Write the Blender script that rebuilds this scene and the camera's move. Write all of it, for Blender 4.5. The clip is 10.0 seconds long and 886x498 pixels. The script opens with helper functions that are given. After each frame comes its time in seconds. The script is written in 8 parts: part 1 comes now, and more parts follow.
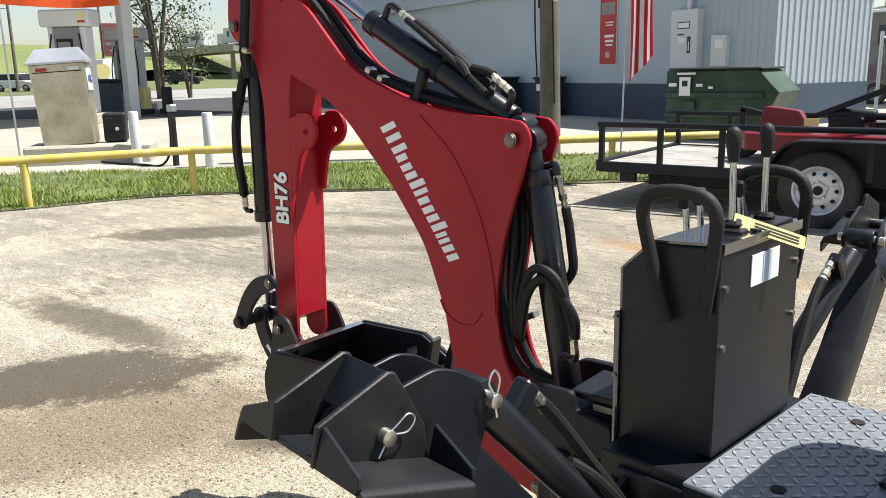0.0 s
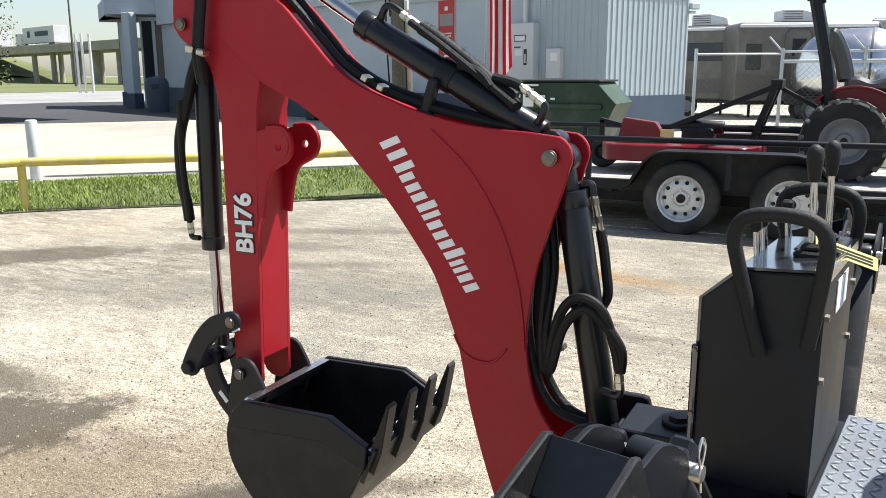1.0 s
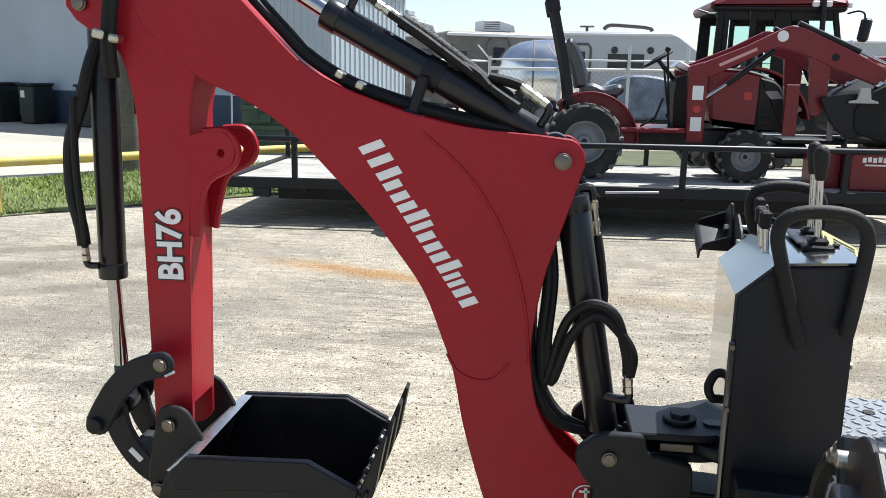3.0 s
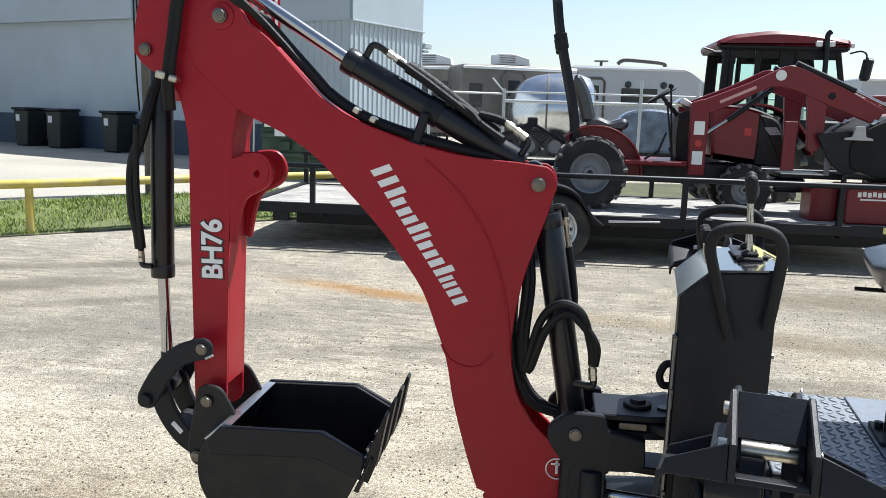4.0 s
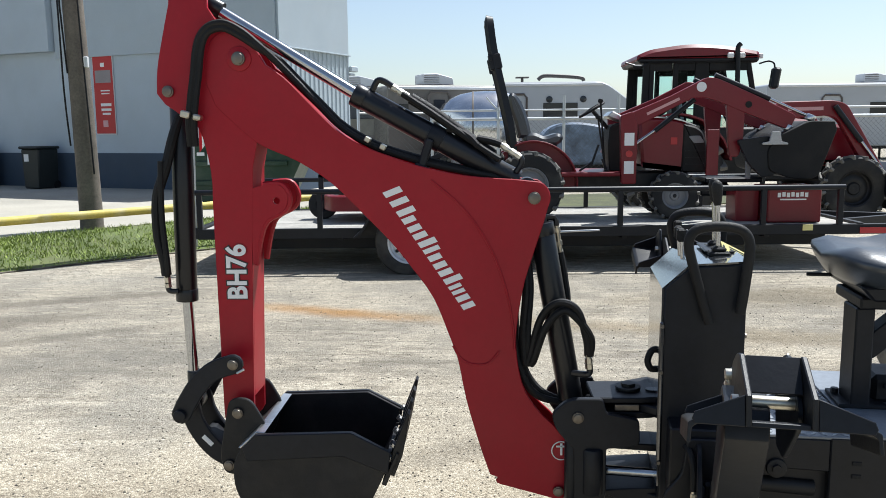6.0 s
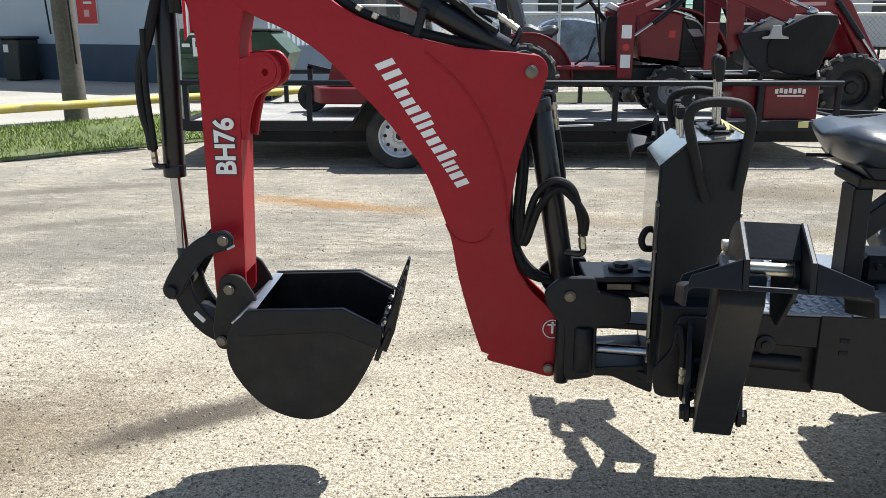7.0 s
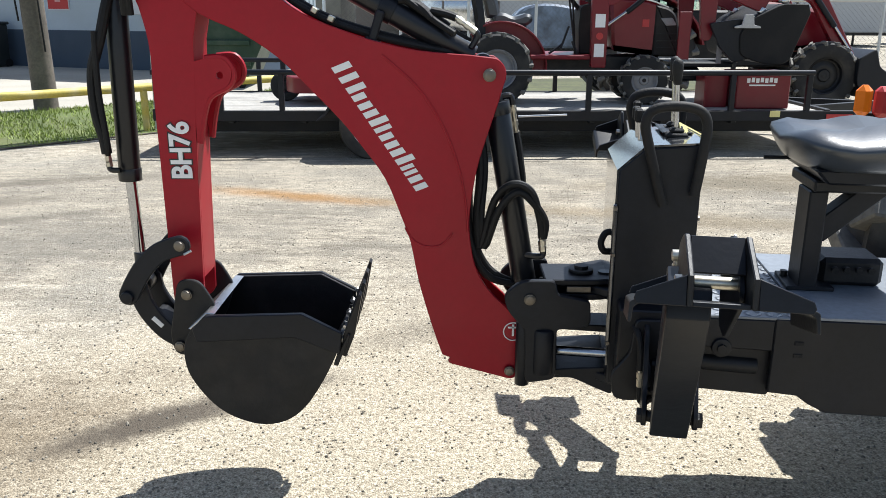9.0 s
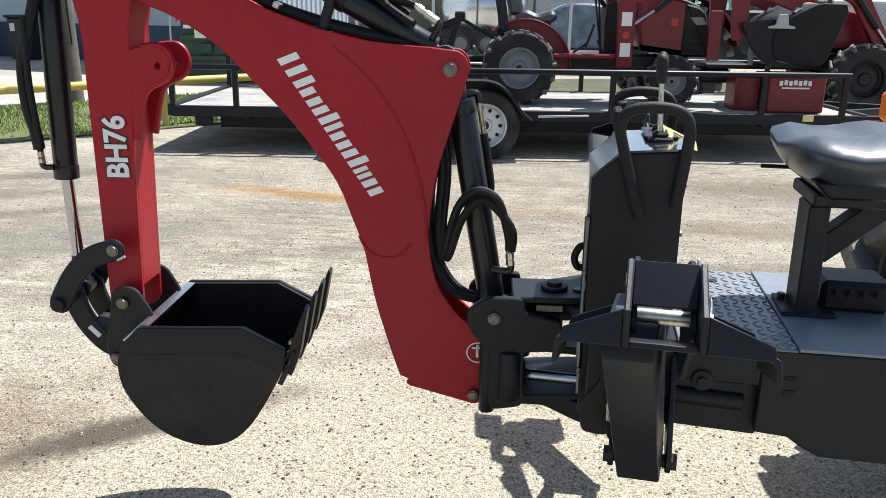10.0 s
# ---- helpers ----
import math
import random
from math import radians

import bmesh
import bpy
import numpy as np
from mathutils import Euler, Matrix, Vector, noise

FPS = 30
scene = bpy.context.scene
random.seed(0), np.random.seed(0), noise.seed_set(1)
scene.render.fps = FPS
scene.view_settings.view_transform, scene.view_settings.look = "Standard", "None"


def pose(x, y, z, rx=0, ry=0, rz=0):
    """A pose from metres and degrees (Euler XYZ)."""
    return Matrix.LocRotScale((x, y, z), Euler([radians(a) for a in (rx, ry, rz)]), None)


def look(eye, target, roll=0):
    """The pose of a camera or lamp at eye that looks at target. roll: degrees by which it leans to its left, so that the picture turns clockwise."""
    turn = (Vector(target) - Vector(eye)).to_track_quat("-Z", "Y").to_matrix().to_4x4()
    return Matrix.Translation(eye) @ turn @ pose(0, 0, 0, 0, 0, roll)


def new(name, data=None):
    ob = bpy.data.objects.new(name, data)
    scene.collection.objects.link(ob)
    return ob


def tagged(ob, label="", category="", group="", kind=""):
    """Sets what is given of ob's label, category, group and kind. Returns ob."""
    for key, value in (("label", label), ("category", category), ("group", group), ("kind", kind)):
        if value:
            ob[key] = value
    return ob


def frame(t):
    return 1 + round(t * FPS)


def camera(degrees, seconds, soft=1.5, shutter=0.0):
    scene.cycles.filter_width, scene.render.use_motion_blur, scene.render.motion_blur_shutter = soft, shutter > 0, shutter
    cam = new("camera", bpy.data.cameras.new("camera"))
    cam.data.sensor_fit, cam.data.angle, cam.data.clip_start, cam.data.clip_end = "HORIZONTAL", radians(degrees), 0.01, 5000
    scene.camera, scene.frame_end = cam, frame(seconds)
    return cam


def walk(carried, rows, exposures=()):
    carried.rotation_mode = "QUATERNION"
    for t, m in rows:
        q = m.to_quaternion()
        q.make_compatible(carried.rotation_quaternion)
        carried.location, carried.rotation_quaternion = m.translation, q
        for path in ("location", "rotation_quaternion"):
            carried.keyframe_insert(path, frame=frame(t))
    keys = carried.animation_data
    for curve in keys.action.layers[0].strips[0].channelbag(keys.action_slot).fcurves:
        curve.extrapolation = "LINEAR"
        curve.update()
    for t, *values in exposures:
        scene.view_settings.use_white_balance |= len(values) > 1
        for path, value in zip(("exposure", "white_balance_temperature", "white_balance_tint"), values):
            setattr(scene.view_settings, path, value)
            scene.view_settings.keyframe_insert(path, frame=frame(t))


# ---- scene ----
cam = camera(57.0, 10.0, soft=0.8)
PATH = [
    (0, (-0.132, 0.293, 1.354), (-1.373, 1.8, 0.921), -1.2),
    (0.5, (-0.378, 0.284, 1.34), (-1.554, 1.846, 0.919), -0.4),
    (0.7, (-0.493, 0.264, 1.352), (-1.560, 1.892, 0.924), -0.5),
    (1, (-0.6, 0.238, 1.359), (-1.495, 1.978, 0.941), -0.2),
    (1.5, (-0.785, 0.31, 1.346), (-1.536, 2.115, 0.923), 0.1),
    (1.7, (-0.865, 0.363, 1.356), (-1.570, 2.187, 0.942), 0.5),
    (2, (-0.967, 0.371, 1.353), (-1.582, 2.232, 0.955), 0.7),
    (2.2, (-1.061, 0.351, 1.345), (-1.577, 2.236, 0.950), 0.5),
    (2.5, (-1.176, 0.309, 1.348), (-1.484, 2.242, 0.939), 0.4),
    (2.7, (-1.216, 0.272, 1.343), (-1.430, 2.217, 0.930), 0.9),
    (3.8, (-1.116, -0.047, 1.365), (-1.379, 1.902, 1.008), 1.6),
    (4, (-1.116, -0.119, 1.361), (-1.376, 1.835, 1.024), 1.8),
    (4.5, (-1.175, -0.223, 1.38), (-1.389, 1.74, 1.063), 1.3),
    (5, (-1.258, -0.325, 1.379), (-1.382, 1.65, 1.089), -0.3),
    (6.3, (-1.304, -0.359, 1.372), (-1.381, 1.619, 1.082), -0.3),
    (6.5, (-1.31, -0.359, 1.362), (-1.382, 1.615, 1.047), -0.1),
    (6.8, (-1.310, -0.347, 1.332), (-1.380, 1.603, 0.908), -0.2),
    (7, (-1.305, -0.337, 1.307), (-1.367, 1.591, 0.781), 0.1),
    (7.5, (-1.307, -0.34, 1.31), (-1.358, 1.564, 0.702), 0.2),
    (8, (-1.306, -0.356, 1.34), (-1.333, 1.557, 0.755), 0.1),
    (8.5, (-1.298, -0.36, 1.347), (-1.314, 1.559, 0.783), 0.3),
    (9, (-1.251, -0.314, 1.352), (-1.264, 1.606, 0.791), 0.2),
    (9.5, (-1.139, -0.213, 1.352), (-1.229, 1.709, 0.804), 0.8),
    (10, (-1.064, -0.11, 1.328), (-1.163, 1.807, 0.764), 0.8),
]
LIGHT = [(0, 0.86, 6700, 9), (0.5, 0.93, 6650, 9), (1, 0.94, 6480, 9), (2.5, 0.94, 6300, 9), (4, 0.82, 6200, 8), (5, 0.66, 6180, 8), (6.5, 0.68, 6180, 8), (7.5, 0.84, 6250, 9), (10, 0.84, 6250, 9)]
walk(cam, [(t, look(eye, target, roll)) for t, eye, target, roll in PATH], LIGHT)

# ---- sky and sun ----
SUN = Vector((0.41, 0.40, 1.0)).normalized()
world = bpy.data.worlds.new("sky")
scene.world = world
world.use_nodes = True
wn = world.node_tree.nodes
sky = wn.new("ShaderNodeTexSky")
sky.sky_type = "NISHITA"
sky.sun_disc = False
sky.sun_elevation = math.asin(SUN.z)
sky.sun_rotation = math.atan2(SUN.x, SUN.y)
sky.dust_density = 1.0
sky.air_density = 1.0
haze = wn.new("ShaderNodeHueSaturation")
haze.inputs["Saturation"].default_value = 0.85
world.node_tree.links.new(sky.outputs[0], haze.inputs["Color"])
world.node_tree.links.new(haze.outputs[0], wn["Background"].inputs[0])
wn["Background"].inputs[1].default_value = 0.088
sun = new("sun", bpy.data.lights.new("sun", "SUN"))
sun.data.energy = 5.0
sun.data.angle = radians(0.5)
sun.data.color = (1.0, 0.98, 0.945)
sun.matrix_world = look(SUN * 60, (0, 0, 0))

# ---- materials ----
def rgb(c):
    return (*c, 1.0)


def mat(name, color, rough=0.5, metal=0.0, var=0.12, big=1.2, fine=60.0, bump=0.08, bump_scale=None, coat=0.0, dust=0.0, dust_color=(0.45, 0.40, 0.32), island=0.0, spec=0.5):
    """Paint, metal, rubber: colour mottled at two scales, roughness that follows it, fine relief, dust."""
    m = bpy.data.materials.new(name)
    m.use_nodes = True
    n, l = m.node_tree.nodes, m.node_tree.links
    p = n["Principled BSDF"]
    tc = n.new("ShaderNodeTexCoord")

    def tex(scale, detail=4.0, rough_=0.6):
        t = n.new("ShaderNodeTexNoise")
        t.inputs["Scale"].default_value, t.inputs["Detail"].default_value, t.inputs["Roughness"].default_value = scale, detail, rough_
        l.new(tc.outputs["Object"], t.inputs["Vector"])
        return t.outputs["Fac"]

    def ramp(value, lo, hi, a, b):
        r = n.new("ShaderNodeMapRange")
        r.inputs[1].default_value, r.inputs[2].default_value, r.inputs[3].default_value, r.inputs[4].default_value = lo, hi, a, b
        l.new(value, r.inputs[0])
        return r.outputs[0]

    def times(a, b):
        r = n.new("ShaderNodeMath")
        r.operation = "MULTIPLY"
        l.new(a, r.inputs[0]), l.new(b, r.inputs[1])
        return r.outputs[0]

    b1, f1 = tex(big), tex(fine)
    shade = times(ramp(b1, 0.3, 0.7, 1 - var, 1 + var), ramp(f1, 0.3, 0.7, 1 - var * 0.6, 1 + var * 0.6))
    if island:
        g = n.new("ShaderNodeNewGeometry")
        shade = times(shade, ramp(g.outputs["Random Per Island"], 0, 1, 1 - island, 1 + island))
    hsv = n.new("ShaderNodeHueSaturation")
    hsv.inputs["Color"].default_value = rgb(color)
    l.new(shade, hsv.inputs["Value"])
    col = hsv.outputs[0]
    if dust:
        mix = n.new("ShaderNodeMix")
        mix.data_type = "RGBA"
        mix.inputs["B"].default_value = rgb(dust_color)
        d = n.new("ShaderNodeTexNoise")
        d.inputs["Scale"].default_value, d.inputs["Detail"].default_value = big * 3.1, 6.0
        l.new(tc.outputs["Object"], d.inputs["Vector"])
        l.new(ramp(d.outputs["Fac"], 0.45, 0.8, 0.0, dust), mix.inputs["Factor"])
        l.new(col, mix.inputs["A"])
        col = mix.outputs["Result"]
    l.new(col, p.inputs["Base Color"])
    l.new(ramp(b1, 0.25, 0.75, max(0.02, rough - 0.08), min(1.0, rough + 0.1)), p.inputs["Roughness"])
    p.inputs["Metallic"].default_value = metal
    p.inputs["Specular IOR Level"].default_value = spec
    if coat:
        p.inputs["Coat Weight"].default_value, p.inputs["Coat Roughness"].default_value = coat, 0.08
    if bump:
        bp = n.new("ShaderNodeBump")
        bp.inputs["Strength"].default_value, bp.inputs["Distance"].default_value = bump, 0.01
        l.new(tex(bump_scale or fine * 2.0, 3.0), bp.inputs["Height"])
        l.new(bp.outputs[0], p.inputs["Normal"])
    return m


RED = mat("red_paint", (0.298, 0.0040, 0.0136), 0.42, var=0.08, big=2.0, bump=0.02, bump_scale=14, coat=0.06, dust=0.015, spec=0.28)
RED_FAR = mat("red_tractor_paint", (0.155, 0.0030, 0.0105), 0.36, var=0.1, bump=0.02, coat=0.1, dust=0.02, spec=0.4)
BLACK = mat("black_paint", (0.0062, 0.0076, 0.0112), 0.45, var=0.3, big=3.0, bump=0.05, bump_scale=40, dust=0.010, spec=0.30)
BLACK_GLOSS = mat("black_cylinder_paint", (0.008, 0.009, 0.012), 0.32, var=0.2, bump=0.03, dust=0.02, spec=0.4)
BLACK_DUST = mat("dusty_black_paint", (0.0085, 0.009, 0.0105), 0.48, var=0.3, big=4.0, bump=0.08, dust=0.035, spec=0.32)
RUBBER = mat("black_rubber", (0.0065, 0.0065, 0.007), 0.62, var=0.25, bump=0.2, bump_scale=180, dust=0.03, spec=0.3)
TYRE = mat("tyre_rubber", (0.013, 0.013, 0.013), 0.8, var=0.25, bump=0.2, bump_scale=90, dust=0.15)
LUG = mat("dusty_lug_rubber", (0.13, 0.125, 0.11), 0.75, var=0.3, big=4.0, bump=0.2, bump_scale=90, dust=0.5, dust_color=(0.30, 0.28, 0.24))
VINYL = mat("black_vinyl", (0.030, 0.036, 0.044), 0.30, var=0.1, bump=0.06, bump_scale=160, spec=0.8)
CHROME = mat("chrome_rod", (0.44, 0.45, 0.47), 0.16, 1.0, var=0.05, bump=0.0)
STEEL = mat("zinc_plated_steel", (0.55, 0.52, 0.44), 0.34, 1.0, var=0.2, bump=0.05)
BRIGHT = mat("bare_bright_steel", (0.62, 0.62, 0.62), 0.3, 1.0, var=0.15, bump=0.04)
PIN = mat("yellow_zinc_pin", (0.19, 0.17, 0.145), 0.46, 1.0, var=0.2, bump=0.04)
DECAL = mat("white_decal", (0.78, 0.78, 0.77), 0.45, var=0.05, bump=0.0)
DECAL_RED = mat("red_decal", (0.45, 0.03, 0.03), 0.45, var=0.05, bump=0.0)
DECAL_BLACK = mat("black_decal", (0.02, 0.02, 0.02), 0.5, var=0.05, bump=0.0)
YELLOW = mat("yellow_tag", (0.72, 0.64, 0.26), 0.5, var=0.05, bump=0.0)
ORANGE = mat("orange_lamp_lens", (0.85, 0.20, 0.01), 0.2, var=0.05, bump=0.02)
GREY_RIM = mat("silver_grey_rim_paint", (0.19, 0.195, 0.205), 0.45, var=0.1, bump=0.03, dust=0.1)
WHITE_RIM = mat("silver_white_wheel_paint", (0.60, 0.61, 0.62), 0.3, 0.35, var=0.06, bump=0.02, dust=0.12)
WHITE = mat("white_paint", (0.608, 0.616, 0.624), 0.55, var=0.07, big=0.6, bump=0.05, dust=0.1)


# ---- mesh helpers ----
WORLD = {}
X = [Matrix.Identity(4)]


def thing(name, label, category, m=None, group="", kind=""):
    """A top-level Empty at the thing's base."""
    ob = new(name)
    ob.empty_display_size = 0.2
    ob.matrix_world = m if m is not None else Matrix.Identity(4)
    WORLD[ob.name] = ob.matrix_basis.copy()
    return tagged(ob, label, category, group, kind)


def mesh_from(name, bm, material, smooth=35):
    me = bpy.data.meshes.new(name)
    bmesh.ops.recalc_face_normals(bm, faces=bm.faces)
    bm.transform(X[-1])
    bm.to_mesh(me)
    bm.free()
    for m in material if isinstance(material, (list, tuple)) else (material,):
        me.materials.append(m)
    if smooth:
        for e in me.polygons:
            e.use_smooth = True
        me.set_sharp_from_angle(angle=radians(smooth))
    return me


def part(name, bm, material, parent=None, label="", smooth=35):
    ob = new(name, mesh_from(name, bm, material, smooth))
    WORLD[ob.name] = Matrix.Identity(4)
    if parent is not None:
        ob.parent = parent
        ob.matrix_parent_inverse = WORLD[parent.name].inverted()
    return tagged(ob, label)


def B():
    return bmesh.new()


def add(bm, fill, m):
    """Run fill on a fresh bmesh, then lay it into bm by the pose m."""
    other = bmesh.new()
    fill(other)
    other.transform(m)
    me = bpy.data.meshes.new("tmp")
    other.to_mesh(me)
    other.free()
    bm.from_mesh(me)
    bpy.data.meshes.remove(me)
    return bm


def bevelled(bm, geom_edges, width, segments=2):
    if width > 0:
        bmesh.ops.bevel(bm, geom=geom_edges, offset=width, segments=segments, affect="EDGES", profile=0.5)


def box(bm, c, s, bevel=0.004, m=None):
    def fill(b):
        bmesh.ops.create_cube(b, size=1.0, matrix=Matrix.Diagonal((*s, 1)))
        bevelled(b, list(b.edges), min(bevel, 0.45 * min(s)), 1)
    return add(bm, fill, Matrix.Translation(c) @ (m if m is not None else Matrix.Identity(4)))


def between(p0, p1):
    d = Vector(p1) - Vector(p0)
    return Matrix.Translation(p0) @ d.to_track_quat("Z", "Y").to_matrix().to_4x4(), d.length


def rod(bm, p0, p1, r0, r1=None, seg=20, bevel=0.0, caps=True):
    m, length = between(p0, p1)

    def fill(b):
        bmesh.ops.create_cone(b, cap_ends=caps, segments=seg, radius1=r0, radius2=r0 if r1 is None else r1, depth=length, matrix=Matrix.Translation((0, 0, length / 2)))
        if bevel:
            bevelled(b, [e for e in b.edges if len(e.link_faces) == 2 and any(len(f.verts) > 4 for f in e.link_faces)], bevel, 2)
    return add(bm, fill, m)


def beam(bm, p0, p1, w, h, bevel=0.003, up=(0, 0, 1)):
    """A rectangular bar from p0 to p1, w across and h along up."""
    a, b_ = Vector(p0), Vector(p1)
    z = (b_ - a).normalized()
    u = Vector(up)
    x = u.cross(z)
    if x.length < 1e-4:
        x = Vector((1, 0, 0)).cross(z)
    x.normalize()
    y = z.cross(x)
    m = Matrix((x, y, z)).transposed().to_4x4()
    m.translation = (a + b_) / 2
    return add(bm, lambda b: (bmesh.ops.create_cube(b, size=1.0, matrix=Matrix.Diagonal((w, h, (b_ - a).length, 1))), bevelled(b, list(b.edges), bevel, 1)), m)


def spline(points, n=8, closed=False):
    """Points on a smooth curve through the given ones."""
    p = [Vector(q) for q in points]
    k = len(p)
    out = []
    for i in range(k if closed else k - 1):
        a, b, c, d = (p[(i - 1) % k], p[i], p[(i + 1) % k], p[(i + 2) % k]) if closed else (p[max(i - 1, 0)], p[i], p[i + 1], p[min(i + 2, k - 1)])
        for j in range(n):
            t = j / n
            out.append(0.5 * ((2 * b) + (c - a) * t + (2 * a - 5 * b + 4 * c - d) * t * t + (3 * b - a - 3 * c + d) * t ** 3))
    if not closed:
        out.append(p[-1])
    return out


def tube(bm, points, r, seg=10, n=8, smooth=True, taper=None):
    pts = spline(points, n) if smooth else [Vector(p) for p in points]
    rings, side = [], None
    for i, p in enumerate(pts):
        d = (pts[min(i + 1, len(pts) - 1)] - pts[max(i - 1, 0)]).normalized()
        side = (Vector((0.31, 0.84, 0.44)) if side is None else side)
        side = (side - d * side.dot(d)).normalized()
        other = d.cross(side)
        rr = r if taper is None else r + (taper - r) * i / (len(pts) - 1)
        rings.append([bm.verts.new(p + (side * math.cos(a) + other * math.sin(a)) * rr) for a in (2 * math.pi * j / seg for j in range(seg))])
    for a, b in zip(rings, rings[1:]):
        for j in range(seg):
            bm.faces.new((a[j], a[(j + 1) % seg], b[(j + 1) % seg], b[j]))
    bm.faces.new(rings[0][::-1])
    bm.faces.new(rings[-1])
    return bm


def plate(bm, outline, y0, y1, bevel=0.003, axis="y"):
    """A flat outline in (x, z), given thickness from y0 to y1. axis 'x': outline in (y, z); 'z': in (x, y)."""
    def at(a, b, c):
        return (a, c, b) if axis == "y" else (c, a, b) if axis == "x" else (a, b, c)

    def fill(b):
        lo = [b.verts.new(at(p[0], p[1], y0)) for p in outline]
        hi = [b.verts.new(at(p[0], p[1], y1)) for p in outline]
        b.faces.new(lo)
        b.faces.new(hi[::-1])
        k = len(lo)
        for i in range(k):
            b.faces.new((lo[i], hi[i], hi[(i + 1) % k], lo[(i + 1) % k]))
        bmesh.ops.recalc_face_normals(b, faces=b.faces)
        if bevel:
            bevelled(b, [e for e in b.edges if any(len(f.verts) == k for f in e.link_faces)], bevel, 1)
    return add(bm, fill, Matrix.Identity(4))


def lathe(bm, profile, seg=32, m=None):
    """profile: (radius, along) about the z axis."""
    def fill(b):
        rings = [[b.verts.new((r * math.cos(a), r * math.sin(a), z)) for a in (2 * math.pi * j / seg for j in range(seg))] if r > 1e-5 else [b.verts.new((0, 0, z))] for r, z in profile]
        for p, q in zip(rings, rings[1:]):
            for j in range(seg):
                k = (j + 1) % seg
                if len(p) == 1 and len(q) == 1:
                    continue
                b.faces.new((p[0], q[j], q[k]) if len(p) == 1 else (p[j], p[k], q[0]) if len(q) == 1 else (p[j], p[k], q[k], q[j]))
    return add(bm, fill, m if m is not None else Matrix.Identity(4))


def rounded(points, r, n=4):
    """A polygon with its corners rounded; r one radius or one a corner."""
    out, k = [], len(points)
    for i in range(k):
        p, a, b = Vector(points[i]), Vector(points[i - 1]), Vector(points[(i + 1) % k])
        ri = r[i] if isinstance(r, (list, tuple)) else r
        da, db = (a - p), (b - p)
        ri = min(ri, 0.45 * da.length, 0.45 * db.length)
        if ri <= 0:
            out.append(p)
            continue
        s, e = p + da.normalized() * ri, p + db.normalized() * ri
        for j in range(n + 1):
            t = j / n
            out.append(s * (1 - t) ** 2 + p * 2 * t * (1 - t) + e * t * t)
    return out


def disc(bm, c, r, axis, thick, seg=20, bevel=0.0):
    c, a = Vector(c), Vector(axis).normalized() * thick / 2
    return rod(bm, c - a, c + a, r, seg=seg, bevel=bevel)


def sheet(bm, points, z=0.0):
    bm.faces.new([bm.verts.new((*p[:2], p[2] if len(p) > 2 else z)) for p in points])
    return bm


# ---- ground ----
def stain(n, l, pos, c, size, turn, soft, wobble):
    """A mask, one inside an uneven blot of the given half-sizes about c."""
    mp = n.new("ShaderNodeMapping")
    mp.vector_type = "TEXTURE"
    mp.inputs["Location"].default_value, mp.inputs["Rotation"].default_value, mp.inputs["Scale"].default_value = (*c, 0), (0, 0, radians(turn)), (*size, 1)
    l.new(pos, mp.inputs["Vector"])
    ln = n.new("ShaderNodeVectorMath")
    ln.operation = "LENGTH"
    l.new(mp.outputs[0], ln.inputs[0])
    ad = n.new("ShaderNodeMath")
    ad.operation = "ADD"
    l.new(ln.outputs["Value"], ad.inputs[0]), l.new(wobble, ad.inputs[1])
    r = n.new("ShaderNodeMapRange")
    r.interpolation_type = "SMOOTHSTEP"
    r.inputs[1].default_value, r.inputs[2].default_value, r.inputs[3].default_value, r.inputs[4].default_value = 1.0 - soft, 1.0 + soft, 1.0, 0.0
    l.new(ad.outputs[0], r.inputs[0])
    return r.outputs[0]


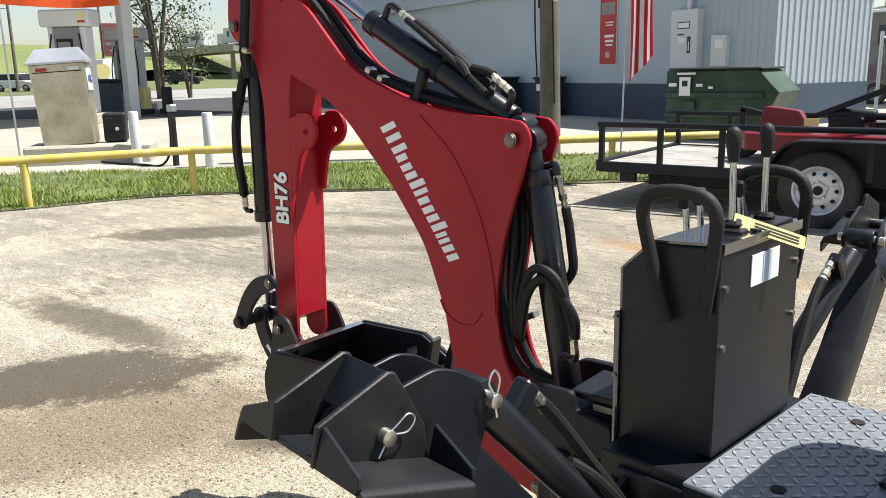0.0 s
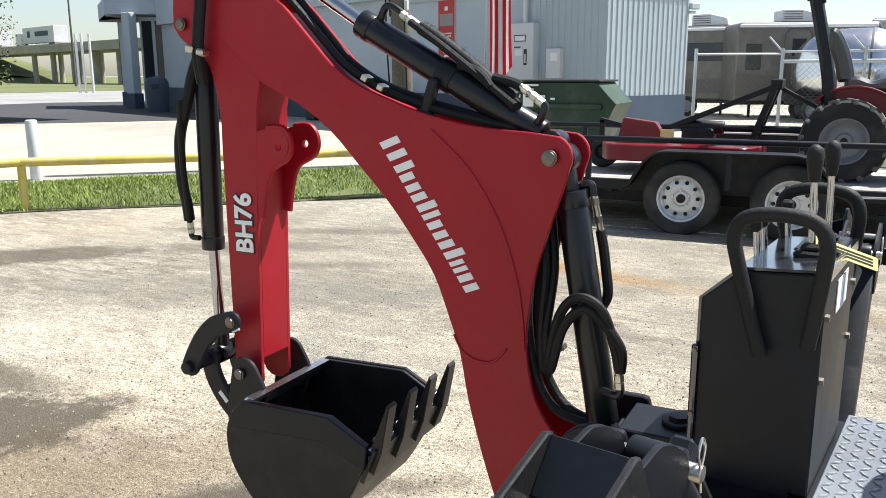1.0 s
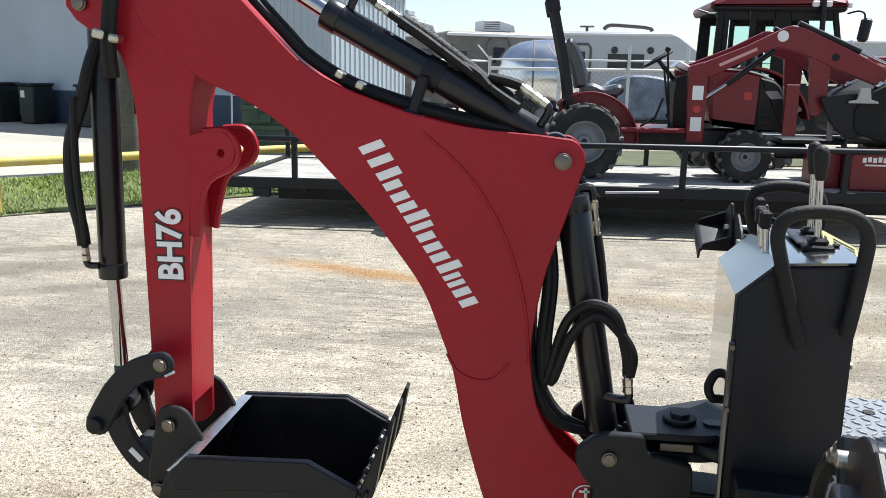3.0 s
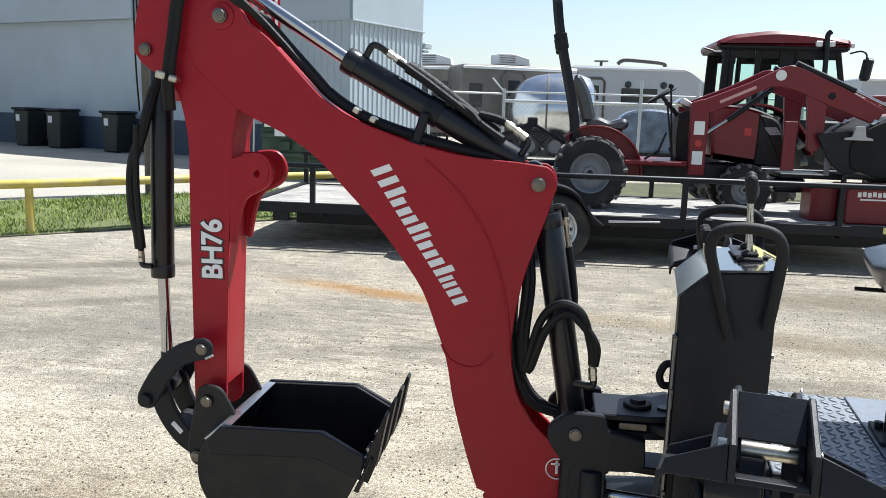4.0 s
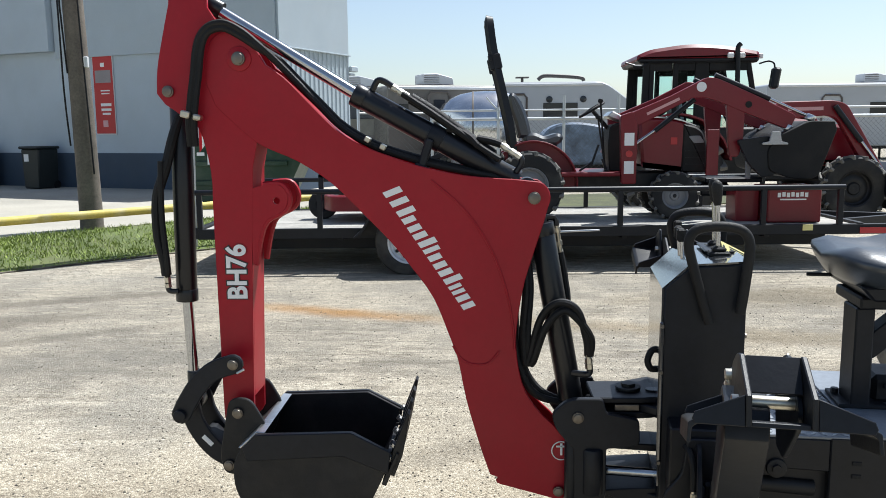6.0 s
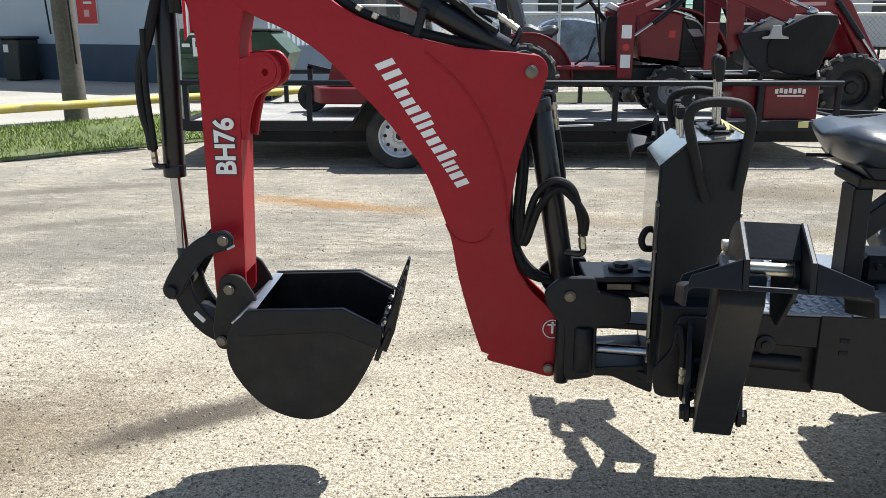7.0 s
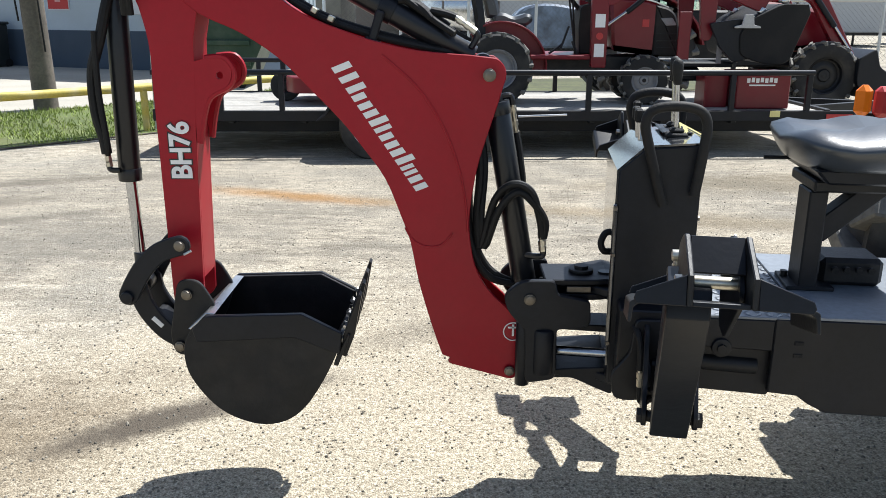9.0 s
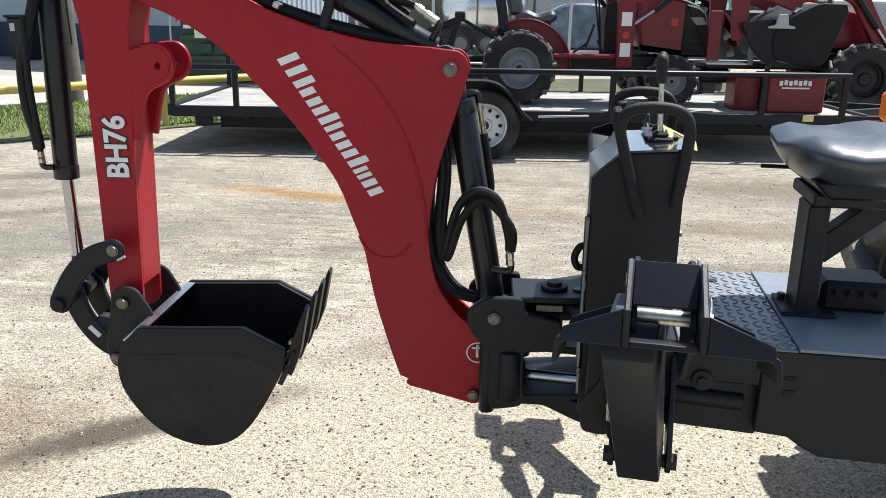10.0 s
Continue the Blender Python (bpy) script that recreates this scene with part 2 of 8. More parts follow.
def gravel_material():
    m = bpy.data.materials.new("packed_limestone_gravel")
    m.use_nodes = True
    n, l = m.node_tree.nodes, m.node_tree.links
    p = n["Principled BSDF"]
    pos = n.new("ShaderNodeTexCoord").outputs["Object"]

    def tex(scale, detail=5.0, rough=0.6, stretch=None, turn=0):
        t = n.new("ShaderNodeTexNoise")
        t.inputs["Scale"].default_value, t.inputs["Detail"].default_value, t.inputs["Roughness"].default_value = scale, detail, rough
        if stretch:
            mp = n.new("ShaderNodeMapping")
            mp.inputs["Scale"].default_value, mp.inputs["Rotation"].default_value = stretch, (0, 0, radians(turn))
            l.new(pos, mp.inputs["Vector"]), l.new(mp.outputs[0], t.inputs["Vector"])
        else:
            l.new(pos, t.inputs["Vector"])
        return t.outputs["Fac"]

    def rng(v, lo, hi, a, b):
        r = n.new("ShaderNodeMapRange")
        r.inputs[1].default_value, r.inputs[2].default_value, r.inputs[3].default_value, r.inputs[4].default_value = lo, hi, a, b
        l.new(v, r.inputs[0])
        return r.outputs[0]

    def mix(f, a, b, mode="MIX"):
        x = n.new("ShaderNodeMix")
        x.data_type, x.blend_type = "RGBA", mode
        if isinstance(f, float):
            x.inputs["Factor"].default_value = f
        else:
            l.new(f, x.inputs["Factor"])
        for s, v in (("A", a), ("B", b)):
            if isinstance(v, tuple):
                x.inputs[s].default_value = rgb(v)
            else:
                l.new(v, x.inputs[s])
        return x.outputs["Result"]

    # sandy and stony patches, then drifts of darker grit lying across the lot
    base = mix(rng(tex(0.62, 8, 0.70), 0.42, 0.58, 0, 1), (0.390, 0.374, 0.332), (0.625, 0.579, 0.484))
    base = mix(rng(tex(1.1, 8, 0.75, (0.40, 2.0, 1), 22), 0.50, 0.66, 0, 0.80), base, (0.250, 0.236, 0.205))
    base = mix(rng(tex(0.32, 6, 0.65), 0.55, 0.70, 0, 0.65), base, (0.475, 0.395, 0.275))
    base = mix(rng(tex(4.5, 6, 0.75), 0.52, 0.74, 0, 0.45), base, (0.285, 0.262, 0.215))
    base = mix(rng(tex(16, 6, 0.8), 0.46, 0.66, 0, 0.6), base, (0.255, 0.235, 0.195))
    # scuffed streaks of brown and grey grit, in some stretches only
    f = n.new("ShaderNodeMath")
    f.operation = "MULTIPLY"
    l.new(rng(tex(7.0, 7, 0.85, (0.45, 1.7, 1), 12), 0.47, 0.58, 0, 0.95), f.inputs[0]), l.new(rng(tex(0.8, 3, 0.6), 0.42, 0.60, 0.15, 1), f.inputs[1])
    base = mix(f.outputs[0], base, (0.195, 0.172, 0.138))
    base = mix(rng(tex(6.0, 6, 0.8, (0.5, 1.5, 1), -8), 0.53, 0.62, 0, 0.65), base, (0.680, 0.635, 0.535))
    base = mix(rng(tex(2.3, 7, 0.8), 0.51, 0.63, 0, 0.55), base, (0.285, 0.270, 0.235))
    # finer cream-coloured stone where the machine stands
    near = stain(n, l, pos, (-1.2, 1.8), (3.0, 1.5), 12, 0.6, rng(tex(1.5, 5, 0.7), 0.2, 0.8, -0.6, 0.6))
    base = mix(rng(near, 0, 1, 0, 0.78), base, (0.480, 0.430, 0.335))
    # single grains
    base = mix(1.0, base, mix(rng(tex(150, 3, 0.75), 0.34, 0.60, 0, 1), (0.42, 0.39, 0.35), (1.24, 1.23, 1.21)), "MULTIPLY")
    base = mix(0.95, base, mix(rng(tex(58, 3, 0.75), 0.38, 0.62, 0, 1), (0.62, 0.60, 0.57), (1.21, 1.20, 1.19)), "MULTIPLY")
    vor = n.new("ShaderNodeTexVoronoi")
    vor.inputs["Scale"].default_value = 165.0
    l.new(pos, vor.inputs["Vector"])
    sep = n.new("ShaderNodeSeparateColor")
    l.new(vor.outputs["Color"], sep.inputs[0])
    base = mix(0.7, base, mix(rng(sep.outputs[0], 0.0, 0.5, 0, 1), (0.52, 0.50, 0.47), (1.05, 1.05, 1.04)), "MULTIPLY")
    vor2 = n.new("ShaderNodeTexVoronoi")
    vor2.inputs["Scale"].default_value = 62.0
    l.new(pos, vor2.inputs["Vector"])
    sep2 = n.new("ShaderNodeSeparateColor")
    l.new(vor2.outputs["Color"], sep2.inputs[0])
    stone = n.new("ShaderNodeMath")
    stone.operation = "MULTIPLY"
    l.new(rng(sep2.outputs[1], 0.90, 0.92, 0, 0.8), stone.inputs[0])
    l.new(rng(vor2.outputs["Distance"], 0.30, 0.42, 1, 0), stone.inputs[1])
    base = mix(stone.outputs[0], base, (0.10, 0.085, 0.068))
    wob = rng(tex(3.2, 9, 0.82), 0.2, 0.8, -0.7, 0.7)
    dark = (0.075, 0.062, 0.048)
    for c, size, turn, soft, amount, colour in (
            ((-3.70, 1.96), (0.62, 0.33), 54, 0.20, 0.90, dark), ((-4.45, 2.45), (0.80, 0.17), 2, 0.4, 0.80, dark),
            ((-3.0, 1.8), (0.80, 0.45), 50, 0.6, 0.70, (0.26, 0.205, 0.145)), ((-6.2, 4.3), (0.80, 0.28), 40, 0.25, 0.80, (0.17, 0.14, 0.105)),
            ((-4.9, 5.3), (0.7, 0.2), 25, 0.5, 0.55, (0.17, 0.14, 0.105)), ((-2.19, 2.23), (0.45, 0.095), 33, 0.6, 0.92, dark),
            ((-1.2, 3.05), (0.6, 0.09), 22, 0.7, 0.35, dark), ((-4.2, 4.9), (0.9, 0.1), 30, 0.6, 0.45, dark),
            ((-4.95, 6.05), (1.2, 0.13), 22, 0.5, 0.55, dark), ((-4.0, 4.2), (1.7, 0.45), 25, 0.7, 0.45, (0.23, 0.225, 0.215)),
            ((-1.0, 5.6), (6.0, 2.1), 4, 0.5, 0.50, (0.40, 0.37, 0.32)), ((-2.40, 5.72), (0.66, 0.12), -20, 0.95, 0.75, (0.58, 0.30, 0.08)), ((-1.0, 5.4), (0.9, 0.15), -14, 0.9, 0.35, (0.47, 0.33, 0.15)),
            ((0.6, 5.0), (0.8, 0.2), -10, 0.7, 0.45, (0.30, 0.23, 0.13)), ((0.3, 4.1), (0.9, 0.15), 5, 0.6, 0.4, dark),
            ((1.5, 6.3), (1.4, 0.35), 4, 0.5, 0.55, (0.30, 0.25, 0.17)), ((-0.4, 2.75), (0.7, 0.2), 12, 0.7, 0.4, (0.33, 0.27, 0.19))):
        f = n.new("ShaderNodeMath")
        f.operation = "MULTIPLY"
        f.inputs[1].default_value = amount
        l.new(stain(n, l, pos, c, size, turn, soft, wob), f.inputs[0])
        base = mix(f.outputs[0], base, mix(0.75, colour, base, "MULTIPLY") if colour is not dark else colour)
    l.new(base, p.inputs["Base Color"])
    p.inputs["Roughness"].default_value = 0.93
    p.inputs["Specular IOR Level"].default_value = 0.2
    bp = n.new("ShaderNodeBump")
    bp.inputs["Strength"].default_value, bp.inputs["Distance"].default_value = 0.6, 0.008
    h = n.new("ShaderNodeMath")
    h.operation = "MULTIPLY_ADD"
    h.inputs[1].default_value = -1.0
    l.new(vor.outputs["Distance"], h.inputs[0]), l.new(rng(tex(26, 5), 0, 1, 0, 0.6), h.inputs[2])
    l.new(h.outputs[0], bp.inputs["Height"])
    l.new(bp.outputs[0], p.inputs["Normal"])
    return m


GRAVEL = gravel_material()
CONCRETE = mat("worn_concrete", (0.352, 0.328, 0.276), 0.85, var=0.2, big=0.35, fine=25, bump=0.2, dust=0.3, dust_color=(0.33, 0.29, 0.22))
# near-black colour for the shade painted on the forecourt
CANOPY_SHADE = mat("painted_canopy_shade", (0.045, 0.045, 0.048), 0.9, var=0.2, big=0.3, fine=40, bump=0.2)
ASPHALT = mat("old_asphalt", (0.27, 0.2625, 0.2475), 0.9, var=0.2, big=0.3, fine=40, bump=0.2)
FIELD = mat("dry_grass_field", (0.1105, 0.1275, 0.0425), 0.95, var=0.3, big=0.08, fine=2.0, bump=0.2, dust=0.4, dust_color=(0.25, 0.21, 0.10))
TURF = mat("turf_soil", (0.085, 0.11, 0.03), 0.95, var=0.35, big=0.9, fine=18, bump=0.3, dust=0.35, dust_color=(0.20, 0.17, 0.09))
BLADE = mat("grass_blades", (0.19, 0.25, 0.034), 0.6, var=0.25, big=0.8, fine=9, bump=0, island=0.35, dust=0.35, dust_color=(0.24, 0.25, 0.08))


def ground():
    ob = part("ground", sheet(B(), [(-1500, -1500), (1500, -1500), (1500, 1500), (-1500, 1500)]), GRAVEL, smooth=0)
    tagged(ob, "pale packed limestone gravel lot with dark oil stains", "ground", kind="structure")
    bm = B()
    plate(bm, [(-14.5, 2.5), (-12.6, 4.0), (-11.4, 5.3), (-8.95, 8.7), (-6.4, 11.5), (-3.5, 15.2), (-1.0, 18.5), (6, 30), (-60, 60), (-60, -10), (-14.5, -10)], -0.2, 0.012, 0, "z")
    tagged(part("pavement", bm, CONCRETE, smooth=0), "worn tan concrete apron in front of the white building", "pavement", kind="structure")
    # dark sheet painted in for the shadow of canopy and shop on the concrete
    bm = B()
    plate(bm, [(-41, -4), (-28.3, 11.9), (-21.8, 16.3), (-18.0, 20.6), (-24, 27), (-33, 36), (-39, 27.5), (-45, 19.6), (-56, 4)], -0.2, 0.020, 0, "z")
    tagged(part("canopy_shade_sheet", bm, CANOPY_SHADE, smooth=0), "dark sheet painting the shade of canopy and shop on the forecourt", "road", kind="structure")
    bm = B()
    plate(bm, [(-62, -60), (-38, -60), (-38, 45), (-10, 75), (-10, 95), (-62, 75)], -0.2, 0.022, 0, "z")
    tagged(part("road", bm, ASPHALT, smooth=0), "grey asphalt road beyond the fuel forecourt", "road", kind="structure")
    bm = B()
    plate(bm, [(-700, -500), (-62.5, -500), (-62.5, 75), (-10, 96), (700, 96), (700, 1200), (-700, 1200)], -0.2, 0.03, 0, "z")
    tagged(part("far_field", bm, FIELD, smooth=0), "dry grass verge and fields beyond the road", "field", kind="structure")


def back_grass():
    """A rough strip of mown grass between the trailer and the camper yard."""
    bm = B()
    plate(bm, [(p.x, p.y) for p in spline([(-0.9, 13.6, 0), (1.2, 13.9, 0), (3.6, 14.6, 0), (7.0, 15.4, 0), (7.2, 17.6, 0), (3.4, 17.2, 0), (1.3, 16.9, 0), (-0.6, 16.3, 0)], 4)], 0.0, 0.018, 0.0, "z")
    tagged(part("back_lawn", bm, mat("mown_straw_grass", (0.060, 0.066, 0.026), 0.95, var=0.45, big=1.5, fine=14, bump=0.4, dust=0.35, dust_color=(0.12, 0.11, 0.05))), "rough mown grass strip before the camper yard", "lawn", kind="structure")


NEAR = [(-10.2, 1.2), (-9.5, 2.6), (-8.85, 4.0), (-8.25, 5.45), (-6.4, 7.1), (-4.75, 8.75), (-2.9, 10.6), (-1.0, 12.9)]
FAR = [(-14.4, 3.0), (-13.0, 4.5), (-11.75, 5.85), (-10.1, 7.2), (-8.95, 8.7), (-6.4, 11.5), (-4.6, 13.7), (-2.4, 16.5)]


def verge():
    """A low grass bank between the lot and the concrete, with single blades on it."""
    bm = B()
    rows, k = [], 9
    for a, b in zip(spline([(*p, 0) for p in NEAR], 6), spline([(*p, 0) for p in FAR], 6)):
        rows.append([bm.verts.new((*a.lerp(b, j / (k - 1)).xy, 0.008 + 0.05 * math.sin(math.pi * j / (k - 1)) + 0.012 * noise.noise(Vector(a.lerp(b, j / (k - 1))) * 1.7))) for j in range(k)])
    for a, b in zip(rows, rows[1:]):
        for j in range(k - 1):
            bm.faces.new((a[j], a[j + 1], b[j + 1], b[j]))
    tagged(part("verge", bm, TURF), "low grass bank along the edge of the gravel lot", "verge", kind="structure")
    rnd = random.Random(4)
    pa, pb = spline([(*p, 0) for p in NEAR], 6), spline([(*p, 0) for p in FAR], 6)
    verts, faces = [], []
    for _ in range(52000):
        i = rnd.uniform(0, len(pa) - 1.001)
        a, b = pa[int(i)].lerp(pa[int(i) + 1], i % 1), pb[int(i)].lerp(pb[int(i) + 1], i % 1)
        s = rnd.random() ** 0.9
        q = a.lerp(b, -0.01 + 1.02 * s)
        clump = noise.noise(Vector((q.x * 1.1, q.y * 1.1, 3)))
        bare = ((q.x + 10.9) / 1.5) ** 2 + ((q.y - 5.2) / 0.8) ** 2
        if (clump < -0.22 and rnd.random() < 0.75) or (bare < 1.0 and rnd.random() < 0.9 - 0.4 * bare):
            continue
        z = 0.004 + 0.05 * math.sin(math.pi * min(max(s, 0), 1))
        h = rnd.uniform(0.025, 0.065) * (1.0 + 0.5 * clump)
        t, w = rnd.uniform(0, 6.28), rnd.uniform(0.004, 0.009)
        lx, ly = rnd.gauss(0, 0.025), rnd.gauss(0, 0.025)
        c = len(verts)
        verts += [(q.x - w * math.cos(t), q.y - w * math.sin(t), z), (q.x + w * math.cos(t), q.y + w * math.sin(t), z), (q.x + lx, q.y + ly, z + h)]
        faces.append((c, c + 1, c + 2))
    me = bpy.data.meshes.new("grass")
    me.from_pydata(verts, [], faces)
    me.materials.append(BLADE)
    tagged(new("grass", me), "short green and yellowing grass on the bank", "grass", kind="stuff")


PEBBLE = mat("loose_pebbles", (0.225, 0.2025, 0.1613), 0.9, var=0.1, bump=0.2, island=0.6)


def pebbles():
    rnd = random.Random(9)
    verts, faces = [], []
    for _ in range(14000):
        y = 1.2 + 8.0 * rnd.random() ** 1.7
        x = rnd.uniform(-1.3 - 0.75 * (y + 1), -1.0 + 0.62 * (y + 1))
        if x < -9 + 0 * y or (y > 4 and x < -10.5 + 0.95 * (y - 4) * 1.0 - 0.2 and x < -8):
            continue
        r = rnd.choice((0.002, 0.003, 0.003, 0.004, 0.005, 0.006))
        c = len(verts)
        a0 = rnd.uniform(0, 6.28)
        ring = [(x + r * rnd.uniform(0.7, 1.3) * math.cos(a0 + k * 1.2566), y + r * rnd.uniform(0.7, 1.3) * math.sin(a0 + k * 1.2566), -0.0005) for k in range(5)]
        top = [(x + 0.55 * (px - x), y + 0.55 * (py - y), r * rnd.uniform(0.6, 1.0)) for px, py, _ in ring]
        verts += ring + top
        for k in range(5):
            j = (k + 1) % 5
            faces.append((c + k, c + j, c + 5 + j, c + 5 + k))
        faces.append(tuple(c + 5 + k for k in range(5)))
    me = bpy.data.meshes.new("pebbles")
    me.from_pydata(verts, [], faces)
    me.materials.append(PEBBLE)
    tagged(new("pebbles", me), "loose grey and tan pebbles scattered on the lot", "pebbles", kind="stuff")


def edging():
    """A thin dark strip set in along the bank's foot."""
    bm = B()
    tube(bm, [(x, y, 0.006 + 0.003 * (k % 2)) for k, (x, y) in enumerate(NEAR)], 0.010, 8, 10)
    tagged(part("lawn_edging", bm, mat("weathered_edging", (0.05, 0.042, 0.032), 0.85, var=0.3, bump=0.2, dust=0.4)), "thin dark strip edging the grass bank", "edging", kind="structure")


ground()
verge()
back_grass()
edging()
pebbles()


# ---- backhoe ----
def plate_with_holes(bm, outline, holes, y0, y1):
    """A flat plate in (x, z) with round holes (x, z, radius) through it."""
    def fill(b):
        loops = [[Vector(p) for p in outline]] + [[Vector((cx + r * math.cos(a), cz + r * math.sin(a))) for a in (2 * math.pi * j / 14 for j in range(14))] for cx, cz, r in holes]
        edges = []
        for loop in loops:
            vs = [b.verts.new((p.x, y0, p.y)) for p in loop]
            edges += [b.edges.new((vs[i], vs[(i + 1) % len(vs)])) for i in range(len(vs))]
        face = bmesh.ops.triangle_fill(b, use_beauty=True, edges=edges)
        fs = [f for f in face["geom"] if isinstance(f, bmesh.types.BMFace)]
        ex = bmesh.ops.extrude_face_region(b, geom=fs)
        bmesh.ops.translate(b, verts=[v for v in ex["geom"] if isinstance(v, bmesh.types.BMVert)], vec=(0, y1 - y0, 0))
    return add(bm, fill, Matrix.Identity(4))


def ribbon(line, w, n=6, ends=5):
    """The outline of a strip of width w along a smooth line in (x, z), with round ends."""
    pts = [Vector((p[0], p[2])) for p in spline([(a, 0, b) for a, b in line], n)]
    left, right = [], []
    for i, p in enumerate(pts):
        d = (pts[min(i + 1, len(pts) - 1)] - pts[max(i - 1, 0)]).normalized()
        s = Vector((-d.y, d.x)) * w / 2
        left.append(p + s), right.append(p - s)
    d1 = (pts[-1] - pts[-2]).normalized()
    d0 = (pts[0] - pts[1]).normalized()
    cap = lambda p, d, s: [p + (s * math.cos(a) + d * math.sin(a)) * w / 2 for a in (math.pi * (j + 1) / (ends + 1) for j in range(ends))]
    return left + cap(pts[-1], d1, Vector((-d1.y, d1.x))) + right[::-1] + cap(pts[0], d0, Vector((-d0.y, d0.x)))


def smooth2(points, n=4):
    return [Vector((p.x, p.z)) for p in spline([(a, 0, b) for a, b in points], n)]


YC = 1.84
HOE = thing("backhoe", "red and black three-point backhoe with boom folded upright, behind a tractor", "backhoe", Matrix.Translation((-0.6, 1.85, 0)))


def pin_head(x, y, z, r, parent, name="pin", material=None):
    bm = B()
    disc(bm, (x, y, z), r, (0, 1, 0), 0.014, 20, 0.002)
    disc(bm, (x, y, z), r * 1.22, (0, 1, 0), 0.006, 24, 0.001)
    return part(name, bm, material or PIN, parent)


def boom():
    low = smooth2([(-1.98, 1.44), (-1.90, 1.365), (-1.854, 1.334), (-1.77, 1.297), (-1.681, 1.238), (-1.60, 1.157), (-1.528, 1.082), (-1.469, 1.007), (-1.416, 0.93), (-1.379, 0.838), (-1.352, 0.76), (-1.33, 0.648), (-1.294, 0.519), (-1.266, 0.435)], 3)
    foot = rounded([(-1.258, 0.412), (-1.068, 0.360), (-1.048, 0.39), (-1.050, 0.525), (-1.094, 0.578)], [0.02, 0.02, 0.02, 0.02, 0], 3)
    back = smooth2([(-1.120, 0.602), (-1.152, 0.640), (-1.179, 0.695), (-1.194, 0.776), (-1.194, 0.85), (-1.178, 0.955), (-1.155, 1.036), (-1.125, 1.13)], 3)
    knee = [Vector((-1.15 + 0.043 * math.cos(a), 1.197 + 0.045 * math.sin(a))) for a in (-0.5 + j * 0.28 for j in range(7))]
    top = smooth2([(-1.20, 1.246), (-1.334, 1.257), (-1.452, 1.283), (-1.525, 1.308), (-1.599, 1.337), (-1.665, 1.378), (-1.744, 1.458), (-1.80, 1.515), (-1.845, 1.546)], 3)
    end = smooth2([(-1.868, 1.585), (-1.893, 1.618), (-1.930, 1.633), (-1.968, 1.626), (-1.992, 1.598), (-2.002, 1.555), (-2.004, 1.50)], 3)
    outline = low + foot + back + knee + top + end
    bm = B()
    plate(bm, outline, YC - 0.062, YC - 0.050, 0.002)
    ob = part("boom", bm, RED, HOE, "glossy red painted steel boom with curved side plates")
    bm = B()
    plate(bm, outline, YC + 0.050, YC + 0.062, 0.002)
    part("side_plate", bm, RED, ob)
    seam = smooth2([(-1.235, 0.50), (-1.245, 0.60), (-1.245, 0.72), (-1.236, 0.80), (-1.225, 0.90), (-1.24, 1.01), (-1.29, 1.12), (-1.36, 1.20), (-1.45, 1.255), (-1.60, 1.325), (-1.70, 1.405), (-1.80, 1.50)], 3)
    bm = B()
    plate(bm, [p + Vector((0.004, 0.004)) for p in low] + seam, YC - 0.051, YC + 0.051, 0.0)
    part("box_section", bm, RED, ob)
    bm = B()
    tube(bm, [(p.x, YC - 0.0625, p.y) for p in smooth2([(-1.42, 1.245), (-1.33, 1.165), (-1.262, 1.06), (-1.222, 0.95), (-1.205, 0.86), (-1.20, 0.79)], 4)], 0.0032, 6, 1, smooth=False)
    tube(bm, [(p.x, YC - 0.0625, p.y) for p in smooth2([(-1.365, 0.80), (-1.345, 0.765), (-1.31, 0.748), (-1.27, 0.752), (-1.24, 0.785)], 4)], 0.0032, 6, 1, smooth=False)
    part("weld_bead", bm, RED, ob)
    for x, z, r in ((-1.15, 1.197, 0.0135), (-1.08, 0.392, 0.0115), (-1.913, 1.562, 0.0145)):
        pin_head(x, YC - 0.072, z, r, ob)
    bm = B()
    ring = [(-1.072 + 0.026 * math.cos(a), YC - 0.0645, 0.506 + 0.026 * math.sin(a)) for a in (2 * math.pi * j / 20 for j in range(21))]
    tube(bm, ring, 0.0016, 6, 1, smooth=False)
    box(bm, (-1.072, YC - 0.0645, 0.510), (0.006, 0.002, 0.034), 0.0005)
    box(bm, (-1.072, YC - 0.0645, 0.518), (0.028, 0.002, 0.005), 0.0005)
    part("warning_decal", bm, DECAL, ob)
    # word mark as plain white slanted blocks
    a, d = Vector((-1.525, 1.222)), (Vector((-1.312, 0.905)) - Vector((-1.525, 1.222)))
    total = d.length
    d.normalize()
    nrm = Vector((d.y, -d.x))
    if nrm.y > 0:
        nrm = -nrm
    up = -nrm
    s = 0.0
    # each sign a plain comb of slanted bars, as wide and tall as its letter
    for w, tall, bars in ((0.084, 0.047, 3), (0.050, 0.034, 2), (0.048, 0.047, 2), (0.021, 0.043, 1), (0.048, 0.034, 2), (0.048, 0.047, 2), (0.034, 0.034, 2), (0.047, 0.034, 2)):
        bm = B()
        k = total / 0.375

        def stroke(s0, s1, t0, t1):
            q = lambda ss, tt: a + d * (s + ss) * k + up * (tt - 0.024) + d * 0.22 * (tt - 0.024)
            plate(bm, [q(s0, t0), q(s1, t0), q(s1, t1), q(s0, t1)], YC - 0.0638, YC - 0.0618, 0)
        b = min(0.0168, (w - 0.007) / bars * 0.80) if bars > 1 else 0.013
        for j in range(bars):
            s0 = 0 if bars == 1 else j * (w - b - 0.007) / (bars - 1)
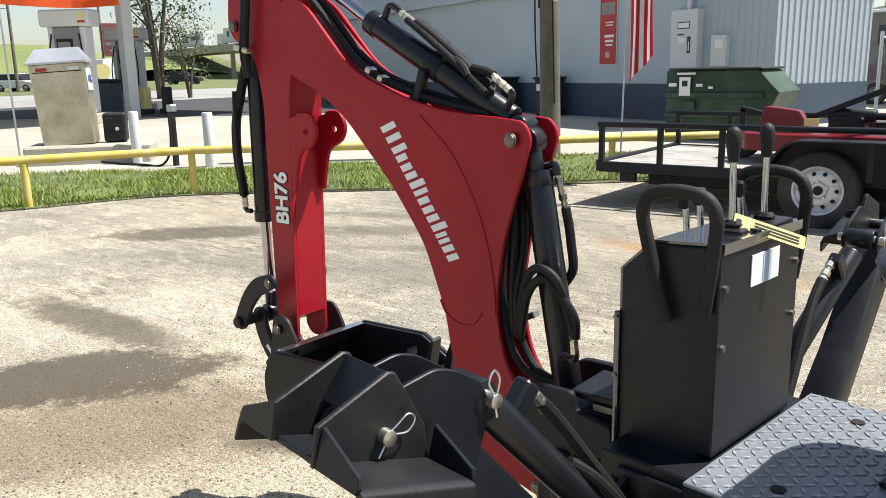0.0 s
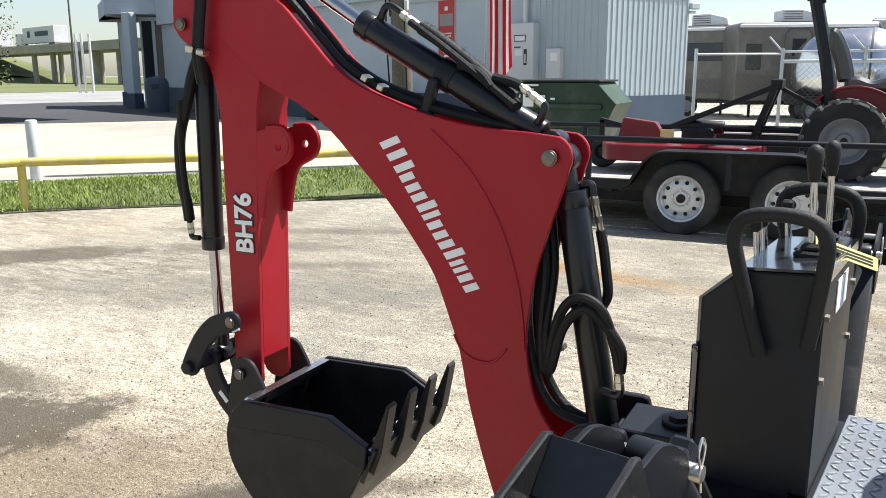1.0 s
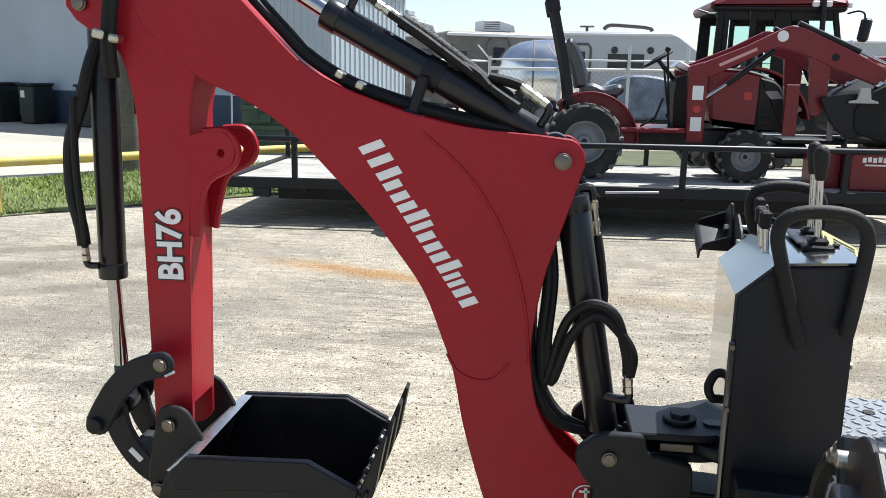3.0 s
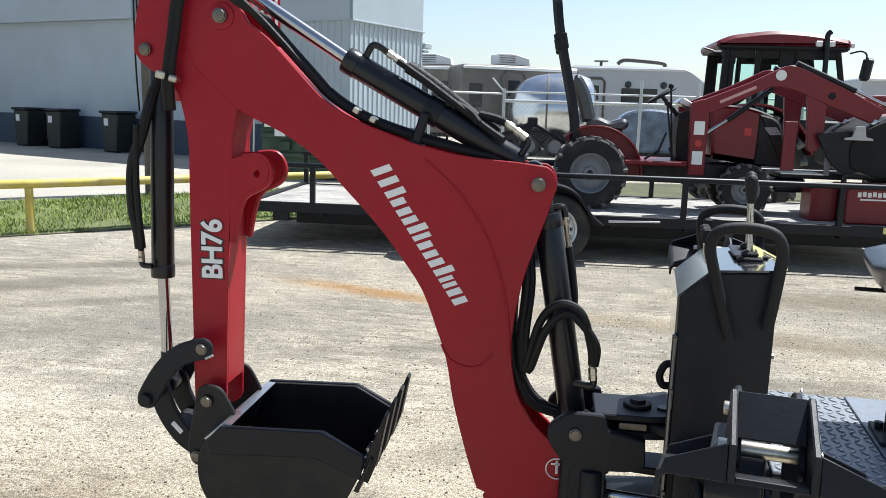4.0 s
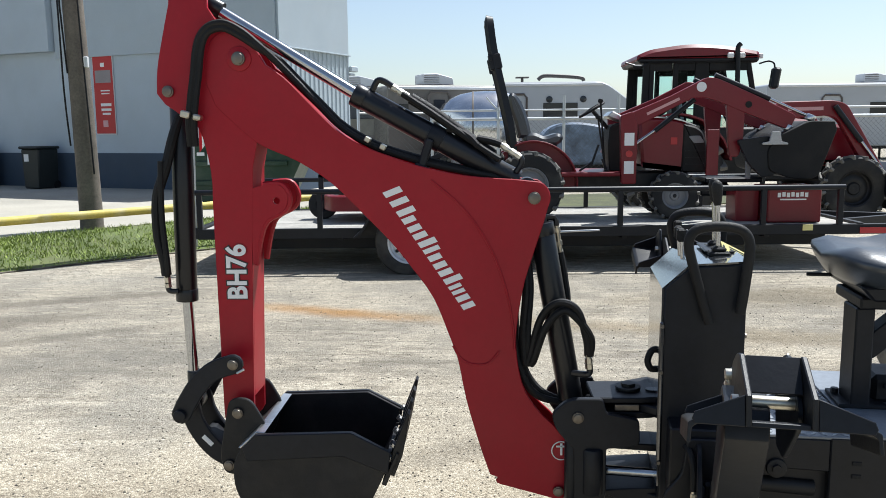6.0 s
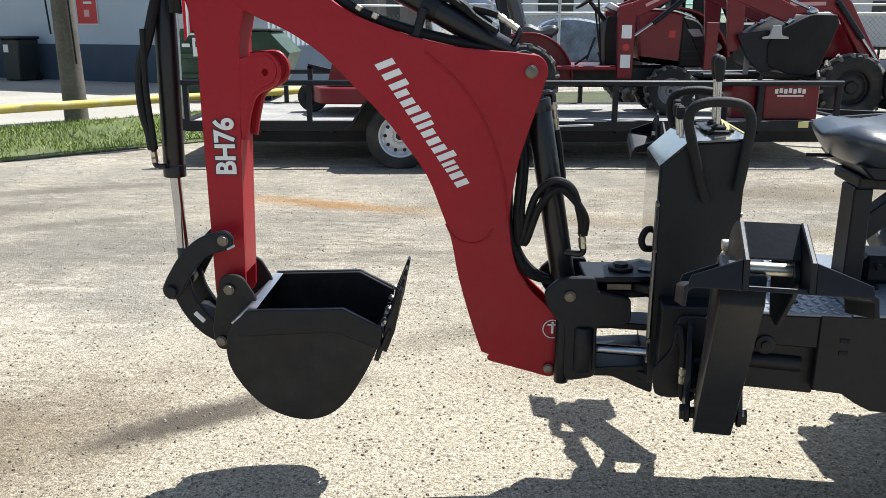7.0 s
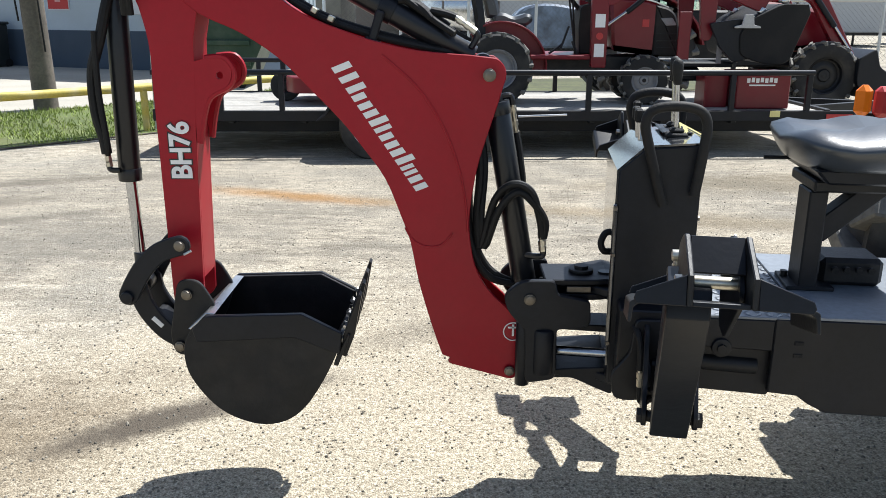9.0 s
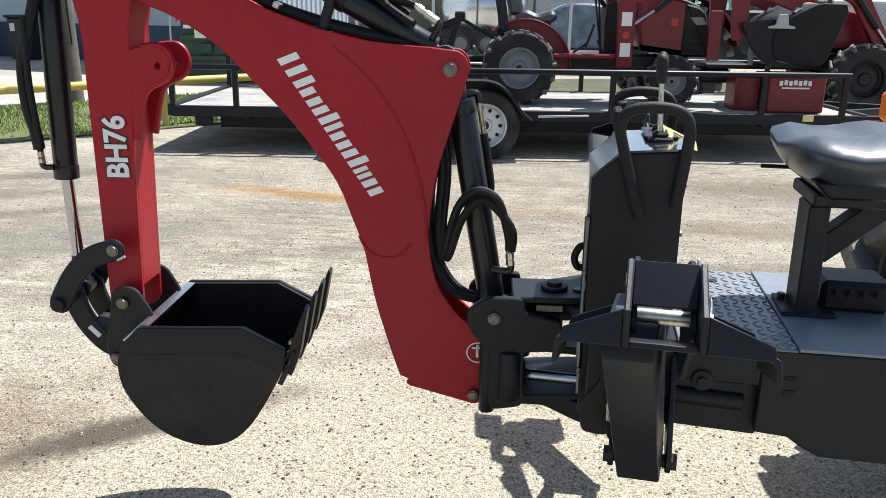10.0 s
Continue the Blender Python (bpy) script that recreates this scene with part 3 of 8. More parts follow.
            stroke(s0, s0 + b, 0 if j else 0.0, tall if j == bars - 1 or bars == 3 else min(tall, 0.036))
        part("logo_block", bm, DECAL, ob, smooth=0)
        s += w
    return ob


def dipper():
    grow = lambda pts: [Vector((-1.25 + (p.x + 1.25) * 1.009, 1.36 + (p.y - 1.36) * 1.009)) for p in pts]
    left = smooth2([(-2.085, 1.70), (-2.105, 1.62), (-2.123, 1.539), (-2.128, 1.475)], 3) + smooth2([(-2.108, 1.448), (-2.061, 1.415), (-2.022, 1.384), (-2.0, 1.30), (-1.994, 1.239)], 3)
    shin = smooth2([(-1.995, 1.20), (-1.995, 1.08), (-1.992, 0.62)], 3)
    tip = [Vector((-1.95 + 0.043 * math.cos(a), 0.613 + 0.043 * math.sin(a))) for a in (math.pi + 0.3 + j * 0.42 for j in range(7))]
    edge = smooth2([(-1.908, 0.66), (-1.897, 1.02), (-1.890, 1.14), (-1.885, 1.28)], 3)
    right = smooth2([(-1.868, 1.36), (-1.852, 1.47), (-1.853, 1.56), (-1.89, 1.612), (-1.945, 1.635), (-1.985, 1.69)], 3)
    crown = [Vector((-2.035 + 0.052 * math.cos(a), 1.735 + 0.052 * math.sin(a))) for a in (0.2 + j * 0.42 for j in range(7))]
    outline = grow(left + shin + tip + edge + right + crown)
    bm = B()
    plate(bm, outline, YC - 0.060, YC - 0.048, 0.0012)
    ob = part("dipper_arm", bm, RED, HOE, "upright red steel dipper arm")
    bm = B()
    plate(bm, outline, YC + 0.048, YC + 0.060, 0.0012)
    part("side_plate", bm, RED, ob)
    bm = B()
    plate(bm, grow([Vector((-2.0, 1.30))] + shin + edge + [Vector((-1.868, 1.36)), Vector((-1.860, 1.41))]), YC - 0.048, YC + 0.048, 0.0)
    part("box_section", bm, RED, ob)
    for y in (YC - 0.0595, YC + 0.0475):
        bm = B()
        ear = rounded([(-1.90, 1.02), (-1.90, 1.225), (-1.866, 1.235), (-1.818, 1.236), (-1.797, 1.205), (-1.808, 1.168), (-1.858, 1.140), (-1.878, 1.09), (-1.888, 1.03)], [0, 0.01, 0.01, 0.03, 0.03, 0.03, 0.05, 0.05, 0], 4)
        plate_with_holes(bm, ear, [(-1.831, 1.193, 0.0095)], y, y + 0.012)
        part("thumb_lug", bm, RED, ob)
        bm = B()
        tube(bm, [(p.x, y + 0.006, p.y) for p in smooth2([(-1.866, 1.236), (-1.818, 1.237), (-1.796, 1.203), (-1.808, 1.167), (-1.858, 1.138), (-1.878, 1.09), (-1.892, 1.02)], 4)], 0.0075, 6, 1, smooth=False)
        part("lug_rim", bm, RED, ob)
    pin_head(-2.104, YC - 0.066, 1.481, 0.0125, ob)
    bm = B()
    disc(bm, (-1.913, YC - 0.0625, 1.562), 0.032, (0, 1, 0), 0.008, 28, 0.003)
    part("pivot_boss", bm, RED, ob)
    # model number decal, reading upwards, on a dark outline
    for grow, y, stuff, name in ((0.0055, YC - 0.0608, DECAL_BLACK, "number_outline"), (0.0022, YC - 0.0620, DECAL, "model_number")):
        cu = bpy.data.curves.new(name, "FONT")
        cu.body, cu.size, cu.extrude, cu.align_x, cu.align_y, cu.offset = "BH76", 0.073, 0.0010, "CENTER", "CENTER", grow
        tmp = bpy.data.objects.new("tmp", cu)
        scene.collection.objects.link(tmp)
        me = bpy.data.meshes.new_from_object(tmp.evaluated_get(bpy.context.evaluated_depsgraph_get()))
        bpy.data.objects.remove(tmp)
        me.transform(Matrix.Translation((-1.943, y, 1.002)) @ Matrix.Rotation(radians(90), 4, "X") @ Matrix.Rotation(radians(90), 4, "Z") @ Matrix.Diagonal((0.90, 1.0, 1, 1)))
        me.materials.append(stuff)
        t = new(name, me)
        t.parent, t.matrix_parent_inverse = ob, Matrix.Identity(4)
        WORLD[t.name] = Matrix.Identity(4)
    tagged(t, "white model number lettering BH76")
    bm = B()
    box(bm, (-2.050, YC - 0.090, 1.421), (0.024, 0.030, 0.018), 0.003, Matrix.Rotation(radians(14), 4, "Y"))
    part("hose_clamp", bm, STEEL, ob)
    bm = B()
    box(bm, (-2.022, YC - 0.086, 1.413), (0.022, 0.030, 0.016), 0.004, Matrix.Rotation(radians(14), 4, "Y"))
    part("hose_clamp", bm, STEEL, ob)
    return ob


def bucket():
    w0, w1 = YC - 0.166, YC + 0.174
    curve = smooth2([(-1.925, 0.548), (-1.946, 0.50), (-1.942, 0.43), (-1.906, 0.364), (-1.855, 0.311), (-1.79, 0.280), (-1.73, 0.273), (-1.675, 0.290), (-1.628, 0.332), (-1.585, 0.398), (-1.556, 0.455), (-1.537, 0.50)], 4)
    inner = [p + (Vector((-1.74, 0.52)) - p).normalized() * 0.010 for p in curve]
    bm = B()
    plate(bm, curve + inner[::-1], w0 + 0.0102, w1 - 0.0102, 0.0)
    ob = part("bucket", bm, BLACK_DUST, HOE, "black narrow digging bucket with four teeth, opening upwards")
    side = curve + rounded([(-1.531, 0.541), (-1.63, 0.594), (-1.884, 0.586)], 0.004, 2)
    for y in (w0, w1 - 0.010):
        bm = B()
        plate(bm, side, y, y + 0.010, 0.0015)
        part("side_plate", bm, BLACK_DUST, ob)
    for y in (w0 - 0.0142, w1 + 0.0005):
        bm = B()
        plate(bm, rounded([(-1.918, 0.552), (-1.884, 0.589), (-1.63, 0.597), (-1.527, 0.544), (-1.535, 0.484), (-1.652, 0.532), (-1.908, 0.517)], 0.004, 2), y, y + 0.0137, 0.002)
        part("side_cutter", bm, BLACK, ob)
    bm = B()
    plate(bm, [(-1.553, 0.452), (-1.541, 0.448), (-1.506, 0.535), (-1.512, 0.540)], w0 - 0.006, w1 + 0.006, 0.0015)
    part("cutting_edge", bm, BLACK_DUST, ob)
    for k in range(4):
        y = w0 + 0.022 + k * (w1 - w0 - 0.044) / 3
        bm = B()
        plate(bm, [(-1.536, 0.478), (-1.520, 0.470), (-1.497, 0.53), (-1.476, 0.640), (-1.482, 0.646), (-1.522, 0.545)], y - 0.019, y + 0.019, 0.002)
        t = part("tooth", bm, BLACK_DUST, ob)
        bm = B()
        for z in (0.0, 0.032):
            rod(bm, (-1.527 + z * 0.45, y, 0.512 + z), (-1.541 + z * 0.45, y, 0.522 + z), 0.0085, seg=6)
        part("bolt", bm, BRIGHT, t)
    bm = B()
    plate(bm, [(-1.935, 0.545), (-1.925, 0.553), (-1.886, 0.59), (-1.862, 0.588), (-1.91, 0.535)], w0 + 0.01, w1 - 0.01, 0.002)
    part("top_plate", bm, BRIGHT, ob, "scuffed bare steel back plate")
    for y in (YC - 0.100, YC + 0.088):
        bm = B()
        plate(bm, rounded([(-1.972, 0.662), (-1.915, 0.662), (-1.872, 0.585), (-1.90, 0.50), (-1.945, 0.445), (-1.993, 0.447), (-2.004, 0.50)], 0.024, 4), y, y + 0.012, 0.002)
        part("hinge_ear", bm, BLACK_DUST, ob)
    for x, z in ((-1.948, 0.622), (-1.978, 0.474)):
        pin_head(x, YC - 0.106, z, 0.012, ob, material=PIN)
    return ob


def linkage():
    for y in (YC - 0.128, YC + 0.0615):
        bm = B()
        plate(bm, ribbon([(-1.948, 0.764), (-2.004, 0.744), (-2.047, 0.704), (-2.077, 0.659), (-2.095, 0.625)], 0.053), y, y + 0.014, 0.003)
        ob = part("guide_link", bm, BLACK, HOE, "bent black guide link")
        if y < YC:
            pin_head(-1.948, y, 0.764, 0.012, ob, material=PIN)
            bm = B()
            rod(bm, (-1.918, y - 0.003, 0.752), (-1.937, y - 0.003, 0.742), 0.0035, seg=8)
            part("roll_pin", bm, BRIGHT, ob)
    line = [(-2.096, 0.625), (-2.087, 0.581), (-2.063, 0.536), (-2.029, 0.497), (-1.985, 0.471)]
    bm = B()
    plate(bm, ribbon(line, 0.054), YC - 0.058, YC - 0.042, 0.003)
    ob = part("bucket_link", bm, BLACK, HOE, "curved black bucket link")
    bm = B()
    plate(bm, ribbon(line, 0.054), YC + 0.042, YC + 0.058, 0.003)
    part("link_plate", bm, BLACK, ob)
    bm = B()
    rod(bm, (-2.097, YC - 0.140, 0.623), (-2.097, YC + 0.090, 0.623), 0.017, seg=20, bevel=0.003)
    part("joint_pin", bm, BLACK, ob)
    bm = B()
    plate(bm, ribbon([(-2.062, 0.530), (-2.030, 0.498)], 0.030, ends=2), YC - 0.043, YC + 0.043, 0.002)
    part("link_web", bm, BLACK, ob)
    bm = B()
    box(bm, (-2.050, YC - 0.0590, 0.526), (0.036, 0.002, 0.013), 0.0005, Matrix.Rotation(radians(46), 4, "Y"))
    part("sticker", bm, DECAL, ob)


def ram(name, base, gland, rod_end, r, rr, label, y=YC, port=1):
    """A hydraulic cylinder: barrel from base to gland, chrome rod on to rod_end; points in (x, z)."""
    p, g, e = Vector((base[0], y, base[1])), Vector((gland[0], y, gland[1])), Vector((rod_end[0], y, rod_end[1]))
    d = (g - p).normalized()
    bm = B()
    rod(bm, p + d * 0.03, g, r, seg=28, bevel=0.003)
    rod(bm, g - d * 0.03, g + d * 0.004, r * 1.06, seg=28, bevel=0.002)
    disc(bm, p, r * 0.85, (0, 1, 0), 0.05, 20, 0.002)
    ob = part(name, bm, BLACK_GLOSS, HOE, label)
    bm = B()
    rod(bm, g - d * 0.01, e, rr, seg=20)
    part("chrome_rod", bm, CHROME, ob, "chrome piston rod")
    bm = B()
    disc(bm, e, rr * 1.9, (0, 1, 0), 0.045, 20, 0.002)
    rod(bm, e - d * 0.085, e, rr * 1.4, seg=16, bevel=0.002)
    part("rod_eye", bm, BLACK_GLOSS, ob)
    return ob


def hose(points, r, parent, name="hose", material=None, seg=9):
    bm = B()
    tube(bm, points, r, seg, 7)
    return part(name, bm, material or RUBBER, parent)


def fitting(p0, p1, parent, r=0.011):
    bm = B()
    p0, p1 = Vector(p0), Vector(p1)
    rod(bm, p0, p1, r * 0.75, seg=12)
    for k in (0.15, 0.55, 0.85):
        c = p0.lerp(p1, k)
        rod(bm, c, c + (p1 - p0).normalized() * 0.014, r, seg=6)
    return part("hose_fitting", bm, STEEL, parent)


boom()
dipper()
bucket()
linkage()


def rams():
    c = ram("bucket_ram", (-2.096, 1.478), (-2.107, 0.915), (-2.099, 0.626), 0.0285, 0.0145, "black hydraulic cylinder behind the dipper arm")
    y = YC - 0.04
    bm = B()
    tube(bm, [(-2.085, y + 0.03, 1.44), (-2.108, y + 0.01, 1.37), (-2.132, y, 1.28), (-2.160, y, 1.20), (-2.163, y, 1.10), (-2.150, y, 1.03), (-2.146, y, 0.99)], 0.014, 10, 6, taper=0.014)
    part("hose_sleeve", bm, RUBBER, c, "bulging black woven hose sleeve")
    hose([(-2.14, y - 0.012, 1.30), (-2.145, y - 0.012, 1.15), (-2.138, y - 0.01, 1.02), (-2.145, y, 0.985)], 0.008, c)
    fitting((-2.146, y, 1.00), (-2.143, y, 0.965), c, 0.009)
    bm = B()
    tube(bm, [(-2.143, y, 0.97), (-2.143, y, 0.953), (-2.136, y, 0.946), (-2.115, y, 0.946)], 0.0075, 8, 4)
    part("elbow", bm, BLACK_GLOSS, c)
    c = ram("boom_ram", (-1.036, 0.606), (-1.128, 1.12), (-1.146, 1.19), 0.0335, 0.017, "black hydraulic cylinder beside the boom foot")
    y = YC - 0.045
    for k, (dx, dz) in enumerate(((0, 0), (0.012, -0.022))):
        hose([(-1.185 + dx, YC - 0.01 + 0.02 * k, 1.08), (-1.168 + dx, YC - 0.03 + 0.02 * k, 0.96), (-1.176 + dx, YC - 0.03, 0.82), (-1.165 + dx, YC - 0.03, 0.74), (-1.13 + dx, y - 0.01 * k, 0.868 + dz), (-1.085 + dx, y - 0.02, 0.918 + dz), (-1.035, y - 0.02, 0.898 + dz), (-1.008 + dx, y - 0.01, 0.82), (-1.0 + dx * 0.3, y, 0.768)], 0.0105, c)
    hose([(-1.205, YC + 0.01, 1.14), (-1.200, YC - 0.01, 1.02), (-1.205, YC - 0.03, 0.88), (-1.195, YC - 0.03, 0.77), (-1.168, YC - 0.03, 0.69), (-1.13, YC - 0.02, 0.645), (-1.06, YC, 0.62)], 0.0105, c)
    hose([(-1.205, YC + 0.02, 1.14), (-1.190, YC, 1.02), (-1.196, YC, 0.88), (-1.186, YC, 0.77), (-1.155, YC, 0.69), (-1.11, YC, 0.645), (-1.04, YC + 0.03, 0.61)], 0.0105, c)
    fitting((-1.003, y, 0.790), (-0.998, y, 0.738), c, 0.0105)
    bm = B()
    tube(bm, [(-0.998, y, 0.742), (-0.996, y, 0.724), (-1.005, y, 0.716), (-1.04, y + 0.02, 0.714)], 0.009, 8, 4)
    part("elbow", bm, BLACK_GLOSS, c)
    y2 = YC + 0.035
    hose([(-1.072, y2 - 0.002, 1.040), (-1.064, y2, 1.0), (-1.058, y2, 0.96), (-1.052, y2, 0.90), (-1.075, y2, 0.86)], 0.011, c)
    fitting((-1.086, y2 - 0.02, 1.125), (-1.07, y2, 1.03), c, 0.010)
    bm = B()
    tube(bm, [(-1.115, y2 - 0.02, 1.135), (-1.09, y2 - 0.02, 1.138), (-1.085, y2 - 0.02, 1.115)], 0.009, 8, 4)
    part("elbow", bm, BLACK_GLOSS, c)
    bm = B()
    box(bm, (-1.156, YC + 0.014, 0.775), (0.046, 0.026, 0.015), 0.002, Matrix.Rotation(radians(-25), 4, "Y"))
    part("hose_clamp", bm, STEEL, c)
    c = ram("dipper_ram", (-1.165, 1.222), (-1.622, 1.471), (-2.045, 1.732), 0.0305, 0.0165, "black hydraulic cylinder lying along the top of the boom")
    d = (Vector((-1.622, 0, 1.471)) - Vector((-1.165, 0, 1.222))).normalized()
    nz = Vector((-d.z, 0, d.x)) * -1
    nz = nz if nz.z > 0 else -nz
    on = lambda s, h, y=0.0: Vector((-1.165, YC + y, 1.222)) + d * s + nz * h
    bm = B()
    tube(bm, [on(0.485, 0.030), on(0.485, 0.058), on(0.470, 0.066), on(0.44, 0.064)], 0.0085, 8, 4)
    part("elbow", bm, BLACK_GLOSS, c)
    fitting(on(0.45, 0.064), on(0.40, 0.060), c, 0.0095)
    for yy, h in ((-0.010, 0.048), (0.010, 0.046)):
        hose([on(0.41, 0.060, yy), on(0.33, h + 0.006, yy * 1.6), on(0.24, h - 0.004, yy * 2), on(0.16, h - 0.014, yy * 2.4), on(0.10, 0.030, -0.030 + yy)], 0.0085, c)
    bm = B()
    tube(bm, [on(0.385, 0.060), on(0.34, 0.058), on(0.28, 0.052), on(0.22, 0.044), on(0.17, 0.036), on(0.12, 0.034)], 0.0155, 14, 8)
    sl = part("hose_sleeve", bm, RUBBER, c, "black woven hose sleeve, frayed")
    rnd = random.Random(12)
    verts, faces = [], []
    for _ in range(130):
        s_, a_ = rnd.uniform(0.20, 0.38), rnd.uniform(-0.9, 1.9)
        q = on(s_, 0.058 - max(0.0, 0.34 - s_) * 0.12, 0.0) + nz * 0.015 * math.cos(a_) + Vector((0, -0.015 * math.sin(a_), 0))
        e_ = q + d * rnd.uniform(-0.02, 0.02) + nz * rnd.uniform(0.002, 0.011) + Vector((0, rnd.uniform(-0.012, 0.006), 0))
        k = len(verts)
        verts += [tuple(q), tuple(q + d * 0.0011), tuple(e_)]
        faces.append((k, k + 1, k + 2))
    me = bpy.data.meshes.new("frayed_threads")
    me.from_pydata(verts, [], faces)
    me.materials.append(RUBBER)
    fr = new("frayed_threads", me)
    fr.parent, fr.matrix_parent_inverse = sl, Matrix.Identity(4)
    WORLD[fr.name] = Matrix.Identity(4)
    tagged(fr, kind="stuff")
    hose([on(0.18, 0.05, -0.01), on(0.14, 0.062, -0.01), on(0.115, 0.066, -0.015)], 0.0105, c)
    fitting(on(0.118, 0.066, -0.016), on(0.060, 0.060, -0.02), c, 0.0095)
    bm = B()
    tube(bm, [on(0.062, 0.060, -0.02), on(0.050, 0.058, -0.02), on(0.045, 0.046, -0.02), on(0.046, 0.020, -0.02)], 0.0085, 8, 4)
    part("elbow", bm, BLACK_GLOSS, c)
    bm = B()
    rod(bm, on(0.258, 0, 0), on(0.300, 0, 0), 0.0335, seg=28, bevel=0.002)
    strap = part("strap", bm, BLACK, c)
    bm = B()
    beam(bm, on(0.288, -0.010, -0.036), on(0.274, -0.082, -0.036), 0.022, 0.026, 0.004, up=(0, 1, 0))
    box(bm, on(0.272, -0.084, -0.036), (0.040, 0.030, 0.012), 0.003, Matrix.Rotation(radians(22), 4, "Y"))
    part("strap_leg", bm, BLACK, strap)
    hose([on(0.262, 0.034, -0.012), on(0.235, 0.044, -0.014), on(0.20, 0.044, -0.020), on(0.17, 0.034, -0.026)], 0.0095, c)
    # hoses along the boom's back and round its upper end
    for k in range(2):
        q, y, h = 0.013 * k, YC - 0.034 + 0.026 * k, 0.003 + 0.006 * k
        hose([(-2.050 + q, YC - 0.070, 1.34), (-2.046 + q, YC - 0.084, 1.40), (-2.037 + q, YC - 0.086, 1.464), (-2.027 + q, YC - 0.086, 1.521), (-2.019 + q, YC - 0.086, 1.577), (-2.006 + q * 0.8, YC - 0.086, 1.617 - q * 0.4), (-1.981 + q * 0.3, YC - 0.085, 1.643 - q * 0.9), (-1.943, YC - 0.083, 1.650 - q), (-1.900 - q * 0.3, YC - 0.080, 1.630 - q * 0.9), (-1.857, YC - 0.070, 1.593 - q * 0.5), (-1.818, y - 0.012, 1.550 + h), (-1.762, y, 1.490 + h), (-1.710, y, 1.436 + h), (-1.658, y, 1.384 + h), (-1.600, y, 1.346 + h), (-1.543, y, 1.320 + h), (-1.454, y, 1.292 + h), (-1.365, y, 1.270 + h), (-1.24, YC - 0.02, 1.248)], 0.0095, HOE, "boom_hose")
    for x, z, a_ in ((-1.585, 1.352, 30), (-1.545, 1.332, 26)):
        bm = B()
        box(bm, (x, YC - 0.05, z), (0.016, 0.03, 0.014), 0.002, Matrix.Rotation(radians(a_), 4, "Y"))
        part("hose_clip", bm, STEEL, HOE)


rams()


def swing_post():
    side = rounded([(-1.105, 0.625), (-1.060, 0.668), (-0.968, 0.668), (-0.958, 0.628), (-0.872, 0.610), (-0.868, 0.541), (-0.905, 0.532), (-0.958, 0.530), (-0.956, 0.385), (-1.04, 0.372), (-1.045, 0.53), (-1.09, 0.58)], [0.03, 0.03, 0.012, 0.008, 0.01, 0.035, 0.02, 0.01, 0.02, 0.02, 0.01, 0.02], 4)
    bm = B()
    plate(bm, side, YC - 0.110, YC - 0.090, 0.003)
    ob = part("swing_post", bm, BLACK, HOE, "black cast swing post carrying the boom")
    bm = B()
    plate(bm, side, YC + 0.090, YC + 0.110, 0.003)
    part("post_plate", bm, BLACK, ob)
    bm = B()
    plate(bm, [(-1.03, 0.39), (-0.962, 0.40), (-0.962, 0.60), (-1.02, 0.62)], YC - 0.091, YC + 0.091, 0.003)
    part("post_web", bm, BLACK, ob)
    pin_head(-1.034, YC - 0.114, 0.617, 0.0125, ob)
    bm = B()
    rod(bm, (-1.046, YC - 0.085, 0.36), (-1.046, YC - 0.085, 0.545), 0.020, seg=18, bevel=0.004)
    part("swing_lug", bm, BLACK, ob)
    bm = B()
    rod(bm, (-0.992, YC - 0.096, 0.40), (-0.992, YC - 0.096, 0.53), 0.030, seg=24, bevel=0.008)
    part("swing_boss", bm, BLACK, ob)
    for z, t in ((0.652, 0.016), (0.611, 0.018)):
        bm = B()
        plate(bm, [Vector(q) for q in rounded([(-0.99, YC - 0.075), (-0.99, YC + 0.075), (-0.84, YC + 0.075), (-0.775, YC + 0.045), (-0.775, YC - 0.045), (-0.84, YC - 0.075)], [0, 0, 0.03, 0.04, 0.04, 0.03], 4)], z - t / 2, z + t / 2, 0.003, "z")
        part("king_pin_plate", bm, BLACK, ob)
    bm = B()
    rod(bm, (-0.884, YC, 0.52), (-0.884, YC, 0.668), 0.026, seg=24)
    rod(bm, (-0.884, YC, 0.660), (-0.884, YC, 0.670), 0.034, seg=24, bevel=0.002)
    rod(bm, (-0.884, YC, 0.670), (-0.884, YC, 0.679), 0.021, seg=6)
    part("king_pin", bm, BLACK_DUST, ob)
    bm = B()
    box(bm, (-0.90, YC - 0.078, 0.634), (0.065, 0.004, 0.016), 0.001)
    part("grease_decal", bm, PIN, ob)
    bm = B()
    rod(bm, (-0.822, YC - 0.01, 0.655), (-0.822, YC - 0.01, 0.665), 0.016, seg=18)
    part("bolt", bm, BLACK_GLOSS, ob)


swing_post()


# ---- backhoe frame, controls, stabilisers and seat: u along the machine, v across it ----
FRAME = Matrix.Translation((-0.89, 1.89, 0)) @ Matrix.Rotation(radians(-6.5), 4, "Z")
LOZENGE = mat("worn_tread_lozenges", (0.26, 0.275, 0.295), 0.34, var=0.25, bump=0.03, dust=0.1, spec=0.8)
TREAD = mat("painted_tread_plate", (0.135, 0.152, 0.176), 0.44, var=0.2, big=2.5, bump=0.05, dust=0.3, dust_color=(0.22, 0.21, 0.19), spec=1.0)
COVER = mat("glossy_black_cover", (0.016, 0.018, 0.022), 0.14, var=0.15, bump=0.015, bump_scale=20, dust=0.02, coat=1.0, spec=1.0)
X.append(FRAME)


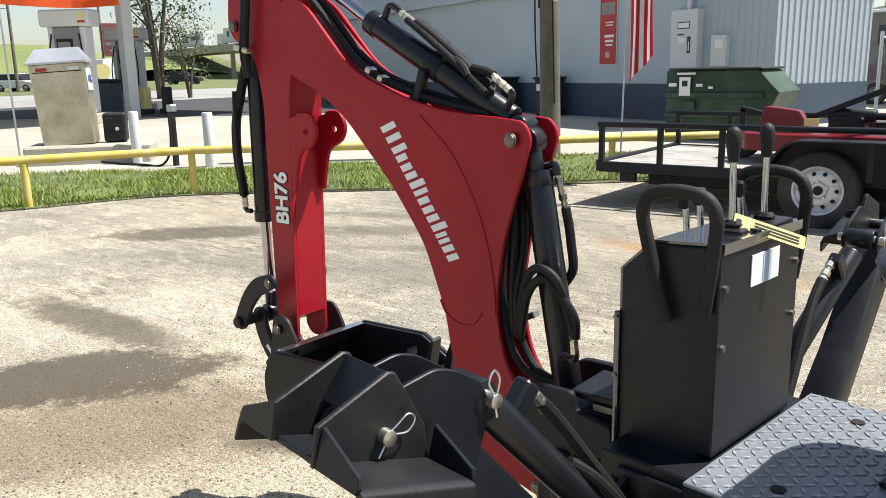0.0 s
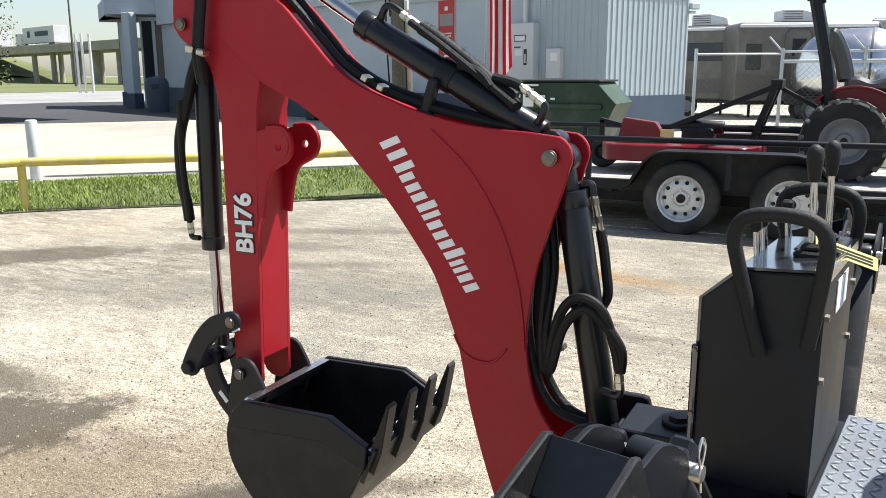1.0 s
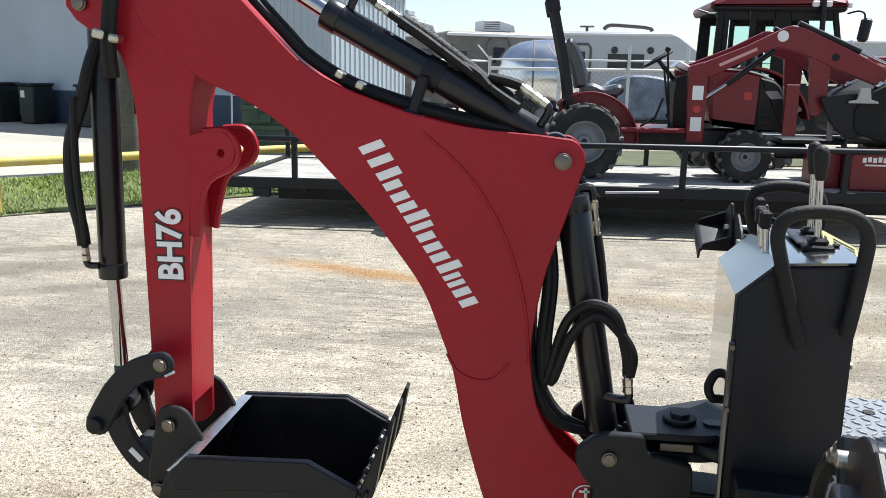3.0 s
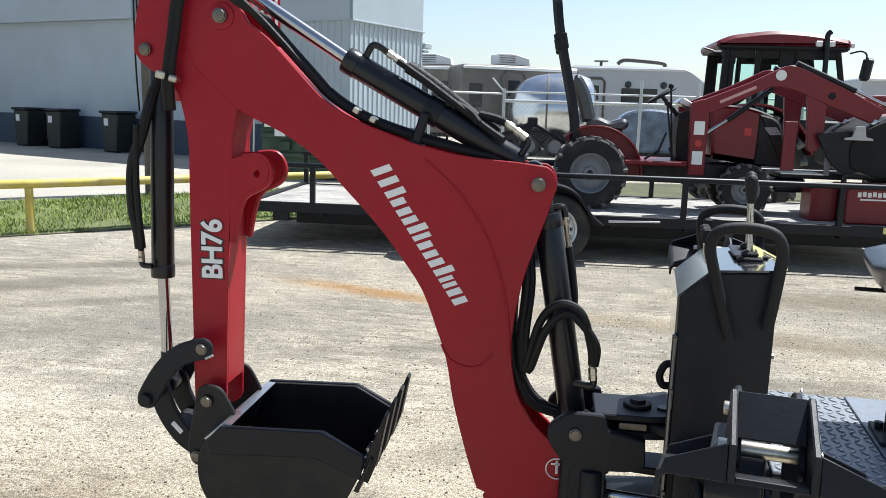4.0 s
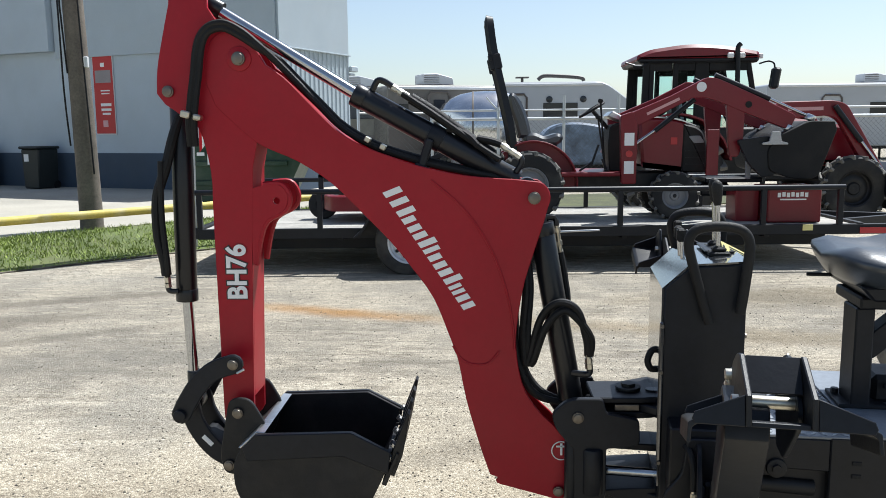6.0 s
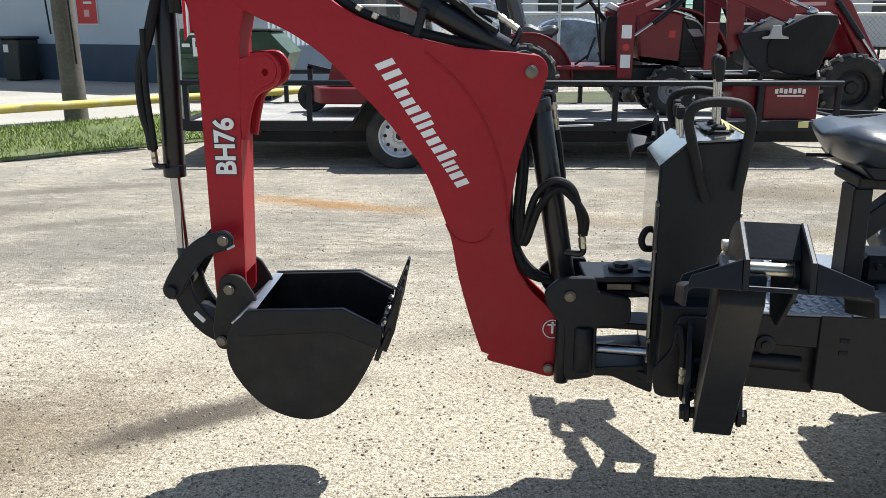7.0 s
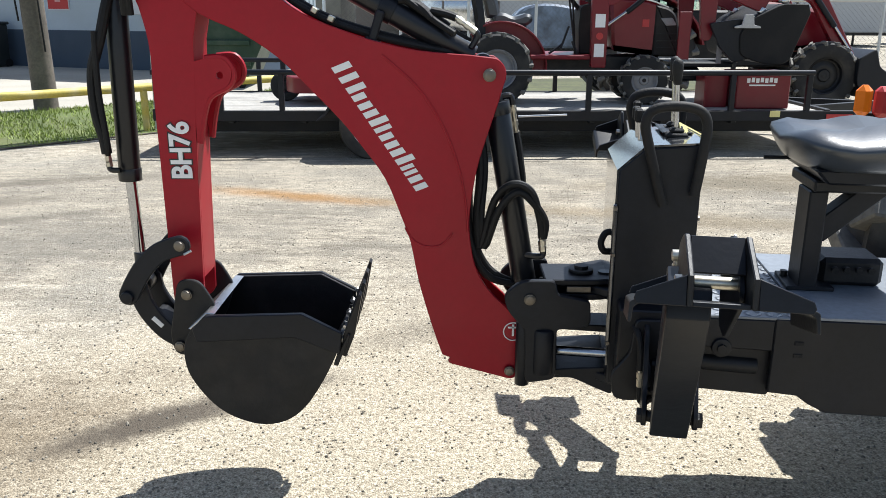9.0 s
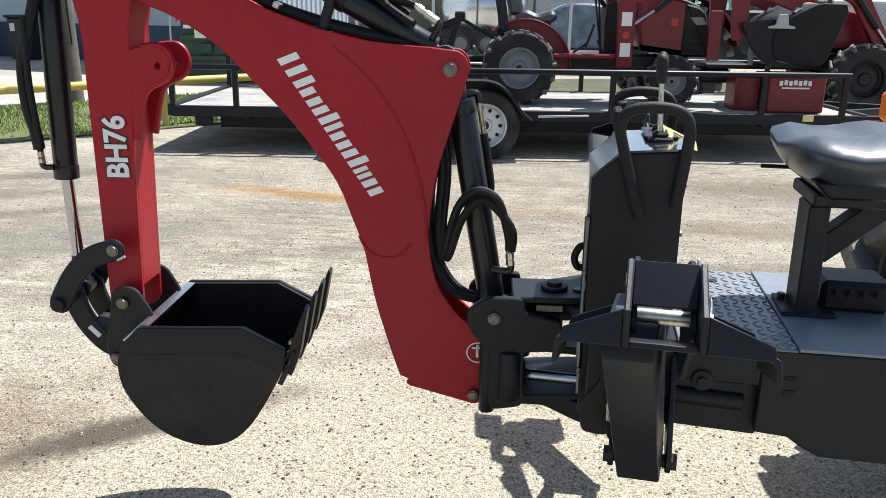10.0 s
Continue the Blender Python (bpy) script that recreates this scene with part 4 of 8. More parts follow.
def main_frame():
    bm = B()
    plate(bm, [(0.10, 0.448), (0.475, 0.430), (0.475, 0.64), (0.10, 0.64)], -0.288, 0.20, 0.004)
    ob = part("main_frame", bm, BLACK, HOE, "dusty black welded steel main frame")
    side = [(0.465, 0.645), (0.465, 0.452), (0.535, 0.446), (0.565, 0.425), (0.605, 0.405), (1.30, 0.395), (1.30, 0.645)]
    for v in (-0.318, 0.204):
        bm = B()
        plate(bm, side, v, v + 0.024, 0.003)
        part("side_plate", bm, BLACK, ob)
    bm = B()
    plate(bm, [(0.29, 0.640), (0.29, 0.565), (0.466, 0.560), (0.466, 0.640)], -0.316, -0.300, 0.003)
    part("valve_cover", bm, BLACK, ob)
    bm = B()
    rod(bm, (0.345, -0.306, 0.565), (0.345, -0.324, 0.565), 0.024, seg=20, bevel=0.003)
    rod(bm, (0.345, -0.322, 0.565), (0.345, -0.332, 0.565), 0.012, seg=6)
    part("port_plug", bm, BLACK_DUST, ob)
    bm = B()
    rod(bm, (0.27, -0.285, 0.515), (0.44, -0.285, 0.507), 0.021, seg=18, bevel=0.003)
    part("spool_housing", bm, BLACK_DUST, ob)
    bm = B()
    box(bm, (0.88, -0.030, 0.505), (0.80, 0.52, 0.12), 0.006)
    part("cross_member", bm, BLACK, ob)
    bm = B()
    box(bm, (0.225, -0.057, 0.475), (0.10, 0.53, 0.085), 0.008)
    part("stabiliser_beam", bm, BLACK, ob)
    cheek = rounded([(0.085, 0.47), (0.095, 0.405), (0.14, 0.398), (0.22, 0.42), (0.29, 0.445), (0.29, 0.62), (0.14, 0.62), (0.13, 0.53)], 0.015, 3)
    bm = B()
    plate(bm, cheek, -0.300, -0.284, 0.003)
    part("cheek_plate", bm, BLACK, ob)
    for z, t in ((0.630, 0.022), (0.494, 0.020), (0.385, 0.024)):
        bm = B()
        w = 0.055 if z == 0.494 else 0.17
        plate(bm, rounded([(-0.06, -0.045), (-0.06, 0.045), (0.12, w), (0.12, -w)], 0.03, 3), z - t / 2, z + t / 2, 0.003, "z")
        part("hinge_plate", bm, BLACK, ob)
    bm = B()
    plate(bm, rounded([(-0.10, 0.392), (-0.07, 0.372), (0.0, 0.375), (0.07, 0.345), (0.11, 0.33), (0.11, 0.415), (0.0, 0.405)], 0.012, 3), -0.13, 0.11, 0.003)
    part("lower_bracket", bm, BLACK, ob)
    for y in (-0.115, 0.105):
        bm = B()
        rod(bm, (0.085, y, 0.447), (0.30, y * 1.3, 0.460), 0.030, seg=24, bevel=0.004)
        c = part("swing_ram", bm, BLACK_GLOSS, ob, "black swing cylinder")
        bm = B()
        rod(bm, (-0.075, y * 0.85, 0.443), (0.086, y, 0.447), 0.0135, seg=18)
        part("chrome_rod", bm, CHROME, c)
        bm = B()
        rod(bm, (-0.075, y * 0.85, 0.415), (-0.075, y * 0.85, 0.475), 0.027, seg=20, bevel=0.003)
        part("rod_eye", bm, BLACK_GLOSS, c)
    hose([(0.13, -0.26, 0.60), (0.145, -0.31, 0.585), (0.152, -0.328, 0.55), (0.153, -0.330, 0.50)], 0.009, ob)
    hose([(0.155, -0.330, 0.455), (0.158, -0.328, 0.425), (0.168, -0.315, 0.405), (0.19, -0.30, 0.41)], 0.009, ob)
    fitting((0.153, -0.330, 0.500), (0.155, -0.330, 0.455), ob, 0.0078)
    for z in (0.585, 0.553):
        bm = B()
        box(bm, (0.525, -0.3185, z), (0.022, 0.004, 0.010), 0.001)
        part("slot", bm, RUBBER, ob)
    # tread plate with raised lozenges
    bm = B()
    box(bm, (0.4125, -0.046, 0.644), (0.245, 0.540, 0.008), 0.002)
    deck = part("tread_plate", bm, TREAD, ob, "grey-black diamond tread footplate with drain holes")
    verts, faces = [], []
    i = 0
    u = 0.305
    while u < 0.53:
        v = -0.303
        j = 0
        while v < 0.216:
            a = radians(45 if (i + j) % 2 else -45)
            c, s_ = math.cos(a), math.sin(a)
            k = len(verts)
            ring = ((-0.0135, 0), (0, -0.0035), (0.0135, 0), (0, 0.0035))
            verts += [tuple(FRAME @ Vector((u + p * c - q * s_, v + p * s_ + q * c, 0.6488))) for p, q in ring]
            verts += [tuple(FRAME @ Vector((u + 0.6 * (p * c - q * s_), v + 0.6 * (p * s_ + q * c), 0.6508))) for p, q in ring]
            faces += [(k + e, k + (e + 1) % 4, k + 4 + (e + 1) % 4, k + 4 + e) for e in range(4)] + [(k + 4, k + 5, k + 6, k + 7)]
            v += 0.0245
            j += 1
        u += 0.0245
        i += 1
    me = bpy.data.meshes.new("tread")
    me.from_pydata(verts, [], faces)
    me.materials.append(LOZENGE)
    t = new("tread", me)
    t.parent, t.matrix_parent_inverse = deck, Matrix.Identity(4)
    WORLD[t.name] = Matrix.Identity(4)
    tagged(t, kind="stuff")
    for u, v in ((0.421, -0.231), (0.42, 0.133)):
        bm = B()
        disc(bm, (u, v, 0.6495), 0.013, (0, 0, 1), 0.003, 16)
        part("drain_hole", bm, RUBBER, deck)
    bm = B()
    plate(bm, [(0.536, -0.317), (1.30, -0.317), (1.30, 0.225), (0.536, 0.225)], 0.6455, 0.653, 0.001, "z")
    part("top_plate", bm, mat("worn_dark_platform_paint", (0.130, 0.150, 0.178), 0.40, var=0.25, bump=0.04, dust=0.2, dust_color=(0.22, 0.21, 0.19), spec=0.9), ob)


def control_tower():
    u0, u1, v0, v1 = 0.085, 0.283, -0.205, 0.125
    prof = [(u0, 0.40), (u0, 0.975), (u0 + 0.062, 1.030), (u1, 1.040), (u1, 0.648), (u1 - 0.03, 0.648), (u1 - 0.03, 0.40)]
    bm = B()
    plate(bm, prof, v0, v1, 0.003)
    ob = part("control_tower", bm, BLACK, HOE, "satin black sheet-steel control tower")
    bm = B()
    plate(bm, [(u0 - 0.006, 0.45), (u0 - 0.006, 0.975), (u0 + 0.060, 1.037), (u1 + 0.004, 1.047), (u1 + 0.004, 1.028), (u1 - 0.002, 1.042), (u0 + 0.062, 1.032), (u0 - 0.001, 0.973), (u0 - 0.001, 0.45)], v0 + 0.004, v1 - 0.004, 0.0)
    part("front_cover", bm, COVER, ob, "glossy folded cover sheet reflecting the sky")
    bm = B()
    box(bm, (u0 - 0.005, v0 - 0.004, 0.70), (0.011, 0.012, 0.38), 0.003)
    part("hinge_strip", bm, COVER, ob)
    for u, v, z in ((u1 + 0.004, v0 + 0.018, 0.965), (u1 + 0.004, v0 + 0.018, 0.855), (u1 + 0.004, v1 - 0.02, 0.965), (u1 + 0.004, v1 - 0.02, 0.855)):
        bm = B()
        rod(bm, (u - 0.004, v, z), (u + 0.0025, v, z), 0.0068, seg=6)
        part("bolt", bm, PIN, ob)
    for z in (0.88, 0.76, 0.52):
        bm = B()
        rod(bm, (u0 - 0.004, v0 - 0.008, z), (u0 - 0.004, v0 - 0.014, z), 0.005, seg=6)
        part("bolt", bm, PIN, ob)
    bm = B()
    box(bm, (u1 + 0.0012, v0 + 0.175, 0.978), (0.0014, 0.115, 0.060), 0.0)
    part("sticker", bm, DECAL, ob, "blank white sticker")
    bm = B()
    box(bm, (u1 + 0.0022, v0 + 0.180, 0.978), (0.0014, 0.034, 0.060), 0.0)
    part("sticker_band", bm, mat("pale_blue_band", (0.40, 0.48, 0.58), 0.5, var=0.05, bump=0), ob)
    # grab loops on both sides
    for v in (v0 - 0.018, v1 + 0.018):
        bm = B()
        tube(bm, [(u0 + 0.108, v, 0.893), (u0 + 0.088, v, 0.955), (u0 + 0.062, v, 1.045), (u0 + 0.052, v, 1.092), (u0 + 0.064, v, 1.122), (u0 + 0.098, v, 1.134), (u0 + 0.148, v, 1.134), (u0 + 0.182, v, 1.122), (u0 + 0.196, v, 1.092), (u0 + 0.194, v, 1.045), (u0 + 0.187, v, 0.975), (u0 + 0.180, v, 0.920)], 0.0125, 14, 7)
        part("grab_loop", bm, RUBBER, ob, "black rubber-gripped grab loop")
    # levers
    for u, v, lean, tall in ((u0 + 0.150, -0.072, -0.007, 0.138), (u0 + 0.158, 0.043, -0.005, 0.138)):
        base, tip = Vector((u, v, 1.035)), Vector((u + lean, v + 0.004, 1.035 + tall))
        bm = B()
        box(bm, (u, v, 1.046), (0.055, 0.045, 0.014), 0.004)
        box(bm, (u, v, 1.058), (0.036, 0.030, 0.016), 0.006)
        lev = part("lever_boot", bm, RUBBER, ob)
        bm = B()
        rod(bm, base, tip, 0.0062, seg=14)
        part("lever", bm, CHROME, lev, "chrome control lever")
        bm = B()
        m, _ = between(tip, tip + (tip - base))
        lathe(bm, [(0, 0), (0.008, 0), (0.010, 0.005), (0.0138, 0.034), (0.0146, 0.049), (0.012, 0.059), (0.005, 0.065), (0, 0.066)], 20, m)
        part("knob", bm, RUBBER, lev, "tapered black lever knob")
    for u, v in ((u0 + 0.060, -0.075), (u0 + 0.060, -0.02), (u0 + 0.075, 0.12)):
        bm = B()
        rod(bm, (u, v, 1.02), (u - 0.006, v, 1.085), 0.0062, seg=14)
        le = part("stabiliser_lever", bm, CHROME, ob)
        bm = B()
        box(bm, (u - 0.008, v, 1.095), (0.022, 0.026, 0.035), 0.005)
        part("lever_cap", bm, RUBBER, le)
    bm = B()
    box(bm, (u0 + 0.155, 0.02, 1.049), (0.075, 0.16, 0.006), 0.002)
    part("gate_plate", bm, BLACK_GLOSS, ob)
    # paper tag hanging out from the front lever
    ax = Vector((0.088, 0.102, -0.049)).normalized()
    az = ax.cross(Vector((-0.33, 0.28, 0.85))).normalized()
    ay = az.cross(ax)
    hang = Matrix.Translation((0.240, -0.078, 1.069)) @ Matrix((ax, ay, az)).transposed().to_4x4()
    bm = B()
    plate(bm, rounded([(0, -0.013), (0.148, -0.013), (0.148, 0.013), (0, 0.013)], 0.004, 2), 0.0, 0.0014, 0.0, "z")
    bm.transform(hang)
    tag = part("paper_tag", bm, YELLOW, ob, "pale yellow paper tag tied to a lever")
    bm = B()
    for z in (-0.0006, 0.0016):
        for k in range(3):
            plate(bm, [(0.042, -0.0075 + 0.006 * k), (0.135, -0.0075 + 0.006 * k), (0.135, -0.0045 + 0.006 * k), (0.042, -0.0045 + 0.006 * k)], z, z + 0.0004, 0.0, "z")
        plate(bm, [(0.010 + 0.006 * math.cos(q), 0.004 * math.sin(q)) for q in (math.pi * k / 5 for k in range(10))], z, z + 0.0004, 0.0, "z")
    bm.transform(hang)
    part("tag_print", bm, DECAL_BLACK, tag)
    bm = B()
    tube(bm, [(u0 - 0.004, -0.10, 0.790), (u0 - 0.018, -0.105, 0.786), (u0 - 0.028, -0.11, 0.762), (u0 - 0.020, -0.11, 0.740), (u0 - 0.002, -0.10, 0.736)], 0.009, 10, 5)
    part("hose_loop", bm, RUBBER, ob)
    return ob


def stabiliser(hinge, turn, side):
    """Folded-up stabiliser leg with its foot; hinge in plan, turn about it in degrees, side -1 or 1."""
    c = 0.2225
    X.append(Matrix.Translation((*hinge, 0)) @ Matrix.Rotation(radians(turn), 4, "Z") @ Matrix.Diagonal((1, side, 1, 1)) @ Matrix.Translation((-c, -0.41, 0)))
    skew = 0.050 if side < 0 else 0.010
    outline = ((0.371, 0.435), (0.382, 0.392), (0.429, 0.372), (0.972, 0.876), (0.950, 0.922)) + (((0.83, 0.900), (0.62, 0.660)) if side > 0 else ((0.80, 0.915), (0.62, 0.706)))
    bm = B()
    rows = [[bm.verts.new((c + 0.028 - skew * (v - 0.37) / 0.6 + s_ * (0.045 - 0.010 * (v - 0.37) / 0.6), v, z)) for v, z in outline] for s_ in (-1, 1)]
    bm.faces.new(rows[0])
    bm.faces.new(rows[1][::-1])
    for k in range(len(outline)):
        bm.faces.new((rows[0][k - 1], rows[1][k - 1], rows[1][k], rows[0][k]))
    bmesh.ops.recalc_face_normals(bm, faces=bm.faces)
    bevelled(bm, list(bm.edges), 0.005, 2)
    ob = part("stabiliser", bm, BLACK, HOE, "black stabiliser leg folded up with its foot on top")
    bm = B()
    rod(bm, (0.172, 0.41, 0.415), (0.316, 0.41, 0.415), 0.014, seg=18, bevel=0.002)
    part("hinge_pin", bm, BLACK_DUST, ob)
    for u in (0.170, 0.310):
        bm = B()
        rod(bm, (u, 0.41, 0.415), (u + 0.012, 0.41, 0.415), 0.020, seg=6)
        part("pin_nut", bm, BLACK_DUST, ob)
    for u in (0.180, 0.2985):
        bm = B()
        plate(bm, rounded([(0.27, 0.44), (0.38, 0.392), (0.43, 0.395), (0.435, 0.43), (0.38, 0.50), (0.33, 0.60), (0.27, 0.62)], 0.012, 3), u, u + 0.012, 0.002, "x")
        part("hinge_plate", bm, BLACK, ob)
    c += 0.0205
    # gussets that carry the ram's upper pin
    for u in (c - 0.043, c + 0.035):
        bm = B()
        shape = [(0.80, 0.80), (0.845, 0.80), (0.950, 0.890), (0.962, 0.925), (0.930, 0.955), (0.835, 0.985), (0.756, 0.950), (0.722, 0.915), (0.730, 0.890), (0.80, 0.875)]
        plate(bm, rounded(shape if side > 0 else [(0.78, 0.80), (0.845, 0.80), (0.950, 0.890), (0.962, 0.925), (0.930, 0.955), (0.890, 0.975), (0.835, 0.985), (0.802, 0.975), (0.756, 0.946), (0.742, 0.915), (0.748, 0.880)], 0.012, 3), u, u + 0.008, 0.0015, "x")
        part("ram_gusset", bm, BLACK, ob)
    # foot, tipped about its pin: two pentagon lugs, a sloping plate between them and two hollow wings
    X.append(X[-1] @ Matrix.Translation((0, 0.925, 0.927)) @ Matrix.Rotation(radians(16), 4, "X"))
    bm = B()
    q0, q1 = (0.03, 0.086) if side < 0 else (-0.012, 0.012)
    plate(bm, [(c - 0.043, q0), (c - 0.043, q1), (c + 0.043, q1), (c + 0.043, q0)], -0.036, -0.028, 0.001, "z")
    foot = part("foot", bm, BLACK, ob, "black steel foot with sloping wings and pinned lugs")
    if side < 0:
        bm = B()
        plate(bm, [(0.000, 0.072), (0.007, 0.076), (0.032, 0.016), (0.025, 0.014)], c - 0.0425, c + 0.0425, 0.001, "x")
        part("foot_web", bm, BLACK, foot)
    for s_ in (-1, 1):
        bm = B()
        plate(bm, [(-0.082, -0.036), (0.092, -0.036), (0.097, 0.012), (0.012, 0.077), (0.000, 0.077), (-0.062, 0.013)], c + s_ * 0.0480 - 0.0045, c + s_ * 0.0480 + 0.0045, 0.002, "x")
        part("foot_lug", bm, BLACK_DUST, foot)
        w = 0.132 if s_ > 0 else 0.128
        q = [(c + s_ * 0.0527, 0.013), (c + s_ * w, -0.017), (c + s_ * (w + 0.004), -0.028), (c + s_ * w, -0.036), (c + s_ * 0.0527, -0.036)]
        for v in (-0.084, 0.084):
            bm = B()
            plate(bm, q, v, v + 0.007, 0.0012)
            part("wing_plate", bm, BLACK, foot)
        bm = B()
        plate(bm, rounded([(c + s_ * 0.0527, -0.036), (c + s_ * (w - 0.004), -0.036), (c + s_ * (w + 0.004), -0.042), (c + s_ * (w + 0.006), -0.066), (c + s_ * (w + 0.012), -0.066), (c + s_ * (w + 0.010), -0.034), (c + s_ * w, -0.029), (c + s_ * 0.0527, -0.029)], 0.003, 2), -0.080, 0.088, 0.001)
        part("wing_floor", bm, BLACK_DUST, foot)
    bm = B()
    rod(bm, (c - 0.064, 0, 0), (c + 0.066, 0, 0), 0.0108, seg=20, bevel=0.002)
    pin = part("foot_pin", bm, STEEL, foot, "zinc-plated foot pin")
    bm = B()
    tube(bm, [(c + 0.062, 0, 0.007), (c + 0.063, -0.010, 0.018), (c + 0.063, -0.022, 0.030), (c + 0.063, -0.034, 0.024), (c + 0.063, -0.026, 0.008), (c + 0.063, -0.002, 0.002), (c + 0.063, 0.010, -0.024)], 0.0015, 6, 5)
    part("clip", bm, BRIGHT, pin)
    X.pop()
    # lift ram
    lean = 0.006 if side < 0 else 0.105
    a, b_ = Vector((c - lean, 0.315, 0.475)), Vector((c, 0.740, 0.917))
    d = (b_ - a).normalized()
    bm = B()
    rod(bm, a + d * 0.02, b_ - d * 0.045, 0.027, seg=24, bevel=0.003)
    r = part("lift_ram", bm, BLACK_GLOSS, ob, "black stabiliser lift cylinder")
    bm = B()
    rod(bm, b_ - Vector((0.032, 0, 0)), b_ + Vector((0.032, 0, 0)), 0.024, seg=20, bevel=0.003)
    part("ram_eye", bm, BLACK_GLOSS, r)
    bm = B()
    rod(bm, (c - 0.054, b_.y, b_.z), (c + 0.056, b_.y, b_.z), 0.0108, seg=16, bevel=0.002)
    part("ram_pin", bm, STEEL, r)
    bm = B()
    tube(bm, [(c + 0.053, b_.y, b_.z + 0.006), (c + 0.054, b_.y - 0.006, b_.z + 0.03), (c + 0.054, b_.y + 0.004, b_.z + 0.045), (c + 0.054, b_.y + 0.014, b_.z + 0.030), (c + 0.054, b_.y + 0.006, b_.z + 0.012), (c + 0.054, b_.y, b_.z - 0.022)], 0.0018, 6, 5)
    part("clip", bm, BRIGHT, r)
    n_ = Vector((0, -d.z, d.y))
    e = Vector((0.030, 0, 0))
    fitting((c - 0.020, 0.612, 0.884), (c - 0.026, 0.566, 0.840), r, 0.011)
    hose([(c - 0.026, 0.568, 0.842), (c - 0.028, 0.52, 0.79), (c - 0.022, 0.45, 0.70), (c - 0.016, 0.38, 0.61), (c - 0.012, 0.31, 0.52)], 0.012, r)
    hose([b_ - d * 0.28 + n_ * 0.028, b_ - d * 0.34 + n_ * 0.034 + e * 0.6, a + d * 0.16 + n_ * 0.03 + e * 0.6, a + d * 0.02 + e * 0.6], 0.010, r)
    bm = B()
    box(bm, (c - 0.014, 0.632, 0.862), (0.032, 0.034, 0.075), 0.005, Matrix.Rotation(radians(40), 4, "X"))
    part("port_block", bm, BLACK_GLOSS, r)
    for u in (c - 0.044 - lean, c + 0.038 - lean):
        bm = B()
        plate(bm, rounded([(0.23, 0.45), (0.325, 0.445), (0.345, 0.475), (0.325, 0.51), (0.23, 0.54)], 0.02, 3), u, u + 0.010, 0.002, "x")
        part("ram_bracket", bm, BLACK, ob)
    X.pop()


def seat():
    bm = B()
    for u, v, su, sv, z0, z1 in ((0.722, -0.02, 0.225, 0.235, 0.982, 1.066),):
        n_, m_ = 28, 9
        rings = []
        for k in range(m_):
            t = k / (m_ - 1)
            grow = (1.0 - 0.20 * (1 - t) ** 2) * (math.sin(min(1.0, (1.06 - t) * 2.6) * math.pi / 2) ** 0.6 if t > 0.6 else 1.0)
            z = z0 + (z1 - z0) * t
            ring = []
            for j in range(n_):
                a = 2 * math.pi * j / n_
                ca, sa = math.cos(a), math.sin(a)
                x = su * grow * math.copysign(abs(ca) ** 0.55, ca)
                y = sv * grow * math.copysign(abs(sa) ** 0.55, sa)
                dip = 0.018 * math.exp(-((x - 0.0) / 0.12) ** 2) * t if t > 0.5 else 0
                rise = 0.040 * max(0, x / su) ** 2 * t
                ring.append(bm.verts.new((u + x, v + y, z - dip * math.exp(-(y / 0.07) ** 2) * 0.6 + rise + 0.020 * t * math.exp(-((abs(y) - 0.12) / 0.06) ** 2) + 0.006 * t * math.cos(x * 34.0))))
            rings.append(ring)
        for a_, b_ in zip(rings, rings[1:]):
            for j in range(n_):
                bm.faces.new((a_[j], a_[(j + 1) % n_], b_[(j + 1) % n_], b_[j]))
        bm.faces.new(rings[0][::-1])
        c = bm.verts.new((u, v, z1 - 0.006))
        for j in range(n_):
            bm.faces.new((rings[-1][j], rings[-1][(j + 1) % n_], c))
    ob = part("seat", bm, VINYL, HOE, "padded black vinyl operator seat", smooth=60)
    bm = B()
    plate(bm, [(0.585, 0.948), (0.87, 0.948), (0.91, 0.986), (0.550, 0.986)], -0.19, 0.15, 0.006)
    part("seat_pan", bm, BLACK, ob)
    bm = B()
    box(bm, (0.70, -0.04, 0.934), (0.26, 0.20, 0.030), 0.005)
    part("seat_rail", bm, BLACK_DUST, ob)
    bm = B()
    box(bm, (0.592, -0.066, 0.785), (0.046, 0.100, 0.265), 0.004)
    part("pedestal", bm, BLACK, ob)
    bm = B()
    beam(bm, (0.605, -0.066, 0.800), (0.76, -0.066, 0.94), 0.055, 0.055, 0.003)
    part("brace", bm, BLACK, ob)
    bm = B()
    plate(bm, [(0.545, 0.02), (0.540, -0.118), (0.66, -0.118), (0.66, 0.02)], 0.6535, 0.664, 0.002, "z")
    part("foot_flange", bm, BLACK, ob)
    bm = B()
    rod(bm, (0.558, -0.02, 0.664), (0.558, -0.02, 0.678), 0.010, seg=6)
    part("flange_bolt", bm, BLACK_DUST, ob)
    bm = B()
    box(bm, (0.715, -0.005, 0.692), (0.16, 0.13, 0.075), 0.012)
    block = part("valve_block", bm, BLACK_DUST, ob)
    for k in range(4):
        bm = B()
        rod(bm, (0.665 + 0.03 * k, -0.095, 0.705), (0.665 + 0.03 * k, -0.083, 0.705), 0.009, seg=12)
        part("valve_cap", bm, RUBBER, block)
    bm = B()
    rod(bm, (0.485, 0.03, 0.978), (0.56, 0.03, 0.978), 0.005, seg=10)
    part("tilt_latch", bm, RUBBER, ob)


main_frame()
control_tower()
stabiliser((-0.742, 1.462), -10.5, -1)
stabiliser((-0.640, 2.165), -5, 1)
seat()
X.pop()


